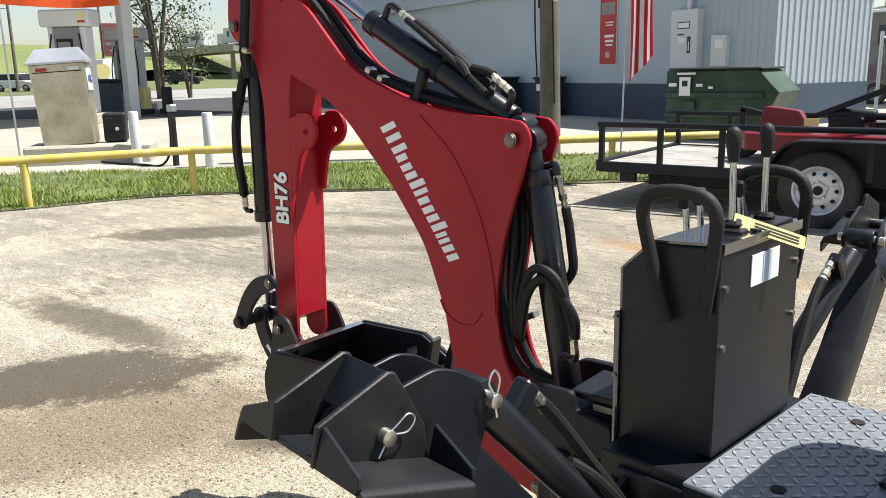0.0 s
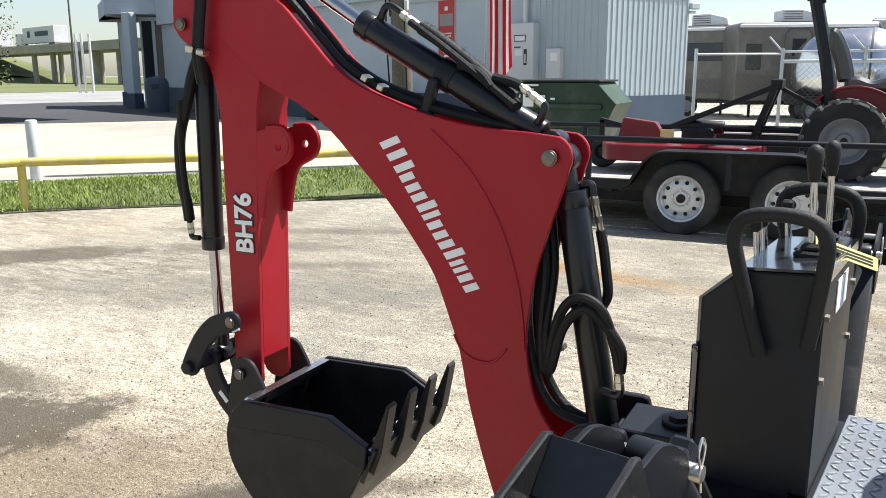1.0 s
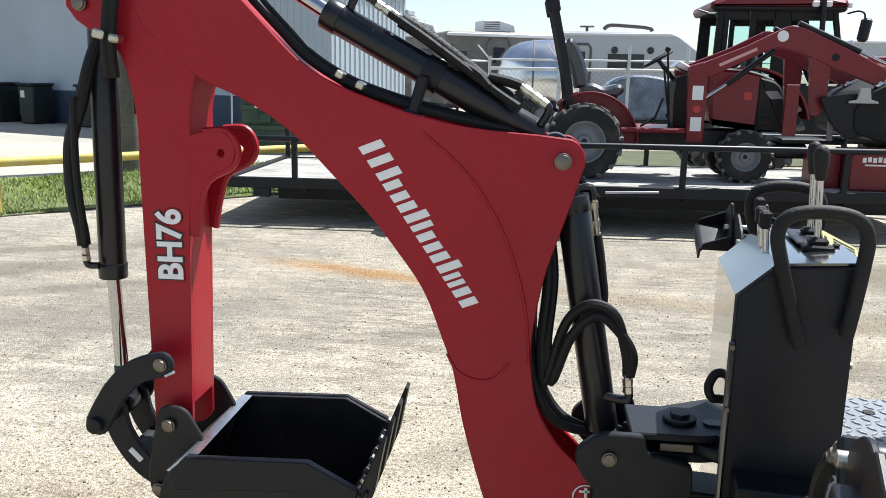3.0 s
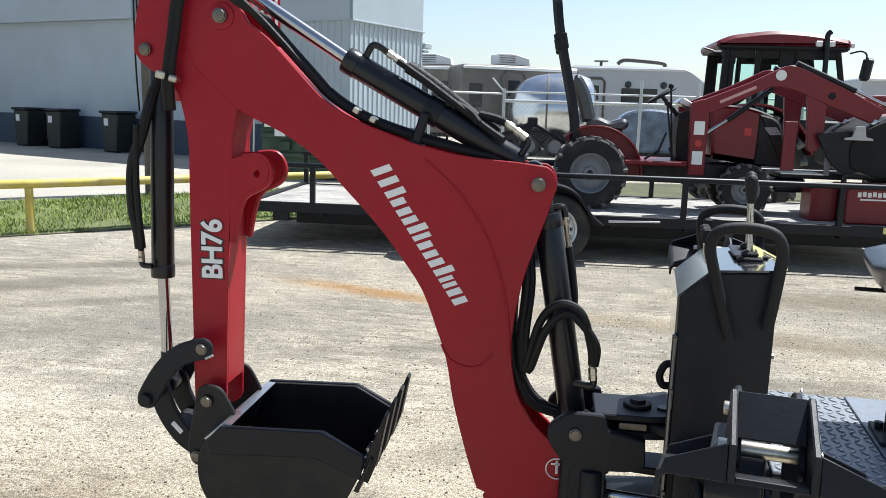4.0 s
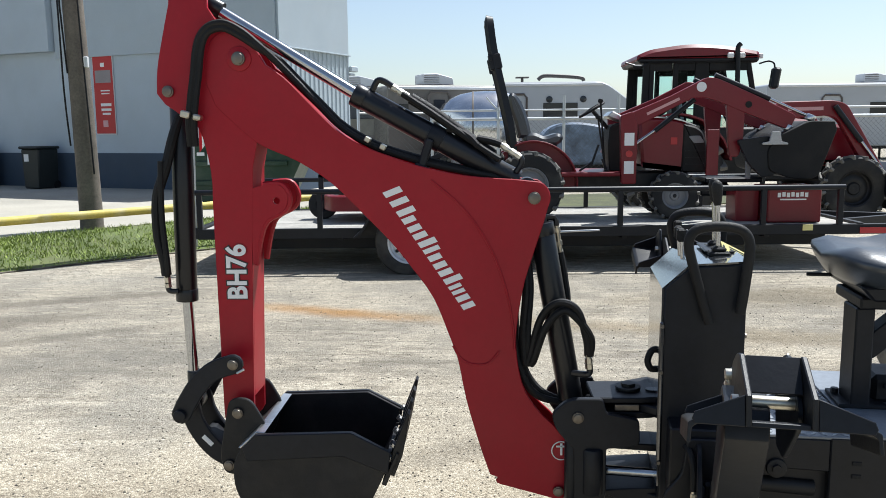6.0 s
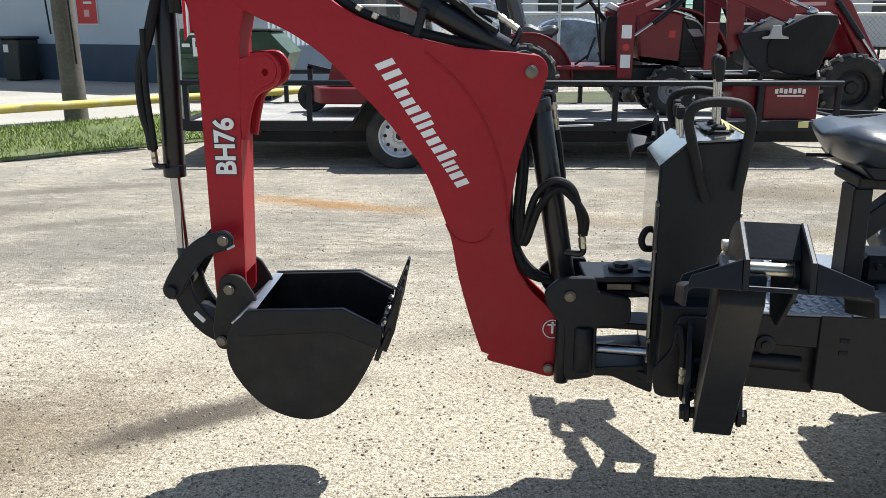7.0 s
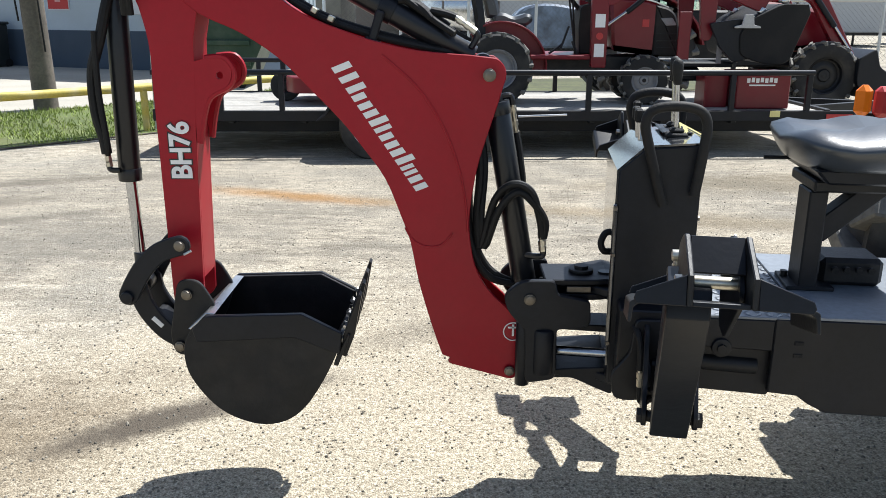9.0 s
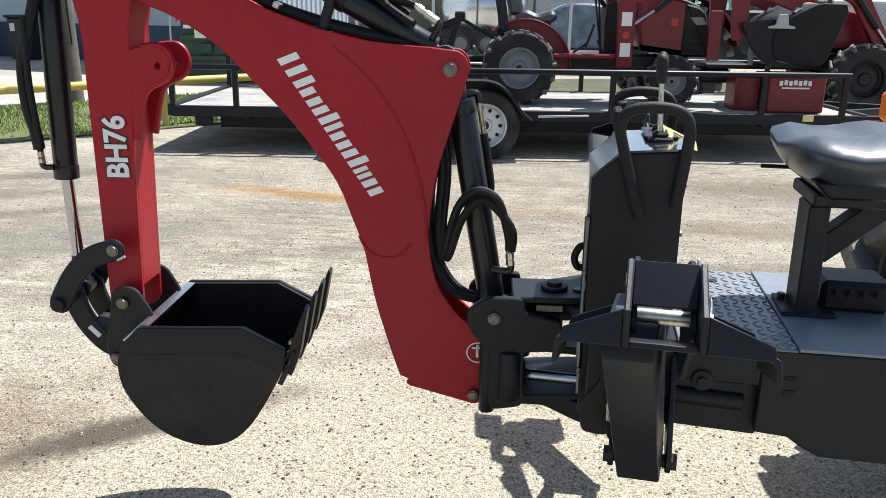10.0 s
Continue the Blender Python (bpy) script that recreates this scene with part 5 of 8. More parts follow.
# ---- wheels ----
def wheel(parent, c, r, w, rim_r, rim_mat, lugs=0, holes=0, out=-1, name="wheel", rubber=None):
    """A wheel about the y axis: tyre with lugs, dished rim; out is the side of its face."""
    m = Matrix.Translation(c) @ Matrix.Rotation(radians(90 if out < 0 else -90), 4, "X")
    bm = B()
    lathe(bm, [(0.0, w * 0.18), (rim_r * 0.34, w * 0.18), (rim_r * 0.36, w * 0.24), (rim_r * 0.30, w * 0.30), (0, w * 0.30)], 20, m)
    hub = part(name, bm, rim_mat, parent)
    bm = B()
    h = w / 2
    lathe(bm, [(rim_r * 0.96, -h * 0.80), (rim_r * 1.06, -h * 0.95), (r * 0.80, -h * 1.02), (r * 0.93, -h * 0.93), (r * 0.985, -h * 0.72), (r if not lugs else r * 0.93, 0), (r * 0.985, h * 0.72), (r * 0.93, h * 0.93), (r * 0.80, h * 1.02), (rim_r * 1.06, h * 0.95), (rim_r * 0.96, h * 0.80)], 44, m)
    part("tyre", bm, rubber or TYRE, hub, "black rubber tyre")
    for k in range(lugs):
        for s_ in (-1, 1):
            bm = B()
            a = 2 * math.pi * (k + (0.5 if s_ > 0 else 0)) / lugs
            q = m @ Matrix.Rotation(a, 4, "Z") @ Matrix.Translation((r * 0.962, 0, s_ * h * 0.52)) @ Matrix.Rotation(radians(32 * s_), 4, "X")
            add(bm, lambda b: (bmesh.ops.create_cube(b, size=1.0, matrix=Matrix.Diagonal((r * (0.15 if r > 0.5 else 0.13), r * (0.09 if lugs > 14 else 0.12), w * 0.62, 1))), bevelled(b, list(b.edges), r * 0.012, 1)), q)
            part("tyre_lug", bm, LUG, hub)
    bm = B()
    lathe(bm, [(rim_r * 1.0, -h * 0.8), (rim_r * 1.03, h * 0.86), (rim_r * 1.0, h * 0.92), (rim_r * 0.93, h * 0.84), (rim_r * 0.88, h * 0.45), (rim_r * 0.80, h * 0.34), (rim_r * 0.62, h * 0.46), (rim_r * 0.45, h * 0.50), (rim_r * 0.33, h * 0.40), (0, h * 0.40)], 40, m)
    rim = part("rim", bm, rim_mat, hub)
    for k in range(holes):
        a = 2 * math.pi * k / holes
        bm = B()
        p = m @ Vector((rim_r * 0.70 * math.cos(a), rim_r * 0.70 * math.sin(a), h * 0.43))
        disc(bm, p, rim_r * 0.085, (0, 1, 0), 0.012, 12)
        part("rim_hole", bm, RUBBER, rim)
    if lugs:
        bm = B()
        lathe(bm, [(rim_r * 0.24, h * 0.36), (rim_r * 0.22, h * 0.56), (rim_r * 0.12, h * 0.62), (0, h * 0.62)], 16, m)
        part("hub_cap", bm, BLACK_DUST, rim)
    if holes:
        for k in range(5):
            a = 2 * math.pi * (k + 0.3) / 5
            bm = B()
            p = m @ Vector((rim_r * 0.36 * math.cos(a), rim_r * 0.36 * math.sin(a), h * 0.52))
            rod(bm, p, p + Vector((0, out * 0.022, 0)), rim_r * 0.05, seg=6)
            part("lug_nut", bm, BRIGHT, rim)
        bm = B()
        lathe(bm, [(rim_r * 0.20, h * 0.38), (rim_r * 0.19, h * 0.74), (rim_r * 0.12, h * 0.80), (0, h * 0.80)], 20, m)
        part("hub_cap", bm, BLACK_DUST, rim)
    return hub


def host_tractor():
    """The rear of the tractor that carries the backhoe."""
    ob = thing("tractor", "red compact tractor carrying the backhoe, with lugged rear tyre", "tractor", Matrix.Translation((0.75, 2.3, 0)))
    wheel(ob, (0.675, 2.32, 0.60), 0.585, 0.24, 0.32, GREY_RIM, lugs=14, rubber=mat("dusty_tyre_rubber", (0.035, 0.032, 0.028), 0.85, var=0.3, bump=0.2, bump_scale=90, dust=0.4))
    bm = B()
    rod(bm, (0.66, 1.9, 0.60), (0.66, 2.30, 0.60), 0.09, seg=20)
    box(bm, (0.75, 2.0, 0.55), (0.45, 0.36, 0.36), 0.02)
    part("axle_housing", bm, BLACK_DUST, ob)
    bm = B()
    pts = [(0.64 + 0.68 * math.cos(a), 0.60 + 0.68 * math.sin(a)) for a in (radians(-5 + 10 * k) for k in range(12))]
    inn = [(0.64 + 0.66 * math.cos(a), 0.60 + 0.66 * math.sin(a)) for a in (radians(-5 + 10 * k) for k in range(12))]
    plate(bm, pts + inn[::-1], 2.20, 2.54, 0.0)
    part("fender", bm, RED_FAR, ob)
    bm = B()
    box(bm, (0.507, 3.2, 0.99), (0.07, 0.06, 0.135), 0.025)
    part("turn_lamp", bm, ORANGE, ob, "orange plastic turn lamp")
    bm = B()
    box(bm, (0.60, 3.21, 0.985), (0.08, 0.06, 0.13), 0.02)
    part("tail_lamp", bm, DECAL_RED, ob, "dark red tail lamp")
    bm = B()
    beam(bm, (0.50, 3.24, 0.915), (0.95, 3.24, 0.90), 0.03, 0.05)
    beam(bm, (0.90, 3.24, 0.945), (0.90, 2.6, 0.60), 0.05, 0.05)
    part("lamp_bracket", bm, BLACK, ob)


host_tractor()


# ---- utility trailer, with a small loader tractor and a mower on it ----
TRAIL = Matrix.Translation((-4.05, 7.52, 0)) @ Matrix.Rotation(radians(2.2), 4, "Z")
PLANK = mat("sun_bleached_deck_board", (0.31, 0.297, 0.270), 0.8, var=0.3, big=3.0, fine=40, bump=0.2, dust=0.2)
GLASS = bpy.data.materials.new("tinted_cab_glass")
GLASS.use_nodes = True
g_ = GLASS.node_tree.nodes["Principled BSDF"]
g_.inputs["Base Color"].default_value = (0.72, 0.90, 0.90, 1)
g_.inputs["Roughness"].default_value, g_.inputs["Transmission Weight"].default_value, g_.inputs["IOR"].default_value = 0.02, 1.0, 1.1


def trailer():
    X.append(TRAIL)
    ob = thing("utility_trailer", "black tandem-axle utility trailer with pipe rails and bleached deck boards", "trailer", TRAIL)
    L, W = 6.5, 2.0
    for w in (0.0, W):
        bm = B()
        rod(bm, (-0.02, w, 0.785), (L - 0.16, w, 0.785), 0.027, seg=14, bevel=0.003)
        part("top_rail", bm, BLACK, ob)
        bm = B()
        box(bm, (L / 2 + 0.15, w, 0.375), (L + 0.3, 0.055, 0.10), 0.004)
        part("side_beam", bm, BLACK, ob)
        for s in (0.02, 0.62, 1.20, 4.15, 5.55, 6.30):
            bm = B()
            box(bm, (s, w, 0.59), (0.05, 0.045, 0.36), 0.003)
            part("post", bm, BLACK, ob)
    for s in (0.0, L):
        bm = B()
        box(bm, (s, W / 2, 0.385), (0.06, W + 0.04, 0.11), 0.004)
        part("end_beam", bm, BLACK, ob)
    for s in (0.7, 1.4, 2.1, 2.8, 3.5, 4.2, 4.9, 5.6):
        bm = B()
        box(bm, (s, W / 2, 0.33), (0.05, W - 0.06, 0.07), 0.004)
        part("cross_member", bm, BLACK, ob)
    for w in (0.42, 1.58):
        bm = B()
        box(bm, (L / 2 + 0.1, w, 0.235), (L - 0.5, 0.07, 0.13), 0.004)
        part("main_rail", bm, BLACK, ob)
    n = 12
    for k in range(n):
        bm = B()
        box(bm, (L / 2, 0.06 + (k + 0.5) * (W - 0.12) / n, 0.398), (L - 0.08, (W - 0.12) / n - 0.008, 0.036), 0.003)
        part("deck_board", bm, PLANK, ob)
    bm = B()
    box(bm, (0.30, 0.02, 0.29), (0.16, 0.05, 0.10), 0.005)
    part("tail_lamp_box", bm, BLACK, ob)
    for s in (2.08, 2.96):
        for w, o in ((-0.17, -1), (W + 0.17, 1)):
            wheel(ob, tuple(TRAIL.inverted() @ (TRAIL @ Vector((s, w, 0.308)))), 0.325, 0.20, 0.200, WHITE_RIM, holes=10, out=o)
        bm = B()
        rod(bm, (s, -0.1, 0.315), (s, W + 0.1, 0.315), 0.035, seg=14)
        part("axle", bm, BLACK, ob)
    for w in (-0.29, W + 0.03):
        out = rounded([(1.55, 0.36), (1.62, 0.42), (1.80, 0.715), (3.10, 0.715), (3.32, 0.42), (3.40, 0.36)], [0, 0.05, 0.2, 0.2, 0.05, 0], 6)
        c = Vector((2.46, 0.45))
        inn = [Vector((c.x + (p.x - c.x) * 0.975, p.y - 0.012 if p.y > 0.4 else p.y)) for p in out]
        bm = B()
        plate(bm, out + inn[::-1], w, w + 0.26, 0.0)
        f = part("fender", bm, BLACK, ob, "black sheet-steel tandem fender")
        bm = B()
        plate(bm, [p for p in out], w + (0.235 if w < 0 else 0.0), w + (0.25 if w < 0 else 0.015), 0.0)
        part("fender_back", bm, BLACK_DUST, f)
        bm = B()
        box(bm, (2.46, w + (0.01 if w < 0 else 0.25), 0.55), (0.05, 0.02, 0.30), 0.003)
        part("fender_stay", bm, BLACK, f)
    bm = B()
    rod(bm, (3.44, -0.26, 0.40), (3.90, -0.26, 0.415), 0.010, seg=8)
    part("ramp_bar", bm, BRIGHT, ob)
    bm = B()
    beam(bm, (L, 0.5, 0.37), (L + 1.0, W / 2, 0.37), 0.06, 0.09)
    beam(bm, (L, W - 0.5, 0.37), (L + 1.0, W / 2, 0.37), 0.06, 0.09)
    part("tongue", bm, BLACK, ob)
    bm = B()
    box(bm, (5.98, -0.032, 0.395), (0.10, 0.006, 0.06), 0.001)
    part("reflector", bm, YELLOW, ob, "yellow reflector")
    bm = B()
    box(bm, (6.62, -0.034, 0.362), (0.26, 0.006, 0.060), 0.001)
    part("reflector_strip", bm, DECAL_RED, ob, "faded red and white reflector strip")
    X.pop()
    # front panel of the trailer's tool box
    X.append(TRAIL)
    tb = thing("tool_box", "red steel tool box with white mark on the trailer", "box", TRAIL @ Matrix.Translation((5.9, 0.35, 0.42)))
    bm = B()
    box(bm, (5.92, 0.36, 0.605), (0.53, 0.42, 0.36), 0.01)
    t = part("box_body", bm, RED_FAR, tb)
    bm = B()
    for k in range(7):
        box(bm, (5.76 + 0.045 * k, 0.1475, 0.70 + (0.006 if k % 2 else 0)), (0.032, 0.003, 0.045), 0)
    part("logo_bar", bm, DECAL, t)
    bm = B()
    box(bm, (5.90, 0.1475, 0.655), (0.26, 0.003, 0.014), 0)
    part("logo_stripe", bm, DECAL, t)
    bm = B()
    box(bm, (5.52, 0.5, 0.585), (0.24, 0.30, 0.34), 0.01)
    part("side_panel", bm, RED_FAR, tb)
    X.pop()


def fender_arc(c, r, a0, a1, y0, y1, t=0.02, n=14):
    pts = [(c[0] + r * math.cos(radians(a0 + (a1 - a0) * k / n)), c[1] + r * math.sin(radians(a0 + (a1 - a0) * k / n))) for k in range(n + 1)]
    inn = [(c[0] + (r - t) * math.cos(radians(a0 + (a1 - a0) * k / n)), c[1] + (r - t) * math.sin(radians(a0 + (a1 - a0) * k / n))) for k in range(n + 1)]
    return plate(B(), pts + inn[::-1], y0, y1, 0.004)


def small_tractor():
    ob = thing("loader_tractor", "small red open tractor with front loader, parked on a trailer", "tractor", Matrix.Translation((0, 8.65, 0.416)))
    y0, y1 = 8.30, 9.00
    for y, o in ((y0, -1), (y1, 1)):
        wheel(ob, (-0.76, y, 0.776), 0.36, 0.24, 0.20, GREY_RIM, lugs=15, out=o)
        wheel(ob, (0.765, y + (0.04 if o < 0 else -0.04), 0.666), 0.25, 0.17, 0.135, GREY_RIM, lugs=14, out=o)
        part("fender", fender_arc((-0.71, 0.78), 0.475, -4, 134, y + (0.03 if o < 0 else -0.16), y + (0.16 if o < 0 else -0.03)), RED_FAR, ob, "rounded red fender")
        bm = B()
        arc = [(-0.71 + 0.472 * math.cos(radians(a)), 0.78 + 0.472 * math.sin(radians(a))) for a in range(-4, 135, 9)]
        plate(bm, arc + [(-0.98, 0.98), (-0.70, 0.90), (-0.42, 0.76)], y + 0.125 * (1 if o < 0 else -1) - 0.012, y + 0.125 * (1 if o < 0 else -1) + 0.012, 0.0)
        part("fender_side", bm, RED_FAR, ob)
    bm = B()
    rod(bm, (-0.76, y0, 0.776), (-0.76, y1, 0.776), 0.08, seg=16)
    rod(bm, (0.765, y0, 0.666), (0.765, y1, 0.666), 0.05, seg=16)
    box(bm, (0.0, 8.65, 0.80), (1.9, 0.30, 0.22), 0.02)
    part("chassis", bm, BLACK_DUST, ob)
    bm = B()
    box(bm, (-0.12, 8.65, 0.90), (0.62, 0.86, 0.045), 0.01)
    part("footboard", bm, RED_FAR, ob)
    bm = B()
    tube(bm, [(-0.93, y0 + 0.06, 1.00), (-0.95, y0 + 0.06, 1.35), (-1.12, y0 + 0.06, 2.10), (-1.175, y0 + 0.09, 2.46), (-1.18, y0 + 0.16, 2.51), (-1.18, 8.65, 2.515), (-1.18, y1 - 0.16, 2.51), (-1.175, y1 - 0.09, 2.46), (-1.12, y1 - 0.06, 2.10), (-0.95, y1 - 0.06, 1.35), (-0.93, y1 - 0.06, 1.00)], 0.052, 4, 6)
    rops = part("roll_bar", bm, BLACK, ob, "folding black roll bar")
    for y in (y0 + 0.06, y1 - 0.06):
        bm = B()
        box(bm, (-1.115, y, 2.07), (0.13, 0.09, 0.16), 0.01, Matrix.Rotation(radians(-12), 4, "Y"))
        rod(bm, (-1.16, y - 0.07, 2.10), (-1.16, y + 0.07, 2.10), 0.018, seg=10)
        part("hinge", bm, BLACK, rops)
    bm = B()
    plate(bm, smooth2([(-0.72, 1.28), (-0.75, 1.42), (-0.80, 1.58), (-0.87, 1.71), (-0.93, 1.755), (-0.965, 1.72), (-0.955, 1.60), (-0.90, 1.44), (-0.86, 1.28)], 4), 8.43, 8.87, 0.03)
    st = part("seat", bm, VINYL, ob, "black vinyl bucket seat")
    bm = B()
    plate(bm, smooth2([(-0.80, 1.20), (-0.80, 1.31), (-0.70, 1.335), (-0.58, 1.295), (-0.46, 1.325), (-0.40, 1.30), (-0.40, 1.245), (-0.46, 1.20)], 4), 8.42, 8.88, 0.03)
    part("seat_cushion", bm, VINYL, st)
    bm = B()
    box(bm, (-0.62, 8.65, 1.14), (0.34, 0.36, 0.16), 0.02)
    part("seat_base", bm, BLACK, ob)
    bm = B()
    plate(bm, rounded([(0.10, 0.92), (0.085, 1.20), (0.10, 1.40), (0.28, 1.44), (0.28, 0.92)], 0.04, 4), 8.44, 8.86, 0.01)
    part("dash_tower", bm, RUBBER, ob)
    bm = B()
    plate(bm, rounded([(0.07, 1.50), (0.13, 1.555), (0.27, 1.48), (0.25, 1.435)], 0.012, 3), 8.46, 8.84, 0.008)
    part("instrument_hood", bm, BRIGHT, ob, "pale grey instrument hood")
    for x0, x1, z0, z1 in ((-0.02, -0.10, 1.20, 0.98), (0.02, 0.10, 1.05, 0.86), (-0.08, -0.22, 1.02, 0.93)):
        bm = B()
        rod(bm, (x0, 8.42, z0), (x1, 8.38, z1), 0.012, seg=8)
        part("pedal_rod", bm, BLACK_DUST, ob)
    bm = B()
    tube(bm, [(-0.065 + 0.17 * math.cos(a) * 0.75, 8.65 + 0.17 * math.sin(a), 1.575 + 0.17 * math.cos(a) * 0.45) for a in (2 * math.pi * k / 16 for k in range(17))], 0.014, 8, 1, smooth=False)
    rod(bm, (0.12, 8.65, 1.36), (-0.065, 8.65, 1.575), 0.022, seg=10)
    for a in (0.5, 2.6, 4.7):
        rod(bm, (-0.065, 8.65, 1.575), (-0.065 + 0.127 * math.cos(a), 8.65 + 0.17 * math.sin(a), 1.575 + 0.077 * math.cos(a)), 0.010, seg=6)
    part("steering_wheel", bm, RUBBER, ob)
    for x, y, z in ((-0.03, 8.42, 1.49), (0.0, 8.46, 1.66)):
        bm = B()
        rod(bm, (0.06, y, 0.92), (x, y, z), 0.010, seg=8)
        disc(bm, (x, y, z), 0.026, (0.3, 0, 1), 0.045, 12, 0.012)
        part("lever", bm, RUBBER, ob)
    bm = B()
    hood = smooth2([(0.40, 1.43), (0.45, 1.478), (0.60, 1.474), (0.75, 1.462), (0.90, 1.425)], 4)
    plate(bm, hood + rounded([(0.90, 0.93), (0.62, 0.95), (0.42, 0.99)], 0.02, 3), 8.42, 8.88, 0.03)
    h = part("hood", bm, RED_FAR, ob, "rounded red engine hood")
    bm = B()
    plate(bm, rounded([(0.85, 0.90), (0.86, 1.42), (1.00, 1.385), (1.07, 1.33), (1.115, 1.20), (1.13, 0.90)], [0.01, 0.02, 0.05, 0.06, 0.05, 0.02], 4), 8.405, 8.895, 0.02)
    part("grille", bm, RUBBER, h)
    bm = B()
    plate(bm, smooth2([(0.46, 1.492), (0.62, 1.490), (0.80, 1.470), (1.0, 1.398)], 4) + smooth2([(1.0, 1.388), (0.80, 1.455), (0.62, 1.476), (0.46, 1.478)], 4), 8.43, 8.52, 0.0)
    part("hood_trim", bm, BRIGHT, h)
    bm = B()
    plate(bm, rounded([(0.915, 1.285), (1.035, 1.290), (1.085, 1.215), (0.975, 1.210)], 0.015, 3), 8.396, 8.404, 0.002)
    part("headlamp", bm, GREY_RIM, h)
    bm = B()
    box(bm, (0.77, 8.4175, 1.235), (0.07, 0.006, 0.075), 0.002)
    part("badge", bm, DECAL_RED, h)
    for z in (0.99, 1.06, 1.13):
        bm = B()
        box(bm, (0.99, 8.401, z), (0.20, 0.006, 0.012), 0.001)
        part("grille_slat", bm, BLACK_DUST, h)
    # loader
    for y, near in ((8.24, True), (9.06, False)):
        bm = B()
        plate(bm, rounded([(0.19, 0.80), (0.17, 1.50), (0.30, 1.545), (0.345, 1.40), (0.34, 0.80)], 0.02, 3), y - 0.05, y + 0.05, 0.006)
        ma = part("loader_mast", bm, RED_FAR, ob)
        if near:
            for z in (1.26, 0.97):
                bm = B()
                box(bm, (0.262, y - 0.053, z), (0.10, 0.003, 0.13), 0)
                part("warning_sticker", bm, DECAL, ma)
            bm = B()
            disc(bm, (0.262, y - 0.055, 1.11), 0.035, (0, 1, 0), 0.006, 18)
            part("warning_disc", bm, DECAL_RED, ma)
        bm = B()
        plate(bm, rounded([(0.20, 1.46), (0.27, 1.525), (0.69, 1.70), (1.05, 1.885), (1.16, 1.86), (1.59, 1.665), (1.95, 1.485), (1.88, 1.34), (1.42, 1.52), (1.17, 1.63), (1.02, 1.675), (0.90, 1.675), (0.36, 1.40)], [0.03, 0.03, 0.02, 0.05, 0.05, 0.05, 0.04, 0.04, 0.05, 0.05, 0.04, 0.04, 0.03], 4), y - 0.04, y + 0.04, 0.006)
        arm = part("loader_arm", bm, RED_FAR, ob, "red bent loader arm")
        bm = B()
        plate(bm, rounded([(1.24, 1.64), (1.43, 1.56), (1.42, 1.21), (1.38, 1.07), (1.29, 1.07), (1.27, 1.30)], 0.03, 3), y - 0.032, y + 0.032, 0.004)
        part("arm_brace", bm, RED_FAR, arm)
        if near:
            bm = B()
            disc(bm, (0.98, y - 0.043, 1.782), 0.050, (0, 1, 0), 0.005, 20)
            part("badge", bm, DECAL, arm)
            bm = B()
            box(bm, (0.60, y - 0.042, 1.590), (0.36, 0.004, 0.028), 0, Matrix.Rotation(radians(-25), 4, "Y"))
            part("logo_bar", bm, mat("faded_decal", (0.55, 0.30, 0.30), 0.5, var=0.1, bump=0), arm)
            bm = B()
            disc(bm, (1.46, y - 0.041, 1.60), 0.034, (0, 1, 0), 0.008, 18)
            part("pivot_hole", bm, RUBBER, arm)
        bm = B()
        rod(bm, (0.54, y + 0.06, 1.34), (0.94, y + 0.06, 1.66), 0.026, seg=14)
        c = part("lift_ram", bm, BLACK, ob)
        bm = B()
        rod(bm, (0.32, y + 0.06, 1.19), (0.56, y + 0.06, 1.36), 0.016, seg=12)
        part("chrome_rod", bm, CHROME, c)
        bm = B()
        rod(bm, (1.12, y, 1.90), (1.68, y, 1.655), 0.028, seg=14)
        c = part("bucket_ram", bm, BLACK, ob)
        bm = B()
        rod(bm, (1.66, y, 1.665), (2.10, y, 1.465), 0.016, seg=12)
        part("chrome_rod", bm, CHROME, c)
        for p in ((2.10, y, 1.46), (1.88, y, 1.36)):
            bm = B()
            disc(bm, p, 0.05, (0.5, 0, 1), 0.06, 14, 0.01)
            part("ram_eye", bm, BRIGHT, c)
    bm = B()
    outer = [Vector(p) for p in rounded([(1.78, 1.30), (2.04, 1.43), (2.29, 1.425), (2.32, 1.34), (2.16, 0.88), (2.08, 0.84), (1.88, 0.85), (1.66, 0.93), (1.64, 1.15)], [0.03, 0.05, 0.01, 0.02, 0.05, 0.05, 0.08, 0.06, 0.06], 4)]
    plate(bm, outer, 8.10, 9.22, 0.006)
    bu = part("loader_bucket", bm, RUBBER, ob, "dull black loader bucket tilted back")
    bm = B()
    plate(bm, rounded([(1.57, 1.195), (1.83, 1.195), (1.82, 1.215), (1.76, 1.225), (1.745, 1.325), (1.665, 1.325), (1.64, 1.225), (1.575, 1.215)], 0.01, 2), 8.06, 8.09, 0.002)
    part("quick_hitch_plate", bm, mat("grey_primed_steel", (0.42, 0.42, 0.41), 0.6, var=0.15), bu, "pale grey hitch plate")
    bm = B()
    plate(bm, rounded([(1.34, 1.24), (1.62, 1.28), (1.88, 1.26), (1.84, 0.92), (1.60, 0.86), (1.45, 1.02)], 0.03, 3), 8.12, 8.18, 0.004)
    part("hitch_frame", bm, BLACK, bu)
    for x, z0, z1, w, m_ in ((1.13, 0.88, 1.35, 0.12, RED_FAR), (1.50, 0.84, 1.12, 0.05, GREY_RIM)):
        bm = B()
        box(bm, (x, 8.26, (z0 + z1) / 2), (w, 0.03, z1 - z0), 0.004)
        part("guard_post", bm, m_, ob)
    bm = B()
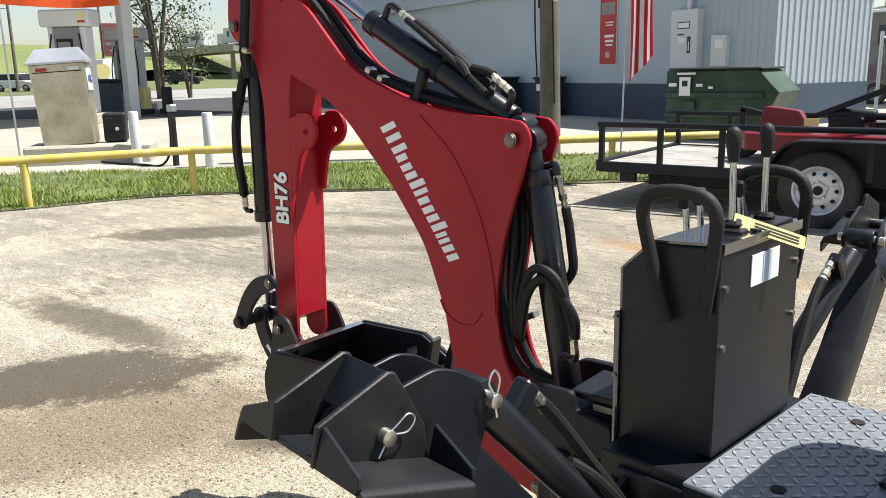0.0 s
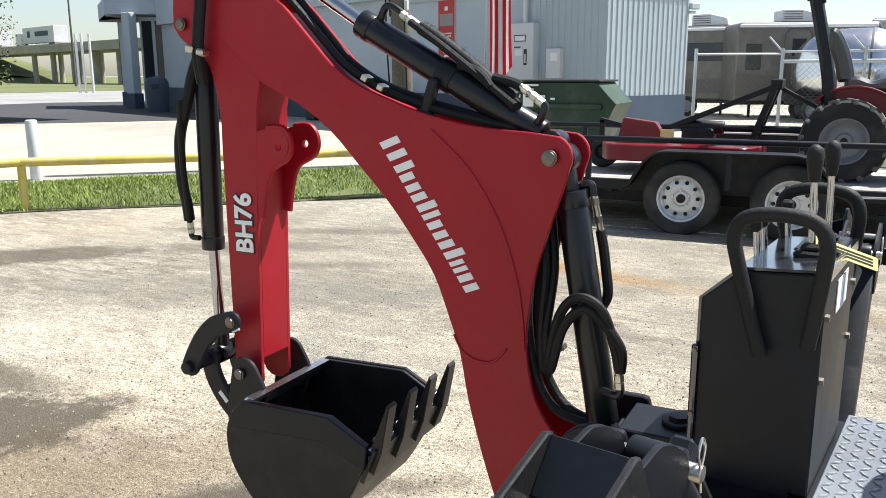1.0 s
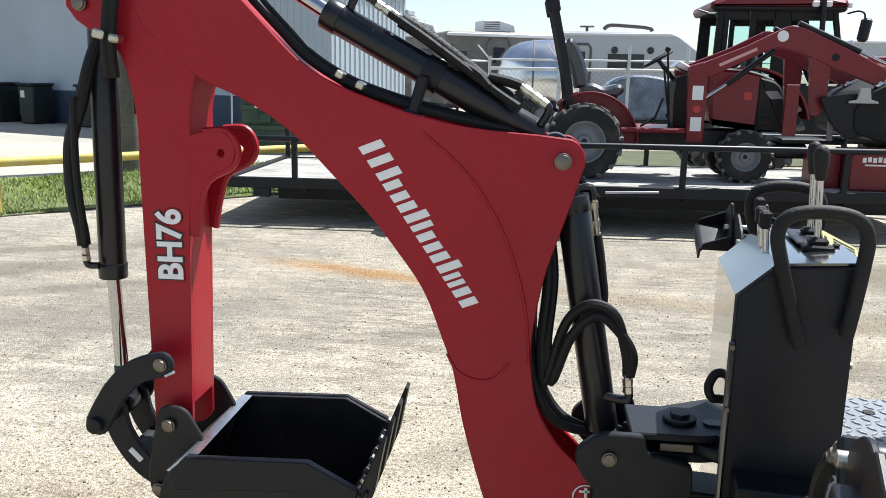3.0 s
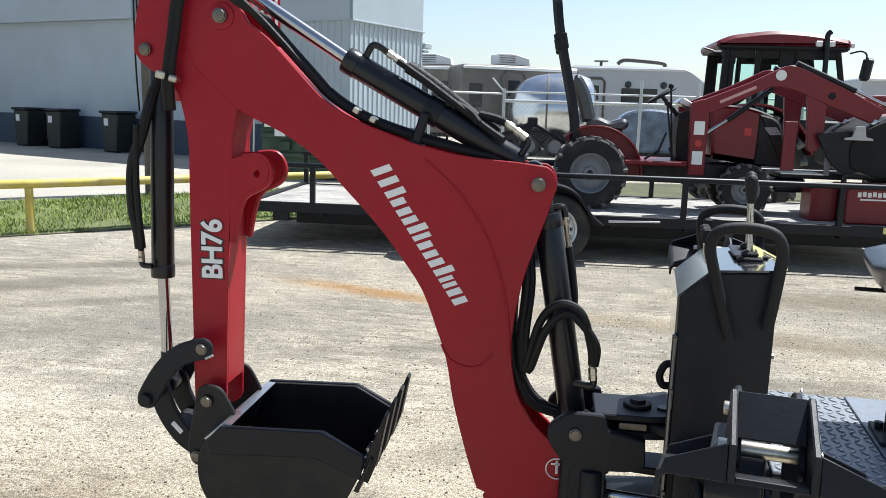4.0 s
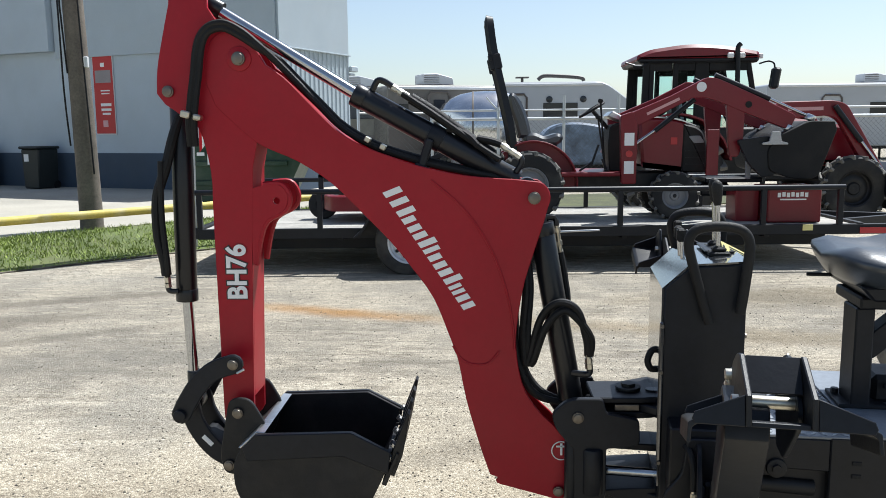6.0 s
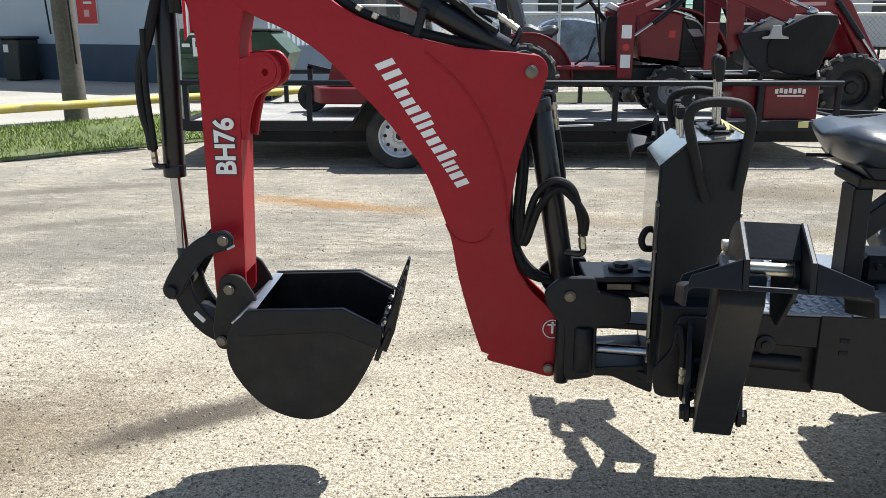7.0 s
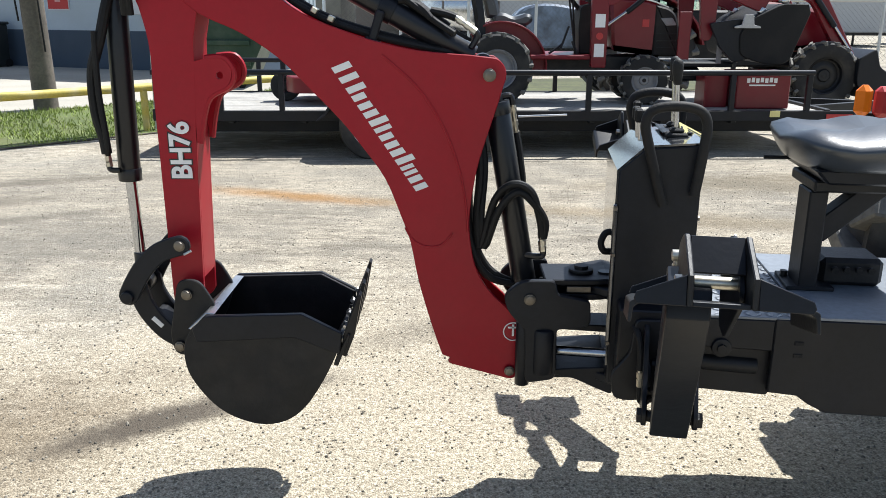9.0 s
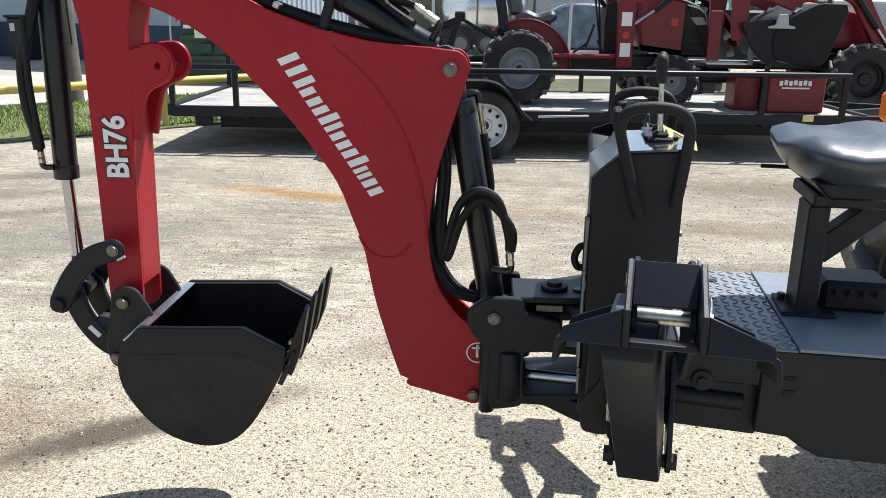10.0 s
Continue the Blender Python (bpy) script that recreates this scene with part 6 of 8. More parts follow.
    box(bm, (1.40, 8.65, 0.82), (0.60, 0.55, 0.05), 0.01)
    box(bm, (1.22, 8.65, 0.72), (0.30, 0.42, 0.14), 0.02)
    part("front_bumper", bm, BLACK, ob)


def mower():
    """A rotary cutter on the trailer's tail, hitched to the small tractor."""
    ob = thing("rotary_cutter", "red and black rotary cutter with tail wheel on the trailer", "mower", Matrix.Translation((-2.4, 8.6, 0.416)))
    bm = B()
    plate(bm, [Vector(p) for p in rounded([(-2.82, 8.05), (-1.55, 8.05), (-1.45, 8.3), (-1.45, 8.9), (-1.55, 9.15), (-2.82, 9.15), (-2.95, 8.9), (-2.95, 8.3)], 0.06, 3)], 0.54, 0.70, 0.01, "z")
    part("deck", bm, RED_FAR, ob, "red steel cutter deck")
    bm = B()
    plate(bm, rounded([(-2.80, 0.70), (-2.74, 0.94), (-2.42, 0.90), (-2.30, 0.70)], 0.02, 3), 8.30, 8.42, 0.006)
    part("deck_brace", bm, RED_FAR, ob)
    bm = B()
    beam(bm, (-2.45, 8.5, 0.79), (-1.36, 8.5, 1.25), 0.05, 0.05)
    part("top_link_arm", bm, BLACK, ob)
    bm = B()
    beam(bm, (-1.37, 8.5, 1.27), (-1.56, 8.5, 0.70), 0.07, 0.06)
    beam(bm, (-1.37, 8.78, 1.27), (-1.56, 8.78, 0.70), 0.07, 0.06)
    box(bm, (-1.37, 8.64, 1.26), (0.10, 0.34, 0.10), 0.01)
    part("mast", bm, BLACK, ob)
    bm = B()
    beam(bm, (-1.36, 8.64, 1.24), (-1.02, 8.64, 1.05), 0.035, 0.035)
    part("top_link", bm, BLACK, ob)
    bm = B()
    rod(bm, (-2.22, 8.55, 0.865), (-1.82, 8.55, 0.845), 0.065, seg=18, bevel=0.01)
    box(bm, (-2.05, 8.55, 0.77), (0.30, 0.22, 0.15), 0.02)
    part("gearbox", bm, BLACK_DUST, ob)
    bm = B()
    rod(bm, (-1.82, 8.55, 0.845), (-1.10, 8.6, 0.84), 0.035, seg=14)
    part("drive_shaft", bm, BLACK, ob)
    bm = B()
    box(bm, (-2.30, 8.28, 0.80), (0.13, 0.006, 0.07), 0.001)
    part("warning_sticker", bm, YELLOW, ob)
    bm = B()
    beam(bm, (-2.62, 8.55, 0.80), (-3.04, 8.55, 0.90), 0.05, 0.05)
    beam(bm, (-3.02, 8.55, 0.90), (-3.02, 8.55, 0.66), 0.05, 0.05)
    part("tail_arm", bm, BLACK, ob)
    wheel(ob, (-3.0, 8.55, 0.575), 0.16, 0.10, 0.075, BLACK_DUST, name="tail_wheel")


trailer()
small_tractor()
mower()


def cab_tractor():
    ob = thing("cab_tractor", "large red tractor with dark glazed cab and front loader", "tractor", Matrix.Translation((2.2, 12.6, 0)))
    ya, yb = 11.95, 13.25
    for y, o in ((ya - 0.15, -1), (yb + 0.15, 1)):
        wheel(ob, (1.55, y, 0.72), 0.72, 0.40, 0.42, GREY_RIM, lugs=18, out=o)
        wheel(ob, (4.15, y, 0.47), 0.47, 0.30, 0.26, BLACK_DUST, lugs=16, out=o)
        part("fender", fender_arc((1.55, 0.76), 0.82, 10, 165, y - 0.2, y + 0.2, 0.03), RED_FAR, ob)
    bm = B()
    rod(bm, (1.55, ya - 0.1, 0.72), (1.55, yb + 0.1, 0.72), 0.14)
    rod(bm, (4.15, ya - 0.1, 0.47), (4.15, yb + 0.1, 0.47), 0.09)
    box(bm, (2.9, 12.6, 0.75), (2.9, 0.6, 0.40), 0.03)
    part("chassis", bm, BLACK_DUST, ob)
    bm = B()
    plate(bm, smooth2([(2.75, 1.55), (3.4, 1.50), (4.1, 1.40), (4.45, 1.25)], 5) + rounded([(4.5, 0.9), (4.4, 0.75), (2.75, 0.85)], 0.03, 3), 12.22, 12.98, 0.05)
    part("hood", bm, RED_FAR, ob)
    bm = B()
    box(bm, (2.0, 12.6, 1.20), (1.66, 1.25, 0.34), 0.03)
    part("cab_floor", bm, BLACK, ob)
    for x, wide, lean in ((1.14, 0.09, 0.04), (1.235, 0.07, 0.02), (1.585, 0.07, 0.02), (1.98, 0.20, 0.0), (2.86, 0.07, -0.23)):
        for y in (ya + 0.03, yb - 0.03):
            bm = B()
            beam(bm, (x, y, 1.20), (x + lean, y, 2.38), 0.06, wide, 0.008, up=(1, 0, 0))
            part("cab_pillar", bm, RUBBER, ob)
    for xa, xb in ((1.27, 1.55), (1.62, 1.88), (2.08, 2.66)):
        for y in (ya + 0.03, yb - 0.03):
            bm = B()
            box(bm, ((xa + xb) / 2, y, 1.87), (xb - xa, 0.008, 0.98), 0)
            p = part("cab_window", bm, GLASS, ob, "pale blue-green cab window")
            p.visible_shadow = False
            bm = B()
            box(bm, ((xa + xb) / 2, y - 0.008, 2.275), (xb - xa, 0.03, 0.17), 0.01)
            part("window_header", bm, RUBBER, ob)
    bm = B()
    plate(bm, rounded([(1.02, 2.34), (1.03, 2.42), (1.22, 2.50), (1.78, 2.575), (2.3, 2.545), (2.78, 2.455), (2.80, 2.37), (2.7, 2.34)], [0.04, 0.05, 0.1, 0.2, 0.2, 0.05, 0.03, 0.03], 5), ya - 0.06, yb + 0.06, 0.05)
    roof = part("cab_roof", bm, RED_FAR, ob, "low domed red cab roof")
    bm = B()
    box(bm, (1.91, 12.6, 2.345), (1.74, 1.40, 0.085), 0.03)
    part("roof_edge", bm, BLACK, roof)
    for x, y in ((2.36, ya - 0.07), (2.52, ya - 0.07), (2.83, ya + 0.1), (2.83, yb - 0.1)):
        bm = B()
        box(bm, (x, y, 2.40), (0.09, 0.05, 0.075), 0.012)
        part("work_lamp", bm, DECAL, roof)
    bm = B()
    tube(bm, [(1.18, ya - 0.04, 2.30), (1.08, ya - 0.10, 2.26), (0.98, ya - 0.12, 2.27), (0.84, ya - 0.12, 2.31)], 0.012, 8, 5)
    box(bm, (1.02, ya - 0.12, 2.25), (0.14, 0.06, 0.06), 0.02)
    part("rear_lamp_arm", bm, BLACK, roof)
    bm = B()
    tube(bm, [(2.47, ya - 0.1, 1.5), (2.455, ya - 0.1, 2.3), (2.45, ya - 0.1, 2.50), (2.49, ya - 0.1, 2.56)], 0.035, 12, 5)
    part("exhaust_pipe", bm, BLACK, ob, "black upright exhaust stack")
    bm = B()
    tube(bm, [(2.78, ya - 0.05, 2.28), (2.86, ya - 0.20, 2.30), (2.92, ya - 0.25, 2.26), (2.93, ya - 0.25, 2.15)], 0.012, 8, 5)
    box(bm, (2.94, ya - 0.25, 2.06), (0.11, 0.16, 0.30), 0.03, Matrix.Rotation(radians(8), 4, "Y"))
    part("mirror", bm, BLACK, ob, "black door mirror on an arm")
    bm = B()
    box(bm, (1.75, 12.6, 1.62), (0.16, 0.5, 0.62), 0.06, Matrix.Rotation(radians(-8), 4, "Y"))
    box(bm, (1.98, 12.6, 1.38), (0.5, 0.5, 0.14), 0.05)
    part("cab_seat", bm, VINYL, ob)
    bm = B()
    tube(bm, [(2.42 + 0.12 * math.cos(a), 12.6 + 0.2 * math.sin(a), 1.76 + 0.12 * math.cos(a)) for a in (2 * math.pi * k / 16 for k in range(17))], 0.014, 8, 1, smooth=False)
    rod(bm, (2.6, 12.6, 1.4), (2.42, 12.6, 1.76), 0.03)
    part("cab_steering_wheel", bm, RUBBER, ob)
    for k, y in enumerate((11.90, 13.25)):
        bm = B()
        plate(bm, rounded([(2.95, 1.15), (2.92, 1.62), (3.08, 1.73), (3.86, 1.745), (4.04, 1.69), (4.62, 0.74), (4.52, 0.62), (4.40, 0.68), (3.92, 1.47), (3.78, 1.53), (3.20, 1.48), (3.12, 1.15)], [0.02, 0.05, 0.08, 0.15, 0.12, 0.05, 0.05, 0.05, 0.12, 0.1, 0.08, 0.02], 5), y - 0.06, y + 0.06, 0.01)
        arm = part("loader_arm", bm, RED_FAR, ob, "curved red loader arm")
        if k == 0:
            bm = B()
            box(bm, (3.45, y - 0.062, 1.625), (0.50, 0.004, 0.05), 0, Matrix.Rotation(radians(-1), 4, "Y"))
            part("logo_bar", bm, bpy.data.materials["faded_decal"], arm)
        bm = B()
        rod(bm, (3.85, y - 0.10, 1.66), (4.25, y - 0.10, 1.15), 0.04, seg=14)
        c = part("bucket_ram", bm, BLACK, ob)
        bm = B()
        rod(bm, (4.25, y - 0.10, 1.15), (4.58, y - 0.10, 0.72), 0.022, seg=12)
        part("chrome_rod", bm, CHROME, c)
    for z, x in ((1.25, 4.28), (0.95, 4.46)):
        bm = B()
        rod(bm, (x, 11.90, z), (x, 13.25, z), 0.035, seg=14)
        part("cross_tube", bm, RED_FAR, ob)
    bm = B()
    plate(bm, rounded([(4.55, 0.72), (4.78, 0.86), (4.86, 0.60), (5.35, 0.30), (5.30, 0.20), (4.80, 0.12), (4.55, 0.35)], [0.03, 0.05, 0.05, 0, 0, 0.1, 0.1], 4), 11.55, 13.65, 0.01)
    part("loader_bucket", bm, BLACK, ob, "black loader bucket")
    bm = B()
    plate(bm, rounded([(4.20, 0.28), (4.45, 0.62), (4.62, 0.66), (4.56, 0.05), (4.35, 0.05)], 0.05, 4), 11.9, 12.0, 0.004)
    part("hitch_frame", bm, BLACK, ob)


cab_tractor()


# ---- fence, pole, flags ----
PIPE = mat("weathered_yellow_paint", (0.495, 0.396, 0.0765), 0.6, var=0.2, big=2.0, bump=0.08, dust=0.55, dust_color=(0.55, 0.50, 0.36))
WOOD = mat("weathered_pole_wood", (0.13, 0.11, 0.09), 0.85, var=0.3, big=3.0, fine=30, bump=0.35, bump_scale=25)
GALV = mat("galvanised_steel", (0.4675, 0.4845, 0.493), 0.45, 0.9, var=0.12, bump=0.05)
BLOCKWALL = mat("white_painted_wall", (0.425, 0.490, 0.540), 0.7, var=0.08, big=0.5, bump=0.15, dust=0.12, dust_color=(0.38, 0.36, 0.32))
SHEET = mat("white_corrugated_sheet", (0.39, 0.4485, 0.4875), 0.5, var=0.07, big=0.6, bump=0.05, dust=0.08)
WINDOW = mat("dark_window_glass", (0.02, 0.022, 0.025), 0.12, var=0.05, bump=0)
DADO = mat("dark_blue_grey_dado", (0.045, 0.07, 0.105), 0.7, var=0.15, big=0.6, bump=0.1, dust=0.12, dust_color=(0.14, 0.14, 0.14))
GREEN = mat("dark_green_dumpster_paint", (0.014, 0.045, 0.024), 0.5, var=0.2, bump=0.08, dust=0.12)
BIN = mat("black_plastic_bin", (0.012, 0.016, 0.016), 0.5, var=0.15, bump=0.05)
FLAG_RED = mat("red_flag_cloth", (0.50, 0.03, 0.05), 0.85, var=0.08, bump=0.1)
FLAG_WHITE = mat("white_flag_cloth", (0.72, 0.72, 0.72), 0.85, var=0.05, bump=0.1)
FLAG_ORANGE = mat("orange_pennant_cloth", (0.80, 0.14, 0.03), 0.8, var=0.08, bump=0.1)

POSTS = [(-9.5, 2.45), (-8.93, 4.11), (-8.19, 5.64), (-6.28, 7.34), (-4.72, 9.05), (-3.0, 10.85), (-1.2, 12.9)]


def pipe_fence():
    ob = thing("pipe_fence", "low faded yellow steel pipe fence on the grass bank", "fence", Matrix.Translation((*POSTS[3], 0)))
    for x, y in POSTS:
        bm = B()
        rod(bm, (x, y, -0.1), (x, y, 0.47), 0.040, seg=16)
        part("post", bm, PIPE, ob)
    for a, b in zip(POSTS, POSTS[1:]):
        bm = B()
        d = (Vector(b) - Vector(a)).normalized() * 0.03
        rod(bm, (a[0] - d.x, a[1] - d.y, 0.505), (b[0] + d.x, b[1] + d.y, 0.505), 0.045, seg=16)
        part("rail", bm, PIPE, ob)


def flag(base, top, name, label, hang, stripes, lift=0.0):
    ob = thing(name, label, "flag", Matrix.Translation(base))
    bm = B()
    tube(bm, [base, top], 0.011, 10, 2, smooth=False, taper=0.008)
    part("flagpole", bm, GALV, ob)
    u, w, drop = hang
    n = len(stripes)
    for k, m in enumerate(stripes):
        bm = B()
        rows = []
        for j in range(15):
            t = j / 14
            row = []
            for e in (k / n, (k + 0.5) / n, (k + 1) / n):
                fold = 0.05 * math.sin(e * 9 + t * 2.2) + 0.02 * math.sin(t * 9 + e * 4)
                p = Vector(top) + Vector(u) * (w * e * (0.75 + 0.25 * t)) + Vector((0, 0, -1)) * drop * t * (1 - 0.12 * e - lift * (1 - e) ** 2) + Vector((-u[1], u[0], 0)) * fold
                row.append(bm.verts.new(p))
            rows.append(row)
        for a, b in zip(rows, rows[1:]):
            for i in range(2):
                bm.faces.new((a[i], a[i + 1], b[i + 1], b[i]))
        bmesh.ops.solidify(bm, geom=list(bm.faces), thickness=0.003)
        part("flag_stripe", bm, m, ob)


def utility_pole():
    ob = thing("utility_pole", "weathered brown wooden utility pole with cables and a small box", "pole", Matrix.Translation((-6.86, 11.12, 0)))
    bm = B()
    tube(bm, [(-6.86, 11.12, -0.2), (-6.88, 11.12, 1.5), (-6.93, 11.12, 4.0), (-7.0, 11.12, 8.5)], 0.165, 20, 4, taper=0.12)
    part("pole_shaft", bm, WOOD, ob)
    for a, z0, z1 in ((-0.16, 1.2, 8), (0.15, 0.8, 8), (-0.13, 2.2, 8)):
        bm = B()
        tube(bm, [(-6.87 + a, 11.0, z0), (-6.89 + a * 1.05, 10.98, z0 + 0.8), (-6.92 + a * 0.9, 10.98, 3.5), (-7.0 + a * 0.8, 11.0, z1)], 0.012, 8, 4)
        part("cable", bm, RUBBER, ob)
    bm = B()
    box(bm, (-6.73, 11.0, 2.35), (0.07, 0.06, 0.15), 0.01)
    part("junction_box", bm, WHITE, ob)


pipe_fence()
flag((-4.62, 9.06, 0.0), (-4.52, 9.02, 3.7), "striped_flag", "red and white striped flag hanging limp from a thin pole", ((0.95, 0.2, 0), 0.29, 2.56), [FLAG_RED if k % 2 == 0 else FLAG_WHITE for k in range(7)])
flag((-8.96, 4.10, 0.0), (-9.02, 4.10, 3.1), "orange_flag", "orange pennant on a thin pole at the fence", ((0.42, 0.91, 0), 1.15, 1.16), [FLAG_ORANGE] * 5, 0.12)
utility_pole()


# ---- white building with its yard things ----
CL, CC, CR = Vector((-28.6, 26.65)), Vector((-5.7, 17.85)), Vector((-4.55, 20.6))


def along(a, b):
    """A pose whose x runs along the wall from a to b and whose -y faces out of it."""
    d = (b - a).normalized()
    return Matrix.Translation((*a, 0)) @ Matrix.Rotation(math.atan2(d.y, d.x), 4, "Z"), (b - a).length


def building():
    wa, la = along(CL, CC)
    wb, lb = along(CC, CR)
    st = lambda ob, label: tagged(ob, label, "wall", kind="structure")
    X.append(wa)
    bm = B()
    box(bm, (la / 2 + 0.9, 0.15, 3.0), (la - 1.8, 0.3, 6.0), 0.0)
    st(part("wall_south", bm, BLOCKWALL, smooth=0), "white painted block wall with a dark blue dado")
    flat = la - 2.05
    bm = B()
    box(bm, (la / 2 + 0.9, -0.012, 0.44), (la - 1.77, 0.03, 0.88), 0.002)
    st(part("dado", bm, DADO, smooth=0), "dark blue-grey painted dado")
    bm = B()
    box(bm, ((la - 6.65) / 2 + 0.9, -0.10, 4.70), (la - 8.45, 0.22, 2.6), 0.01)
    st(part("parapet", bm, BLOCKWALL, smooth=0), "white upper parapet overhanging the wall")
    s = flat
    while s < la - 0.02:
        w = min(0.92, la - s)
        bm = B()
        pts = []
        x = 0.0
        while x < w - 0.001:
            pts += [(s + x, -0.004), (s + x + 0.115, -0.004), (s + x + 0.130, -0.026), (s + x + 0.150, -0.026), (s + x + 0.165, -0.004)]
            x += 0.184
        pts = [p for p in pts if p[0] <= s + w] + [(s + w, -0.004)]
        plate(bm, pts + [(s + w, 0.01), (s, 0.01)], 0.88, 3.22, 0.0, "z")
        st(part("cladding_sheet", bm, SHEET, smooth=0), "ribbed white metal wall sheet")
        s += 0.92
    bm = B()
    box(bm, (la - 3.3, -0.03, 4.62), (6.6, 0.06, 2.75), 0.005)
    st(part("upper_panel", bm, SHEET, smooth=0), "plain white metal panels above the ribbed wall")
    bm = B()
    box(bm, (la - 3.3, -0.035, 3.235), (6.62, 0.075, 0.03), 0.004)
    st(part("trim", bm, SHEET, smooth=0), "thin horizontal flashing")
    X.pop()
    X.append(wb)
    bm = B()
    box(bm, (lb / 2, 0.15, 3.0), (lb, 0.3, 6.0), 0.0)
    st(part("wall_east", bm, SHEET, smooth=0), "white metal-clad end wall")
    bm = B()
    box(bm, (lb / 2, -0.012, 0.44), (lb + 0.03, 0.03, 0.88), 0.002)
    st(part("dado", bm, DADO, smooth=0), "dark blue-grey painted dado")
    s = 0.0
    while s < lb - 0.02:
        w = min(0.92, lb - s)
        bm = B()
        pts = []
        x = 0.0
        while x < w - 0.001:
            pts += [(s + x, -0.004), (s + x + 0.115, -0.004), (s + x + 0.130, -0.026), (s + x + 0.150, -0.026), (s + x + 0.165, -0.004)]
            x += 0.184
        pts = [p for p in pts if p[0] <= s + w] + [(s + w, -0.004)]
        plate(bm, pts + [(s + w, 0.01), (s, 0.01)], 0.88, 3.22, 0.0, "z")
        st(part("cladding_sheet", bm, SHEET, smooth=0), "ribbed white metal wall sheet")
        s += 0.92
    bm = B()
    box(bm, (lb / 2 - 0.05, -0.03, 4.62), (lb - 0.1, 0.06, 2.75), 0.005)
    st(part("upper_panel", bm, SHEET, smooth=0), "plain white metal panels above the ribbed wall")
    bm = B()
    box(bm, (lb / 2, -0.035, 3.235), (lb, 0.075, 0.03), 0.004)
    st(part("trim", bm, SHEET, smooth=0), "thin horizontal flashing")
    bm = B()
    box(bm, (lb + 0.16, 0.0, 2.92), (0.34, 0.16, 0.14), 0.02)
    box(bm, (lb + 0.10, 0.0, 2.78), (0.24, 0.12, 0.06), 0.02)
    st(part("gutter_end", bm, SHEET), "end of the roof gutter")
    X.pop()
    # back and roof to close it
    q = [Vector((-26.85, 26.15)), CC, CR, Vector((-12, 40)), Vector((-33, 38))]
    for a, b, nm in ((q[2], q[3], "wall_north"), (q[4], q[0], "wall_west")):
        m, ln = along(a, b)
        X.append(m)
        bm = B()
        box(bm, (ln / 2, 0.15, 3.0), (ln, 0.3, 6.0), 0.0)
        st(part(nm, bm, BLOCKWALL, smooth=0), "white painted block wall")
        X.pop()
    bm = B()
    plate(bm, q, 5.85, 5.98, 0, "z")
    tagged(part("roof", bm, SHEET, smooth=0), "flat white roof", "roof", kind="structure")
    return wa, la


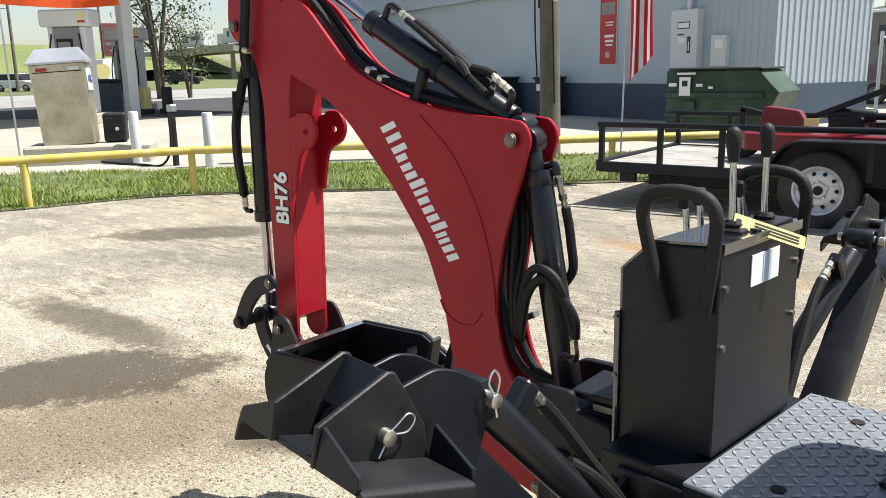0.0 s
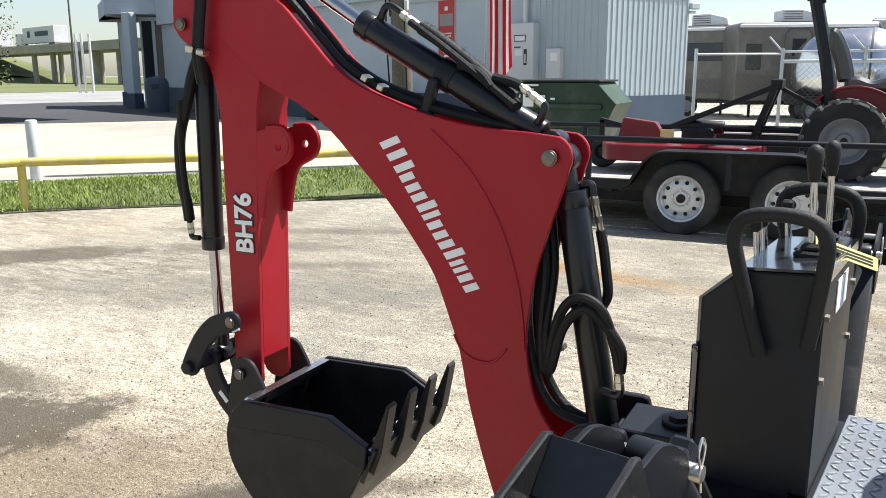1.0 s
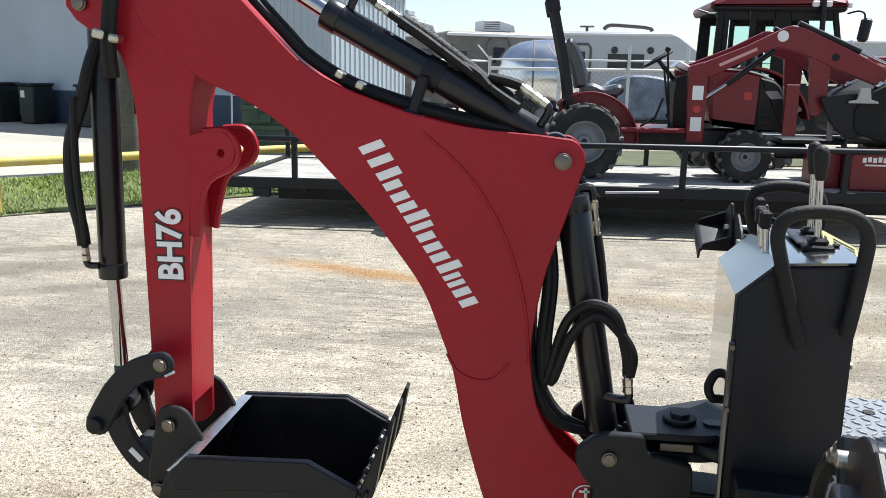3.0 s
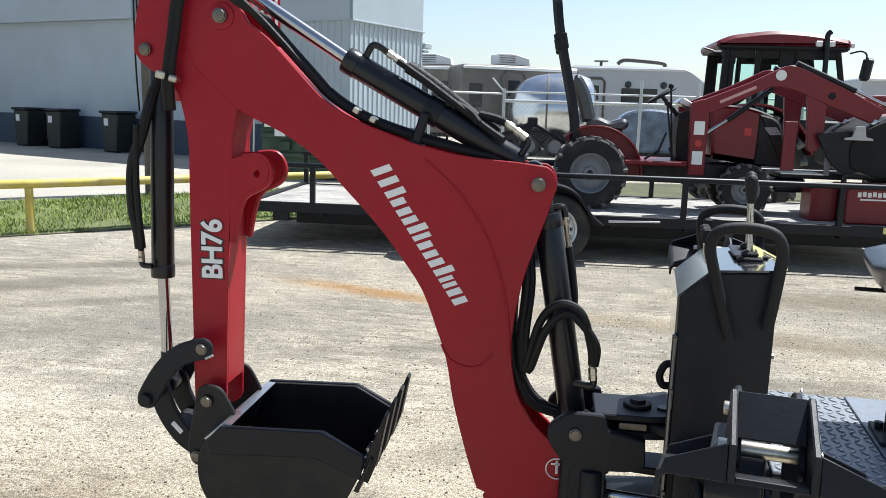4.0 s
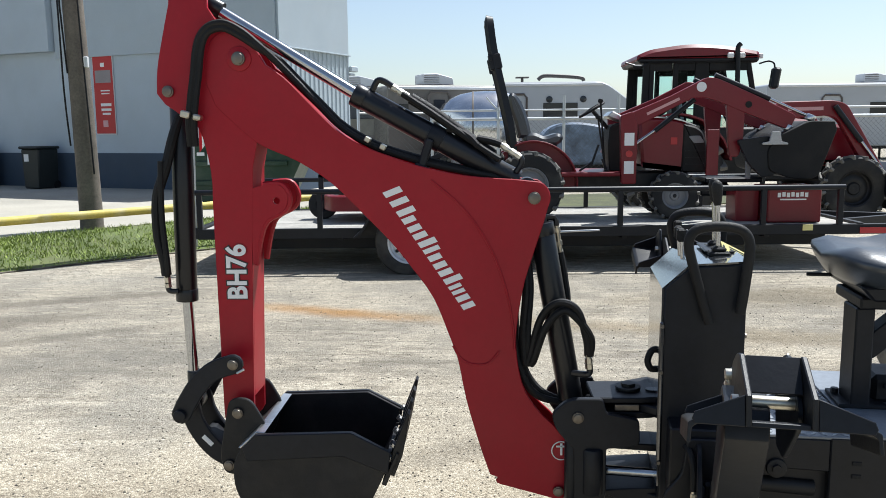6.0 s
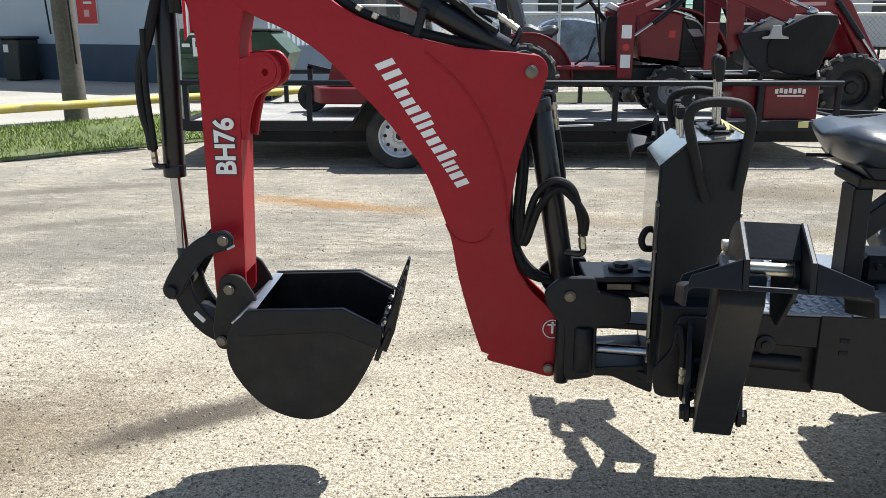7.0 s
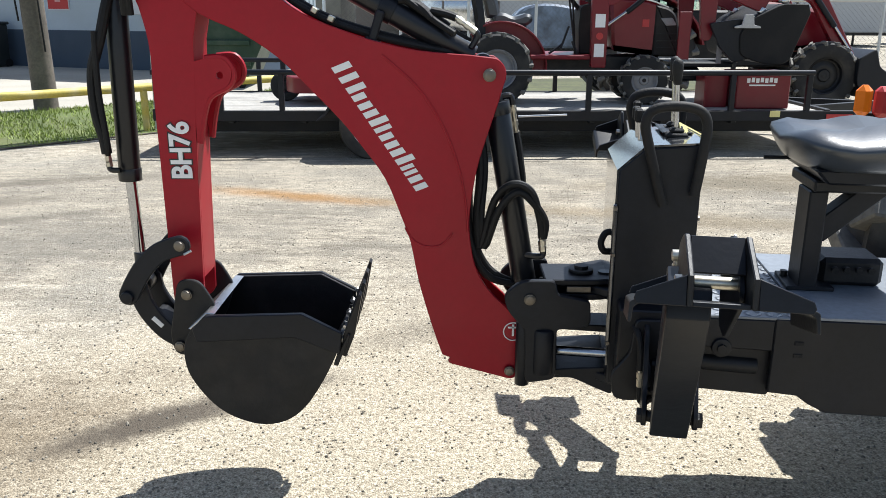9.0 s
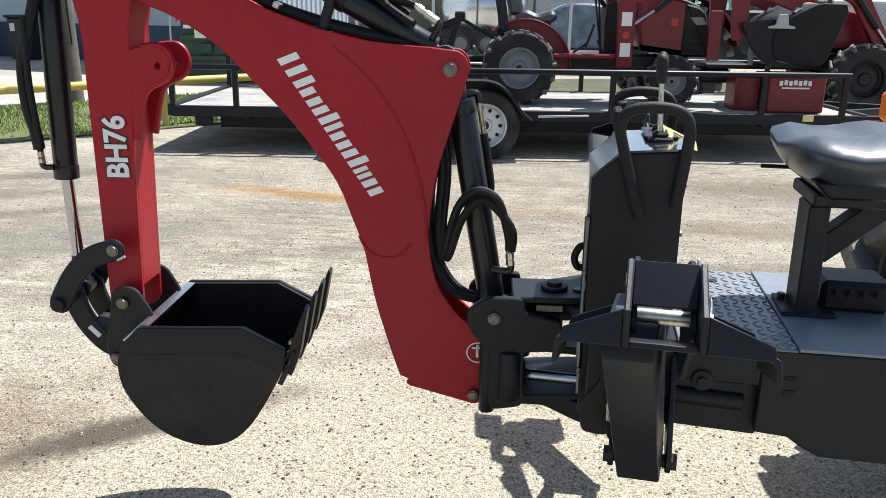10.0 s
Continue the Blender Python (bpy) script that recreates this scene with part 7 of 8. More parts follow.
def wall_things():
    wa, la = along(CL, CC)
    at = lambda x, y=0.0, z=0.0: wa @ Matrix.Translation((x, y, z))
    sx = lambda wx: (wx - CL.x) / ((CC - CL).normalized().x)
    X.append(wa)
    x = sx(-7.85)
    ob = thing("electrical_cabinet", "white steel electrical cabinet with warning signs on the wall", "electrical box", at(x, -0.03, 1.2))
    bm = B()
    box(bm, (x, -0.13, 1.88), (0.80, 0.22, 1.28), 0.012)
    part("cabinet", bm, WHITE, ob)
    for dx, z, w, h, m in ((0, 2.18, 0.36, 0.15, DECAL_BLACK), (0, 2.18, 0.32, 0.11, DECAL), (-0.08, 1.98, 0.20, 0.03, DECAL_BLACK), (-0.05, 1.86, 0.22, 0.14, DECAL), (0.17, 1.75, 0.10, 0.36, DECAL_BLACK), (0.17, 1.72, 0.03, 0.20, DECAL)):
        bm = B()
        box(bm, (x + dx, -0.244 - (0.003 if m is DECAL and h < 0.13 else 0) - (0.003 if h == 0.20 else 0), z), (w, 0.004, h), 0)
        part("sign", bm, m, ob)
    bm = B()
    rod(bm, (x + 0.05, -0.12, 2.5), (x + 0.05, -0.12, 4.2), 0.06, seg=14)
    part("conduit", bm, WHITE, ob)
    x = sx(-6.98)
    ob = thing("meter_box", "small pale grey meter box on the wall", "electrical box", at(x, -0.03, 1.3))
    bm = B()
    box(bm, (x, -0.09, 1.60), (0.42, 0.14, 0.66), 0.012)
    part("box_body", bm, WHITE, ob)
    bm = B()
    box(bm, (x + 0.05, -0.175, 1.74), (0.22, 0.05, 0.2), 0.02)
    part("box_lid", bm, DECAL, ob)
    x = sx(-10.45)
    ob = thing("wall_banner", "tall narrow red banner with pale print bars on the wall", "banner", at(x, 0, 1.3))
    bm = B()
    box(bm, (x, -0.02, 2.36), (0.66, 0.02, 2.06), 0.004)
    part("backing", bm, WHITE, ob)
    bm = B()
    box(bm, (x, -0.034, 2.36), (0.62, 0.006, 2.0), 0.002)
    part("cloth", bm, DECAL_RED, ob)
    for z, w, h, m in ((3.02, 0.12, 0.10, DECAL), (2.74, 0.5, 0.30, mat("grey_print", (0.30, 0.27, 0.27), 0.7)), (2.40, 0.3, 0.03, DECAL), (2.33, 0.26, 0.03, DECAL), (2.06, 0.34, 0.07, DECAL), (1.94, 0.32, 0.06, DECAL), (1.84, 0.26, 0.05, DECAL), (1.60, 0.16, 0.16, mat("pale_pink_print", (0.6, 0.35, 0.35), 0.7))):
        bm = B()
        box(bm, (x + (0.05 if h < 0.08 else 0), -0.0395, z), (w, 0.003, h), 0)
        part("print_bar", bm, m, ob)
    X.pop()
    # bins along the wall
    for bx in (-15.42, -14.14, -12.08):
        x = sx(bx)
        X.append(at(x, -0.55))
        ob = thing("trash_bin", "black plastic wheeled trash bin with a white sticker by the wall", "trash bin", at(x, -0.55), "bins along the wall")
        bm = B()
        plate(bm, [(-0.26, 0.02), (0.26, 0.02), (0.31, 1.0), (-0.31, 1.0)], -0.30, 0.30, 0.03)
        part("bin_body", bm, BIN, ob)
        bm = B()
        box(bm, (0, -0.01, 1.03), (0.68, 0.70, 0.07), 0.03)
        part("lid", bm, BIN, ob)
        bm = B()
        box(bm, (-0.12, -0.303, 0.78), (0.16, 0.004, 0.18), 0)
        part("sticker", bm, DECAL, ob)
        for sgn in (-1, 1):
            bm = B()
            disc(bm, (sgn * 0.25, 0.24, 0.10), 0.10, (1, 0, 0), 0.06, 16)
            part("wheel", bm, RUBBER, ob)
        X.pop()


def dumpster():
    m = Matrix.Translation((-6.45, 14.35, 0)) @ Matrix.Rotation(radians(2), 4, "Z")
    X.append(m)
    ob = thing("dumpster", "dark green steel dumpster with white stickers and sloping lid", "dumpster", m)
    bm = B()
    plate(bm, [(0.0, 0.12), (1.60, 0.12), (1.95, 0.85), (1.60, 1.22), (0.0, 1.22)], 0.0, 1.3, 0.01)
    part("hull", bm, GREEN, ob)
    bm = B()
    box(bm, (0.86, 0.62, 1.245), (1.62, 1.36, 0.04), 0.015)
    part("lid", bm, BIN, ob)
    for z in (0.45, 0.80):
        bm = B()
        box(bm, (0.85, -0.03, z), (1.7, 0.06, 0.09), 0.01)
        part("rib", bm, GREEN, ob)
    bm = B()
    box(bm, (0.45, -0.04, 0.62), (0.2, 0.1, 0.16), 0.01)
    part("fork_pocket", bm, GREEN, ob)
    for x, z, w, h, c in ((0.36, 0.95, 0.20, 0.32, DECAL), (0.36, 1.0, 0.10, 0.10, DECAL_BLACK), (0.38, 1.17, 0.34, 0.035, DECAL), (0.14, 0.98, 0.14, 0.06, DECAL), (0.62, 0.97, 0.12, 0.05, DECAL), (0.82, 0.93, 0.08, 0.04, DECAL)):
        bm = B()
        box(bm, (x, -0.066 if c is DECAL_BLACK else -0.063, z), (w, 0.004, h), 0)
        part("sticker", bm, c, ob)
    for x, y in ((0.15, 0.1), (1.5, 0.1), (0.15, 1.2), (1.5, 1.2)):
        bm = B()
        disc(bm, (x, y, 0.07), 0.07, (0, 1, 0), 0.05, 14)
        part("caster", bm, RUBBER, ob)
    X.pop()


building()
wall_things()
dumpster()


# ---- air machine, bollards, fuel forecourt ----
RVBROWN_RED = mat("dark_red_billboard", (0.20, 0.06, 0.05), 0.6, var=0.3, big=1.5, bump=0.02)
INOX = mat("dull_stainless_cabinet", (0.52, 0.46, 0.36), 0.34, 0.8, var=0.3, big=2.6, bump=0.06)


def air_station():
    m = Matrix.Translation((-12.92, 6.64, 0.12)) @ Matrix.Rotation(radians(52), 4, "Z")
    X.append(m)
    isl = thing("concrete_island", "raised worn concrete plinth at the forecourt edge", "plinth", m)
    bm = B()
    box(bm, (0.30, 0.02, -0.01), (1.85, 1.0, 0.38), 0.03)
    part("plinth", bm, CONCRETE, isl)
    lean = Matrix.Translation((0, 0, 0.18)) @ Matrix.Rotation(radians(-3), 4, "Y") @ Matrix.Translation((0, 0, -0.18))
    X.append(m @ lean)
    ob = thing("air_machine", "dented stainless tyre-air machine with sloping top and AIR sign", "air machine", m @ Matrix.Translation((0, 0, 0.18)))
    bm = B()
    plate(bm, [(-0.37, 0.18), (0.37, 0.18), (0.40, 1.42), (-0.40, 1.42)], -0.24, 0.26, 0.01)
    c = part("cabinet", bm, INOX, ob)
    bm = B()
    lo = [bm.verts.new(p) for p in ((-0.43, -0.27, 1.42), (0.43, -0.27, 1.42), (0.43, 0.28, 1.42), (-0.43, 0.28, 1.42))]
    mid = [bm.verts.new((v.co.x, v.co.y, 1.45)) for v in lo]
    hi = [bm.verts.new(p) for p in ((-0.33, 0.02, 1.66), (0.30, 0.02, 1.66), (0.30, 0.16, 1.66), (-0.33, 0.16, 1.66))]
    bm.faces.new(lo[::-1])
    bm.faces.new(hi)
    for a, b in ((lo, mid), (mid, hi)):
        for k in range(4):
            bm.faces.new((a[k], a[(k + 1) % 4], b[(k + 1) % 4], b[k]))
    part("hood", bm, mat("brushed_steel_hood", (0.52, 0.54, 0.56), 0.42, 0.7, var=0.15, bump=0.04), ob, "sloping brushed steel hood")
    bm = B()
    box(bm, (0.0, -0.244, 1.30), (0.70, 0.012, 0.014), 0.002)
    part("door_seam", bm, BLACK_DUST, c)
    for x in (-0.22, 0.24):
        bm = B()
        box(bm, (x, -0.246, 1.34), (0.16, 0.006, 0.05), 0.001)
        part("sticker", bm, DECAL_RED if x < 0 else DECAL, c)
    bm = B()
    box(bm, (0.402, 0.0, 1.16), (0.012, 0.34, 0.34), 0)
    sg = part("sign_panel", bm, DECAL, c)
    cu = bpy.data.curves.new("air", "FONT")
    cu.body, cu.size, cu.extrude, cu.align_x, cu.align_y = "AIR", 0.19, 0.003, "CENTER", "CENTER"
    tmp = bpy.data.objects.new("tmp", cu)
    scene.collection.objects.link(tmp)
    me = bpy.data.meshes.new_from_object(tmp.evaluated_get(bpy.context.evaluated_depsgraph_get()))
    bpy.data.objects.remove(tmp)
    me.transform(m @ lean @ Matrix.Translation((0.412, 0.0, 1.16)) @ Matrix.Rotation(radians(90), 4, "Z") @ Matrix.Rotation(radians(90), 4, "X"))
    me.materials.append(mat("blue_lettering", (0.04, 0.08, 0.25), 0.5, var=0.05, bump=0))
    t = new("sign_lettering", me)
    t.parent, t.matrix_parent_inverse = sg, Matrix.Identity(4)
    X.pop()
    vb = thing("coin_box", "small black vending box beside the air machine", "coin box", m @ Matrix.Translation((0.75, 0, 0.18)))
    bm = B()
    box(bm, (0.66, 0.06, 0.42), (0.34, 0.30, 0.46), 0.03)
    bo = part("box_body", bm, BLACK_DUST, vb)
    for z, h in ((0.54, 0.05), (0.42, 0.09)):
        bm = B()
        box(bm, (0.66, -0.095, z), (0.24, 0.01, h), 0.003)
        part("panel", bm, RUBBER, bo)
    bm = B()
    disc(bm, (0.70, -0.10, 0.40), 0.03, (0, 1, 0), 0.02, 16)
    part("dial", bm, WHITE, bo)
    X.pop()
    for x, y in ((-11.85, 7.10), (-10.34, 7.38)):
        ob = thing("bollard", "white concrete-filled steel bollard by the air machine", "bollard", Matrix.Translation((x, y, 0)), "bollards by the air machine")
        bm = B()
        rod(bm, (x, y, -0.05), (x, y, 0.80), 0.075, seg=20, bevel=0.02)
        part("shaft", bm, WHITE, ob)
    ob = thing("water_standpipe", "thin grey standpipe with a looped black hose", "standpipe", Matrix.Translation((-10.95, 7.2, 0)))
    bm = B()
    box(bm, (-10.95, 7.2, 0.45), (0.07, 0.07, 0.9), 0.005)
    part("pipe", bm, BLACK_DUST, ob)
    bm = B()
    box(bm, (-10.95, 7.2, 0.86), (0.11, 0.11, 0.10), 0.01)
    part("tap_box", bm, GALV, ob)
    bm = B()
    tube(bm, [(-10.93, 7.13, 0.80), (-10.9, 7.1, 0.3), (-11.0, 7.0, 0.04), (-11.4, 6.9, 0.03), (-11.8, 6.8, 0.03), (-12.2, 6.7, 0.05)], 0.018, 8, 6)
    part("hose", bm, RUBBER, ob)


air_station()


def forecourt():
    ob = thing("fuel_canopy", "flat white fuel station canopy on square columns", "canopy", Matrix.Translation((-26, 15, 0)))
    bm = B()
    box(bm, (-27.0, 11.0, 5.2), (12, 18, 0.8), 0.02)
    part("canopy_roof", bm, WHITE, ob)
    for x, y in ((-24.3, 14.35), (-26.2, 6.5)):
        bm = B()
        box(bm, (x, y, 2.5), (0.35, 0.35, 5.0), 0.02)
        part("column", bm, WHITE, ob)
    for x, y, k in ((-23.3, 12.1, 1.0), (-28.6, 16.9, 0.95)):
        p = thing("fuel_pump", "white and grey fuel pump under the canopy", "fuel pump", Matrix.Translation((x, y, 0)), "pumps under the canopy")
        X.append(Matrix.Translation((x, y, 0)) @ Matrix.Rotation(radians(35), 4, "Z") @ Matrix.Diagonal((k, k, k, 1)))
        bm = B()
        box(bm, (0, 0, 0.15), (1.5, 1.0, 0.3), 0.03)
        part("pump_base", bm, CONCRETE, p)
        bm = B()
        box(bm, (0, 0, 1.45), (0.75, 0.55, 2.5), 0.04)
        b = part("pump_body", bm, GREY_RIM, p)
        for s_ in (-1, 1):
            bm = B()
            box(bm, (s_ * 0.46, 0, 1.5), (0.16, 0.50, 2.4), 0.03)
            part("pump_pillar", bm, WHITE, p)
        bm = B()
        box(bm, (0, 0, 2.93), (1.45, 0.70, 0.46), 0.05)
        hd = part("pump_hood", bm, WHITE, p)
        bm = B()
        disc(bm, (0.52, -0.352, 2.98), 0.10, (0, 1, 0), 0.01, 16)
        part("hood_mark", bm, YELLOW, hd)
        bm = B()
        box(bm, (0.52, -0.353, 2.82), (0.22, 0.008, 0.06), 0)
        part("hood_mark", bm, DECAL_RED, hd)
        bm = B()
        box(bm, (-0.05, -0.28, 2.10), (0.46, 0.06, 0.52), 0.01)
        part("display", bm, BLACK, b)
        bm = B()
        box(bm, (-0.05, -0.315, 2.16), (0.36, 0.01, 0.24), 0.0)
        part("screen", bm, GREY_RIM, b)
        bm = B()
        box(bm, (0.0, -0.285, 1.20), (0.55, 0.04, 0.8), 0.01)
        part("price_panel", bm, BLACK_DUST, b)
        for s_ in (-1, 1):
            bm = B()
            tube(bm, [(s_ * 0.40, -0.30, 2.5), (s_ * 0.52, -0.42, 1.6), (s_ * 0.44, -0.46, 0.7), (s_ * 0.36, -0.36, 1.2)], 0.022, 8, 5)
            part("pump_hose", bm, RUBBER, b)
        X.pop()
    for x, y in ((-27.3, 14.85),):
        p = thing("forecourt_bin", "dark blue plastic waste box beside a pump", "litter bin", Matrix.Translation((x, y, 0)), "bins on the forecourt")
        X.append(Matrix.Translation((x, y, 0)) @ Matrix.Rotation(radians(35), 4, "Z"))
        bm = B()
        box(bm, (0, 0, 0.56), (1.35, 0.8, 1.1), 0.06)
        part("bin_body", bm, DADO, p)
        bm = B()
        box(bm, (0, 0, 1.16), (1.40, 0.85, 0.12), 0.04)
        part("bin_lid", bm, BIN, p)
        X.pop()
    for x, y in ((-25.9, 15.8), (-25.4, 16.3)):
        p = thing("squeegee_box", "small yellow and black bucket stand at the pump island", "bucket", Matrix.Translation((x, y, 0)), "buckets on the forecourt")
        bm = B()
        box(bm, (x, y, 0.55), (0.28, 0.28, 0.75), 0.03)
        part("bucket_body", bm, YELLOW if x < -25.6 else BIN, p)
        bm = B()
        box(bm, (x, y, 0.10), (0.40, 0.40, 0.20), 0.02)
        part("bucket_foot", bm, BIN, p)
    s = thing("price_sign", "white roadside sign box with a yellow shape", "sign", Matrix.Translation((-52.7, 29.2, 0)))
    bm = B()
    box(bm, (-52.7, 29.2, 1.2), (1.0, 0.9, 2.4), 0.05)
    part("sign_box", bm, WHITE, s)
    bm = B()
    disc(bm, (-52.3, 28.75, 1.6), 0.50, (0.85, -0.5, 0), 0.30, 20)
    part("yellow_disc", bm, YELLOW, s)
    bb = thing("billboard", "small dark red billboard with pale bars on a thin post", "billboard", Matrix.Translation((-61.1, 34.7, 0)))
    X.append(Matrix.Translation((-61.1, 34.7, 0)) @ Matrix.Rotation(radians(60), 4, "Z"))
    bm = B()
    rod(bm, (-0.85, 0.1, 0), (-0.85, 0.1, 6.5), 0.09, seg=10)
    part("post", bm, WOOD, bb)
    bm = B()
    box(bm, (0, 0, 4.0), (1.5, 0.15, 2.5), 0.02)
    pn = part("panel", bm, RVBROWN_RED, bb)
    for z, w in ((4.8, 1.1), (4.3, 0.8), (3.7, 1.2), (3.2, 0.7)):
        bm = B()
        box(bm, (0, -0.08, z), (w, 0.02, 0.22), 0)
        part("print_bar", bm, GREY_RIM, pn)
    X.pop()
    # porch at the shop's far corner
    p = thing("shop_porch", "small porch roof on white square posts at the shop corner", "porch", Matrix.Translation((-27, 24.0, 0)))
    for x, y in ((-28.0, 25.3), (-31.0, 27.8)):
        bm = B()
        box(bm, (x, y, 1.95), (0.42, 0.42, 3.9), 0.02)
        part("porch_post", bm, BLOCKWALL, p)
        bm = B()
        box(bm, (x, y, 0.32), (0.52, 0.52, 0.64), 0.02)
        part("post_base", bm, DADO, p)
    roof = [(-28.9, 24.9), (-26.95, 25.99), (-26.95, 26.25), (-30.2, 29.2), (-32.2, 27.4)]
    bm = B()
    plate(bm, roof, 3.84, 4.5, 0.0, "z")
    part("porch_roof", bm, BLOCKWALL, p)
    bm = B()
    plate(bm, roof[:1] + roof[3:] + [(-27.6, 26.9)], 3.76, 3.84, 0.0, "z")
    part("porch_soffit", bm, CONCRETE, p)
    bm = B()
    plate(bm, [(-26.9, 26.28), (-28.15, 25.98), (-28.2, 26.18), (-26.9, 26.5)], 0.0, 3.76, 0.0, "z")
    front = part("entrance_wall", bm, BLOCKWALL, p)
    for k in range(2):
        q = Vector((-27.22, 26.20)).lerp(Vector((-27.82, 26.055)), k)
        bm = B()
        box(bm, (q.x, q.y, 2.15), (0.46, 0.05, 2.9), 0.01, Matrix.Rotation(math.atan2(0.30, 1.25), 4, "Z"))
        part("shop_window", bm, WINDOW, front)
    x, y = -24.3, 23.0
    p = thing("litter_bin", "rounded dark grey litter bin at the porch", "litter bin", Matrix.Translation((x, y, 0)))
    bm = B()
    lathe(bm, [(0, 0), (0.38, 0), (0.43, 0.9), (0.42, 1.12), (0.33, 1.28), (0, 1.35)], 24, Matrix.Translation((x, y, 0)))
    part("bin_body", bm, DADO, p)
    bm = B()
    box(bm, (x + 0.25, y - 0.33, 0.98), (0.26, 0.10, 0.16), 0.02, Matrix.Rotation(radians(40), 4, "Z"))
    part("bin_mouth", bm, BIN, p)


forecourt()


# ---- trees, overpass, traffic ----
LEAF = mat("tree_leaves", (0.075, 0.105, 0.03), 0.6, var=0.2, big=0.5, fine=4, bump=0, island=0.5)
BARK = mat("tree_bark", (0.07, 0.055, 0.04), 0.9, var=0.3, bump=0.4, bump_scale=20)


def tree(base, height, spread, seed, leaves=2600):
    rnd = random.Random(seed)
    ob = thing("tree", "leafy roadside tree with several leaning stems", "tree", Matrix.Translation(base))
    bm = B()
    tips = []
    b = Vector(base)
    for k in range(4):
        a = rnd.uniform(0, 6.28)
        lean = Vector((math.cos(a), math.sin(a), 0)) * spread * rnd.uniform(0.15, 0.4)
        pts = [b + lean * 0.05, b + lean * 0.3 + Vector((0, 0, height * 0.3)), b + lean * 0.8 + Vector((0, 0, height * 0.6)), b + lean * 1.3 + Vector((0, 0, height * 0.92))]
        tube(bm, pts, height * 0.020, 8, 5, taper=height * 0.004)
        for t in (0.45, 0.6, 0.75, 0.88, 1.0):
            q = pts[0].lerp(pts[3], t) + Vector((rnd.gauss(0, 1), rnd.gauss(0, 1), rnd.gauss(0, 0.5))) * spread * 0.22
            tube(bm, [pts[0].lerp(pts[3], t - 0.12), q], height * 0.007, 6, 3, smooth=False, taper=height * 0.002)
            tips.append(q)
    part("trunk", bm, BARK, ob)
    verts, faces = [], []
    for _ in range(leaves):
        t = rnd.choice(tips)
        r = spread * 0.17
        p = t + Vector((rnd.gauss(0, r), rnd.gauss(0, r), rnd.gauss(0, r * 0.9)))
        d, u = Vector((rnd.gauss(0, 1), rnd.gauss(0, 1), rnd.gauss(0, 1))).normalized(), Vector((rnd.gauss(0, 1), rnd.gauss(0, 1), rnd.gauss(0, 0.6))).normalized()
        s = spread * rnd.uniform(0.020, 0.045)
        c = len(verts)
        verts += [tuple(p - d * s), tuple(p + u * s * 0.6), tuple(p + d * s), tuple(p - u * s * 0.6)]
        faces.append((c, c + 1, c + 2, c + 3))
    me = bpy.data.meshes.new("crown")
    me.from_pydata(verts, [], faces)
    me.materials.append(LEAF)
    o = new("crown", me)
    o.parent, o.matrix_parent_inverse = ob, WORLD[ob.name].inverted()
    return ob


tree((-40.8, 25.7, 0), 9.0, 3.2, 3, 2600)
tree((-40.3, 27.2, 0), 4.2, 2.1, 5, 1500)


def overpass():
    a, b = Vector((-230, 132.0)), Vector((-20, 70))
    m, ln = along(a, b)
    X.append(m)
    ob = thing("overpass", "long grey concrete road overpass on round piers", "overpass", m)
    bm = B()
    box(bm, (ln / 2, 4, 6.0), (ln, 9, 0.9), 0.02)
    part("deck", bm, CONCRETE, ob)
    for y in (-0.4, 8.4):
        bm = B()
        box(bm, (ln / 2, y, 6.75), (ln, 0.25, 0.6), 0.02)
        part("parapet", bm, CONCRETE, ob)
    s = 88.0
    while s < ln:
        for y in (1.5, 6.5):
            bm = B()
            rod(bm, (s, y, 0), (s, y, 5.6), 0.5, seg=14)
            part("pier", bm, CONCRETE, ob)
        s += 9.0
    bm = B()
    add(bm, lambda q: plate(q, [(-40, 0), (48, 5.5), (88, 0)], -14, 12, 0), Matrix.Identity(4))
    tagged(part("embankment", bm, FIELD, smooth=0), "grassy embankment at the overpass end", "embankment", kind="structure")
    for s0, w in ((56, 15.0), (84, 15.0)):
        tr = thing("box_truck", "white box trailer of a lorry crossing the overpass", "lorry", m @ Matrix.Translation((s0, 2.5, 6.45)), "lorries on the overpass")
        bm = B()
        box(bm, (s0 + w / 2, 2.5, 9.0), (w, 2.6, 3.0), 0.05)
        tb = part("trailer_body", bm, WHITE, tr)
        bm = B()
        box(bm, (s0 + w * 0.62, 1.185, 9.2), (w * 0.42, 0.02, 0.9), 0)
        part("logo_bar", bm, DADO, tb)
        bm = B()
        box(bm, (s0 + w * 0.2, 1.185, 9.2), (1.4, 0.02, 1.2), 0)
        part("logo_shape", bm, DADO, tb)
        bm = B()
        box(bm, (s0 - 2.6, 2.5, 8.4), (3.6, 2.5, 3.0), 0.4)
        part("cab", bm, WHITE, tr)
        for dx in (-3.0, 1.0, w - 2.2, w - 1.0):
            bm = B()
            disc(bm, (s0 + dx, 1.4, 6.95), 0.5, (0, 1, 0), 0.4, 18)
            part("wheel", bm, TYRE, tr)
    X.pop()


overpass()


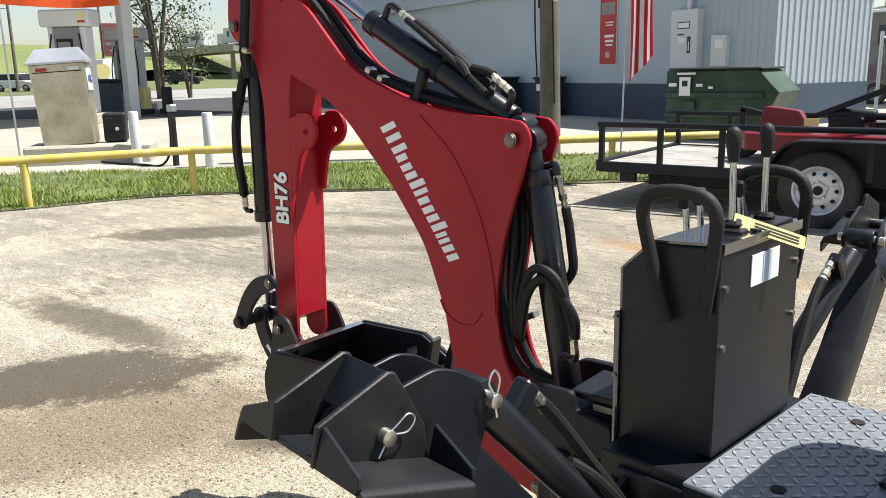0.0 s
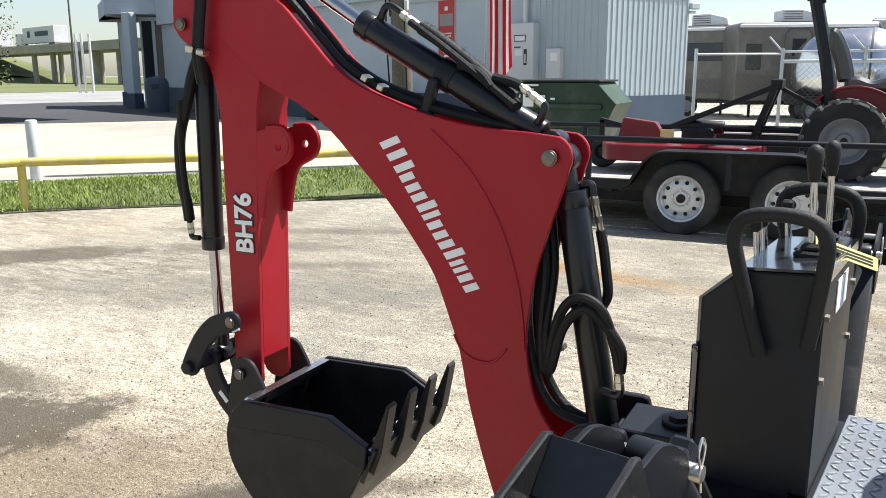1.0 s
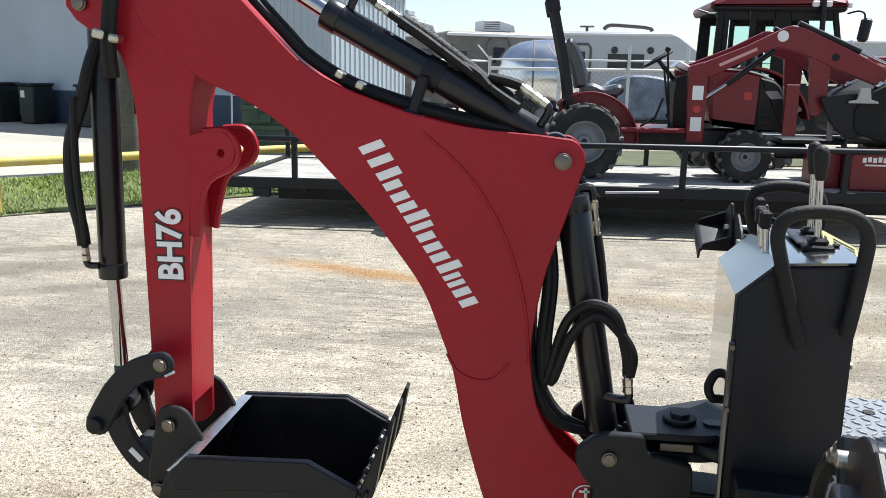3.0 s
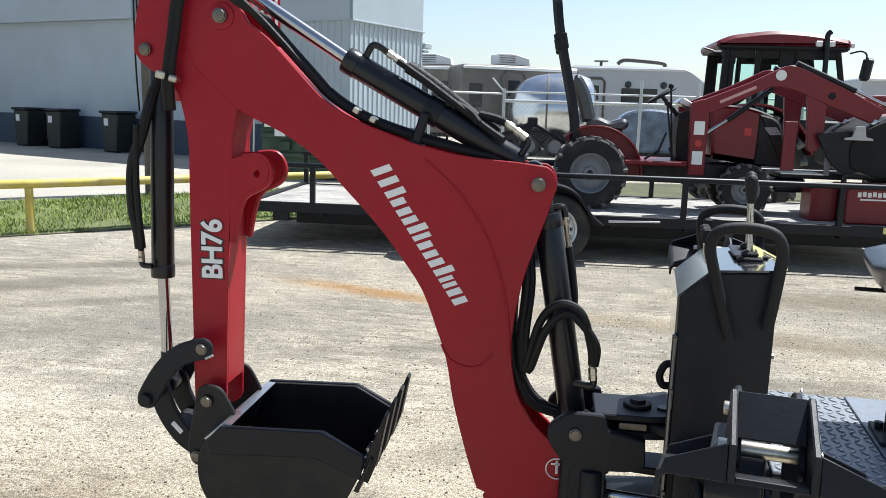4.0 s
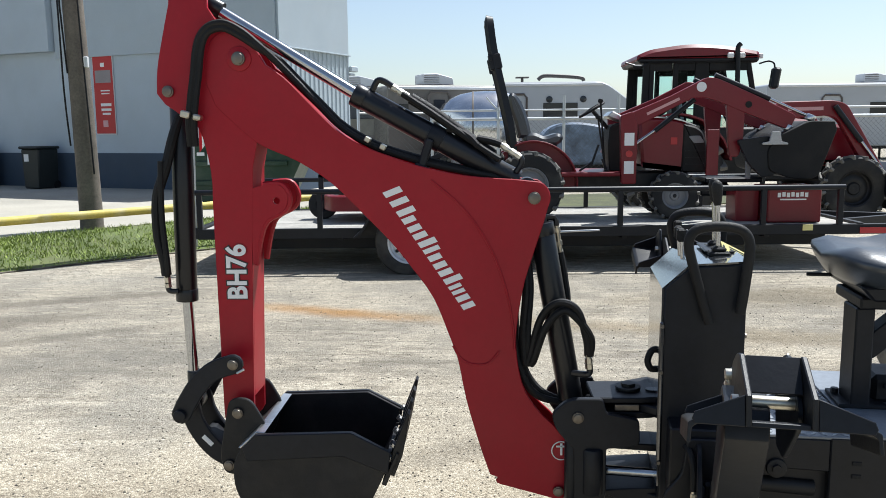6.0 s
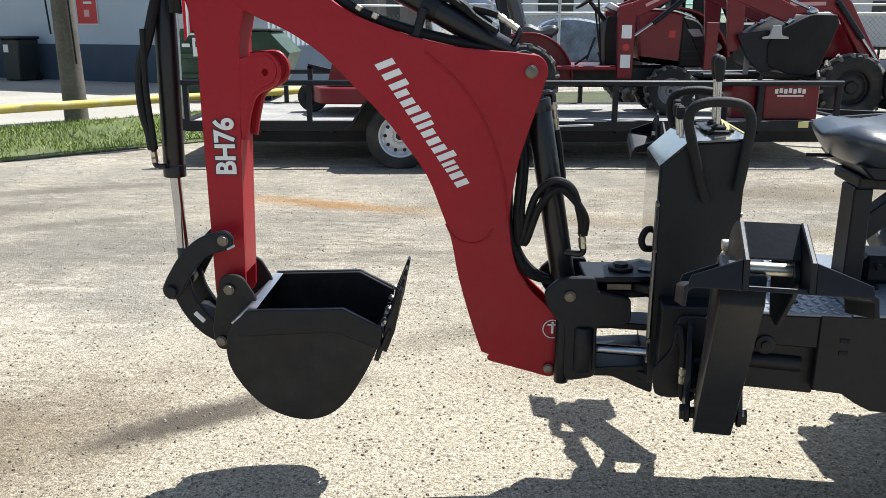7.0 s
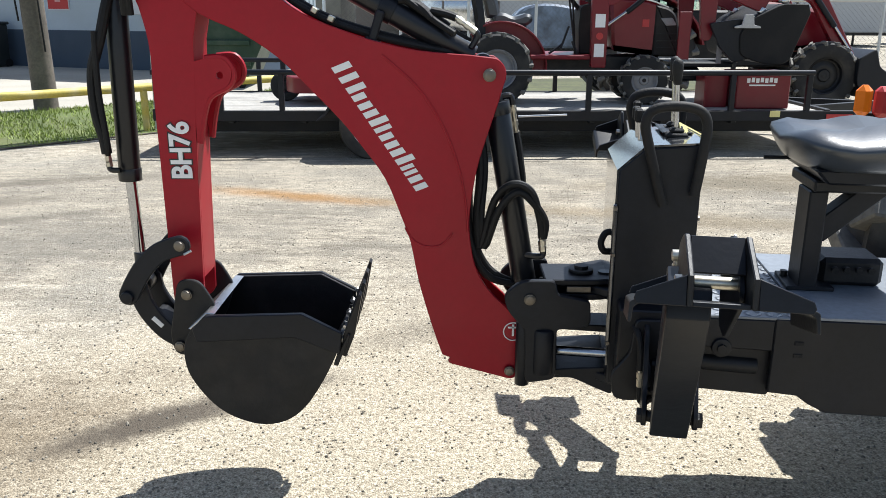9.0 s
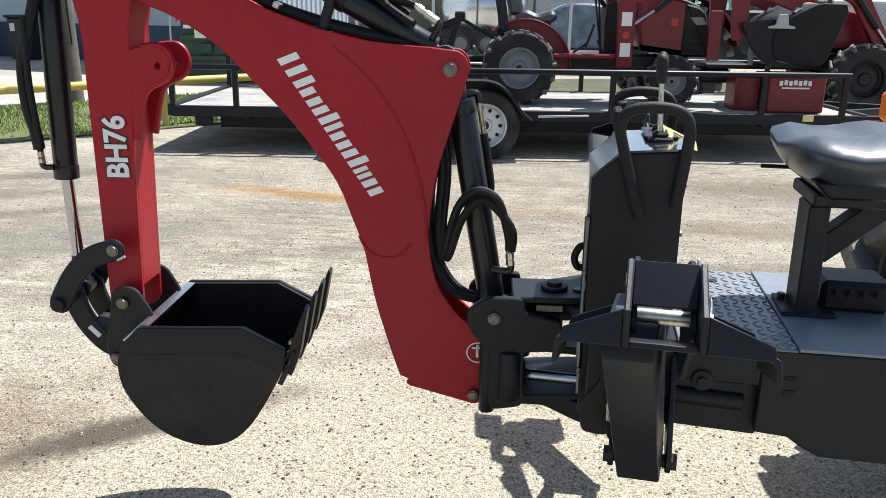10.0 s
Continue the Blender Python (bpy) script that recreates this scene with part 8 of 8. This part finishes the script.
def berm():
    """A long grassy road bank closing the view beyond the road."""
    line = [(-150, 96), (-195, 88), (-235, 62), (-265, 15), (-275, -60), (-260, -160)]
    pts = spline([(*p, 0) for p in line], 6)
    bm = B()
    rows = []
    for i, p in enumerate(pts):
        d = (pts[min(i + 1, len(pts) - 1)] - pts[max(i - 1, 0)]).normalized()
        n_ = Vector((d.y, -d.x, 0))
        h = 8.6 * min(1.0, 0.25 + i / 8.0) + 0.4 * noise.noise(p * 0.05)
        rows.append([bm.verts.new(p + n_ * o + Vector((0, 0, z))) for o, z in ((-34, -0.2), (-12, h * 0.65), (-4, h), (6, h), (30, -0.2))])
    for a, b in zip(rows, rows[1:]):
        for k in range(4):
            bm.faces.new((a[k], a[k + 1], b[k + 1], b[k]))
    tagged(part("road_bank", bm, BANK), "long green grass bank beyond the road", "bank", kind="structure")


BANK = mat("green_bank_grass", (0.17, 0.21, 0.06), 0.95, var=0.25, big=0.06, fine=1.2, bump=0.2, dust=0.35, dust_color=(0.30, 0.28, 0.12))
berm()


def parked_car(x, y, turn, paint, label):
    m = Matrix.Translation((x, y, 0)) @ Matrix.Rotation(radians(turn), 4, "Z")
    X.append(m)
    ob = thing("car", label, "car", m)
    bm = B()
    plate(bm, rounded([(-2.2, 0.35), (-2.25, 0.85), (-1.9, 1.0), (-1.5, 1.05), (1.2, 1.02), (2.0, 0.90), (2.25, 0.7), (2.2, 0.35)], 0.12, 4), -0.88, 0.88, 0.05)
    part("body", bm, paint, ob)
    bm = B()
    plate(bm, rounded([(-2.0, 1.0), (-1.7, 1.58), (0.2, 1.62), (1.1, 1.03)], 0.15, 4), -0.74, 0.74, 0.05)
    part("cabin", bm, BLACK_GLOSS, ob)
    bm = B()
    plate(bm, rounded([(-1.66, 1.56), (-1.5, 1.66), (0.1, 1.66), (0.25, 1.60)], 0.04, 3), -0.70, 0.70, 0.02)
    part("car_roof", bm, paint, ob)
    for dx in (-1.4, 1.4):
        for yy, o in ((-0.80, -1), (0.80, 1)):
            wheel(ob, (dx, yy, 0.34), 0.34, 0.22, 0.22, GREY_RIM, out=o)
    X.pop()


parked_car(-79.7, 35.4, 25, WHITE, "white estate car parked beyond the road")
parked_car(-83.6, 39.5, 25, WHITE, "white saloon car parked beyond the road")
parked_car(-91.8, 61.0, 35, BLACK_GLOSS, "dark pickup car parked by the embankment")
for x, y in ((-56.4, 45.8), (-56.1, 46.1), (-55.7, 46.5)):
    ob = thing("sign_post", "thin white roadside sign post", "post", Matrix.Translation((x, y, 0)), "posts by the road")
    bm = B()
    rod(bm, (x, y, 0), (x, y, 4.6), 0.10, seg=10)
    part("post_shaft", bm, WHITE, ob)
for x, y, h in ((-93.8, 75.8, 11.0), (-97.5, 86.9, 13.0), (-76.0, 33.6, 9.0)):
    ob = thing("utility_pole", "thin distant wooden utility pole", "pole", Matrix.Translation((x, y, 0)))
    bm = B()
    rod(bm, (x, y, 0), (x, y, h), 0.16, 0.11, seg=10)
    part("pole_shaft", bm, WOOD, ob)


for k, (z0, z1) in enumerate(((8.7, 9.6), (8.1, 8.7), (7.2, 7.9))):
    ob = thing("overhead_wire", "thin sagging overhead wire beyond the road", "wire", Matrix.Translation((-76.0, 33.6, 0)), "wires beyond the road")
    bm = B()
    tube(bm, [(-76.0, 33.6, z0), (-86, 24.0, (z0 + z1) / 2 - 0.5), (-98.0, 12.0, z1)], 0.025, 5, 8)
    part("wire", bm, RUBBER, ob)


# ---- camper trailers behind a chain-link fence ----
RVGREY = mat("warm_grey_camper_skin", (0.115, 0.105, 0.092), 0.5, var=0.1, big=1.0, bump=0.05, dust=0.15)
RVWHITE = mat("white_camper_skin", (0.40, 0.42, 0.44), 0.4, var=0.06, big=0.7, bump=0.03, dust=0.06)
RVBROWN = mat("dark_taupe_stripe", (0.10, 0.085, 0.075), 0.5, var=0.1)
ALU = mat("polished_aluminium_skin", (0.60, 0.61, 0.62), 0.20, 1.0, var=0.12, big=1.6, bump=0.03, bump_scale=2.2)


def camper(x, y, turn, length, height, skin, label, nose=0.6, door=True, stripe=True, depth=2.4, fall=None, ports=False):
    m = Matrix.Translation((x, y, 0)) @ Matrix.Rotation(radians(turn), 4, "Z")
    X.append(m)
    ob = thing("camper", label, "camper", m, "campers behind the fence")
    bm = B()
    plate(bm, rounded([(0, 0.55), (0, height), (length - nose, height), (length, height - (fall or nose * 1.4)), (length, 0.75), (length - 0.3, 0.55)], [0.05, 0.18, 0.35, 0.45, 0.1, 0.1], 5), 0, depth, 0.04)
    b = part("body", bm, skin, ob)
    if stripe:
        bm = B()
        plate(bm, [(0.02, 0.70), (length - 0.1, 0.75), (length - 0.15, 1.25), (length * 0.5, 1.15), (0.02, 1.4)], -0.012, -0.002, 0.0)
        part("stripe", bm, RVBROWN, b)
    bm = B()
    box(bm, ((length - nose) / 2, -0.03, height - 0.10), (length - nose - 0.1, 0.06, 0.10), 0.02)
    part("awning_rail", bm, WHITE, b)
    if ports:
        for u in (2.06, 3.29):
            bm = B()
            disc(bm, (u, -0.02, 2.43), 0.12, (0, 1, 0), 0.03, 24, 0.008)
            part("port_window", bm, WINDOW, b)
    wins = ((0.44, 1.70, 1.25, 0.60),) if ports else ((0.12, 1.55, 0.45, 0.75), (0.72, 1.75, 1.1, 0.55))
    for fx, z, w, h in wins:
        bm = B()
        box(bm, (length * fx, -0.012, z + 0.3), (w, 0.03, h), 0.01)
        part("window", bm, WINDOW, b)
    if door:
        u = 0.46 if ports else length * 0.34
        bm = B()
        tube(bm, [(u, -0.02, 0.7), (u, -0.02, 2.5), (u + 0.10, -0.02, 2.62), (u + 0.68, -0.02, 2.62), (u + 0.78, -0.02, 2.5), (u + 0.78, -0.02, 0.7)], 0.045, 6, 2, smooth=False)
        d = part("door_frame", bm, RVBROWN, b)
        bm = B()
        box(bm, (u + 0.39, -0.016, 2.12), (0.40, 0.03, 0.5), 0.01)
        part("door_window", bm, WINDOW, d)
    if ports:
        bm = B()
        box(bm, (length * 0.20, depth * 0.4, height + 0.10), (0.10, 0.10, 0.20), 0.01)
        box(bm, (length * 0.20, depth * 0.4, height + 0.22), (0.50, 0.40, 0.05), 0.015)
        part("roof_vent", bm, RVBROWN, b)
        bm = B()
        tube(bm, [(length * 0.30, 0.5, height + 0.10), (length * 0.34, 0.5, height + 0.24), (length * 0.46, 0.5, height + 0.22), (length * 0.58, 0.5, height + 0.16), (length * 0.60, 0.5, height + 0.04)], 0.07, 8, 4)
        part("roof_antenna", bm, RVBROWN, b)
    else:
        u = length * (0.46 if turn else 0.70)
        bm = B()
        plate(bm, rounded([(u - 0.48, height + 0.04), (u - 0.48, height + 0.40), (u + 0.05, height + 0.42), (u + 0.62, height + 0.28), (u + 0.66, height + 0.04)], 0.05, 3), 0.55, 1.35, 0.02)
        unit = part("roof_unit", bm, WHITE, b, "white roof air conditioner")
        for k in range(4):
            bm = B()
            box(bm, (u - 0.16, 0.545, height + 0.13 + 0.07 * k), (0.54, 0.02, 0.022), 0.003)
            part("louvre", bm, RVBROWN, unit)
        bm = B()
        box(bm, (u, 0.95, height + 0.02), (1.30, 0.9, 0.05), 0.01)
        part("unit_base", bm, RVBROWN, unit)
    for dx in (0.48, 0.62):
        wheel(ob, (length * dx, 0.05, 0.33), 0.33, 0.2, 0.2, GREY_RIM)
    bm = B()
    box(bm, (length / 2, depth / 2, 0.50), (length - 0.3, depth - 0.4, 0.14), 0.01)
    for dx in (0.2, 0.8):
        box(bm, (length * dx, depth / 2, 0.24), (0.08, 0.08, 0.48), 0.01)
    part("chassis", bm, BLACK, ob)
    X.pop()


camper(-9.0, 28.0, 0, 5.0, 2.85, mat("olive_grey_camper_skin", (0.135, 0.125, 0.10), 0.5, var=0.12, big=1.0, bump=0.05, dust=0.15), "tan-grey camper trailer with roof air conditioner", stripe=True)
camper(-4.25, 26.6, 24, 4.2, 2.85, RVGREY, "beige camper trailer end-on with a door", nose=0.1)
camper(-0.75, 30.0, 0, 5.6, 3.06, RVWHITE, "white camper trailer with a sloping nose", nose=1.55, stripe=False, fall=1.15, ports=True)
camper(10.5, 34.0, 0, 6.5, 3.1, RVWHITE, "white camper trailer with a rounded nose", nose=0.8, stripe=False)
camper(18.5, 36.0, 0, 6.5, 3.0, RVGREY, "pale grey camper trailer in the far row", nose=0.8)


def silver_tank():
    ob = thing("silver_tank_trailer", "rounded polished aluminium trailer behind the fence", "trailer", Matrix.Translation((-1.5, 25.5, 0)))
    X.append(Matrix.Translation((-2.75, 25.5, 0)))
    # a rounded body turned about its long axis, with riveted seam bands
    turned = Matrix.Translation((0, 1.25, 1.40)) @ Matrix.Rotation(radians(90), 4, "Y")
    girth = [(0, 0), (0.30, 0.03), (0.57, 0.13), (0.81, 0.31), (1.0, 0.58), (1.12, 0.90), (1.19, 1.3), (1.21, 1.7), (1.21, 2.2), (1.08, 2.6), (0.7, 2.8), (0, 2.88)]
    bm = B()
    lathe(bm, girth, 48, turned)
    shell = part("shell", bm, ALU, ob, smooth=60)
    for r, x in ((1.195, 1.3), (1.215, 2.1)):
        bm = B()
        lathe(bm, [(r - 0.012, x - 0.03), (r + 0.008, x - 0.02), (r + 0.008, x + 0.02), (r - 0.004, x + 0.03)], 48, turned)
        part("seam_band", bm, RVBROWN, shell)
    for dx in (0.8, 1.6):
        wheel(ob, (dx, 0.1, 0.33), 0.33, 0.2, 0.2, GREY_RIM)
    bm = B()
    box(bm, (1.1, 1.0, 0.6), (2.2, 1.6, 0.24), 0.02)
    part("chassis", bm, BLACK, ob)
    X.pop()
    # blue-covered machine beside it
    ob = thing("covered_boat", "boat under a mottled blue-grey tarpaulin behind the fence", "boat", Matrix.Translation((2.2, 24.0, 0)))
    bm = B()
    pts = spline([(0.3, 0, 0.75), (0.7, 0, 1.35), (1.4, 0, 1.55), (2.4, 0, 1.40), (3.4, 0, 1.0), (3.5, 0, 0.55)], 5)
    plate(bm, [(p.x, p.z) for p in pts] + [(3.2, 0.35), (0.4, 0.35)], 23.2, 24.8, 0.06)
    part("tarpaulin", bm, mat("blue_grey_tarpaulin", (0.11, 0.15, 0.21), 0.5, var=0.6, big=2.5, bump=0.3, bump_scale=6), ob)
    bm = B()
    box(bm, (1.9, 24.0, 0.2), (2.4, 1.0, 0.38), 0.03)
    part("cradle", bm, BLACK, ob)


silver_tank()


def chain_fence():
    ob = thing("chain_link_fence", "galvanised chain-link fence with pipe rails around the camper yard", "fence", Matrix.Translation((0, 21.5, 0)))
    y = 21.8
    pts = [(-4.4, 21.0), (-2.53, y), (-0.75, y), (1.0, y), (2.44, y), (5.0, y), (7.5, y), (10.0, y), (13.0, y), (15.9, y)]
    for x, yy in pts:
        bm = B()
        rod(bm, (x, yy, 0), (x, yy, 2.25 if 0 < x < 3 else 1.95), 0.04, seg=12)
        part("fence_post", bm, GALV, ob)
    for a, b in zip(pts, pts[1:]):
        for z in (1.87, 1.64) if a[0] > -4 else (1.82,):
            bm = B()
            rod(bm, (*a, z), (*b, z), 0.026 if z > 1.7 else 0.042, seg=10)
            part("fence_rail", bm, GALV, ob)
    for x, yy in (pts[1], pts[2]):
        bm = B()
        tube(bm, [(x, yy, 1.84), (x - 0.05, yy, 1.92), (x - 0.32, yy, 2.22)], 0.022, 8, 3)
        part("barb_arm", bm, GALV, ob)
    bm = B()
    for a, b in zip(pts, pts[1:]):
        ln, hi = (Vector(b) - Vector(a)).length, 1.5
        k = -int(hi / 0.13)
        while k * 0.13 < ln:
            for s_ in (1, -1):
                x0, x1 = max(0.0, k * 0.13), min(ln, k * 0.13 + hi)
                z0, z1 = x0 - k * 0.13, x1 - k * 0.13
                if s_ < 0:
                    z0, z1 = hi - z0, hi - z1
                p0, p1 = Vector(a).lerp(Vector(b), x0 / ln), Vector(a).lerp(Vector(b), x1 / ln)
                tube(bm, [(p0.x, p0.y, 0.1 + z0), (p1.x, p1.y, 0.1 + z1)], 0.0028, 3, 1, smooth=False)
            k += 1
    tagged(part("wire_mesh", bm, mat("weathered_fence_wire", (0.10, 0.105, 0.105), 0.7, var=0.1, bump=0), ob), kind="stuff")


chain_fence()
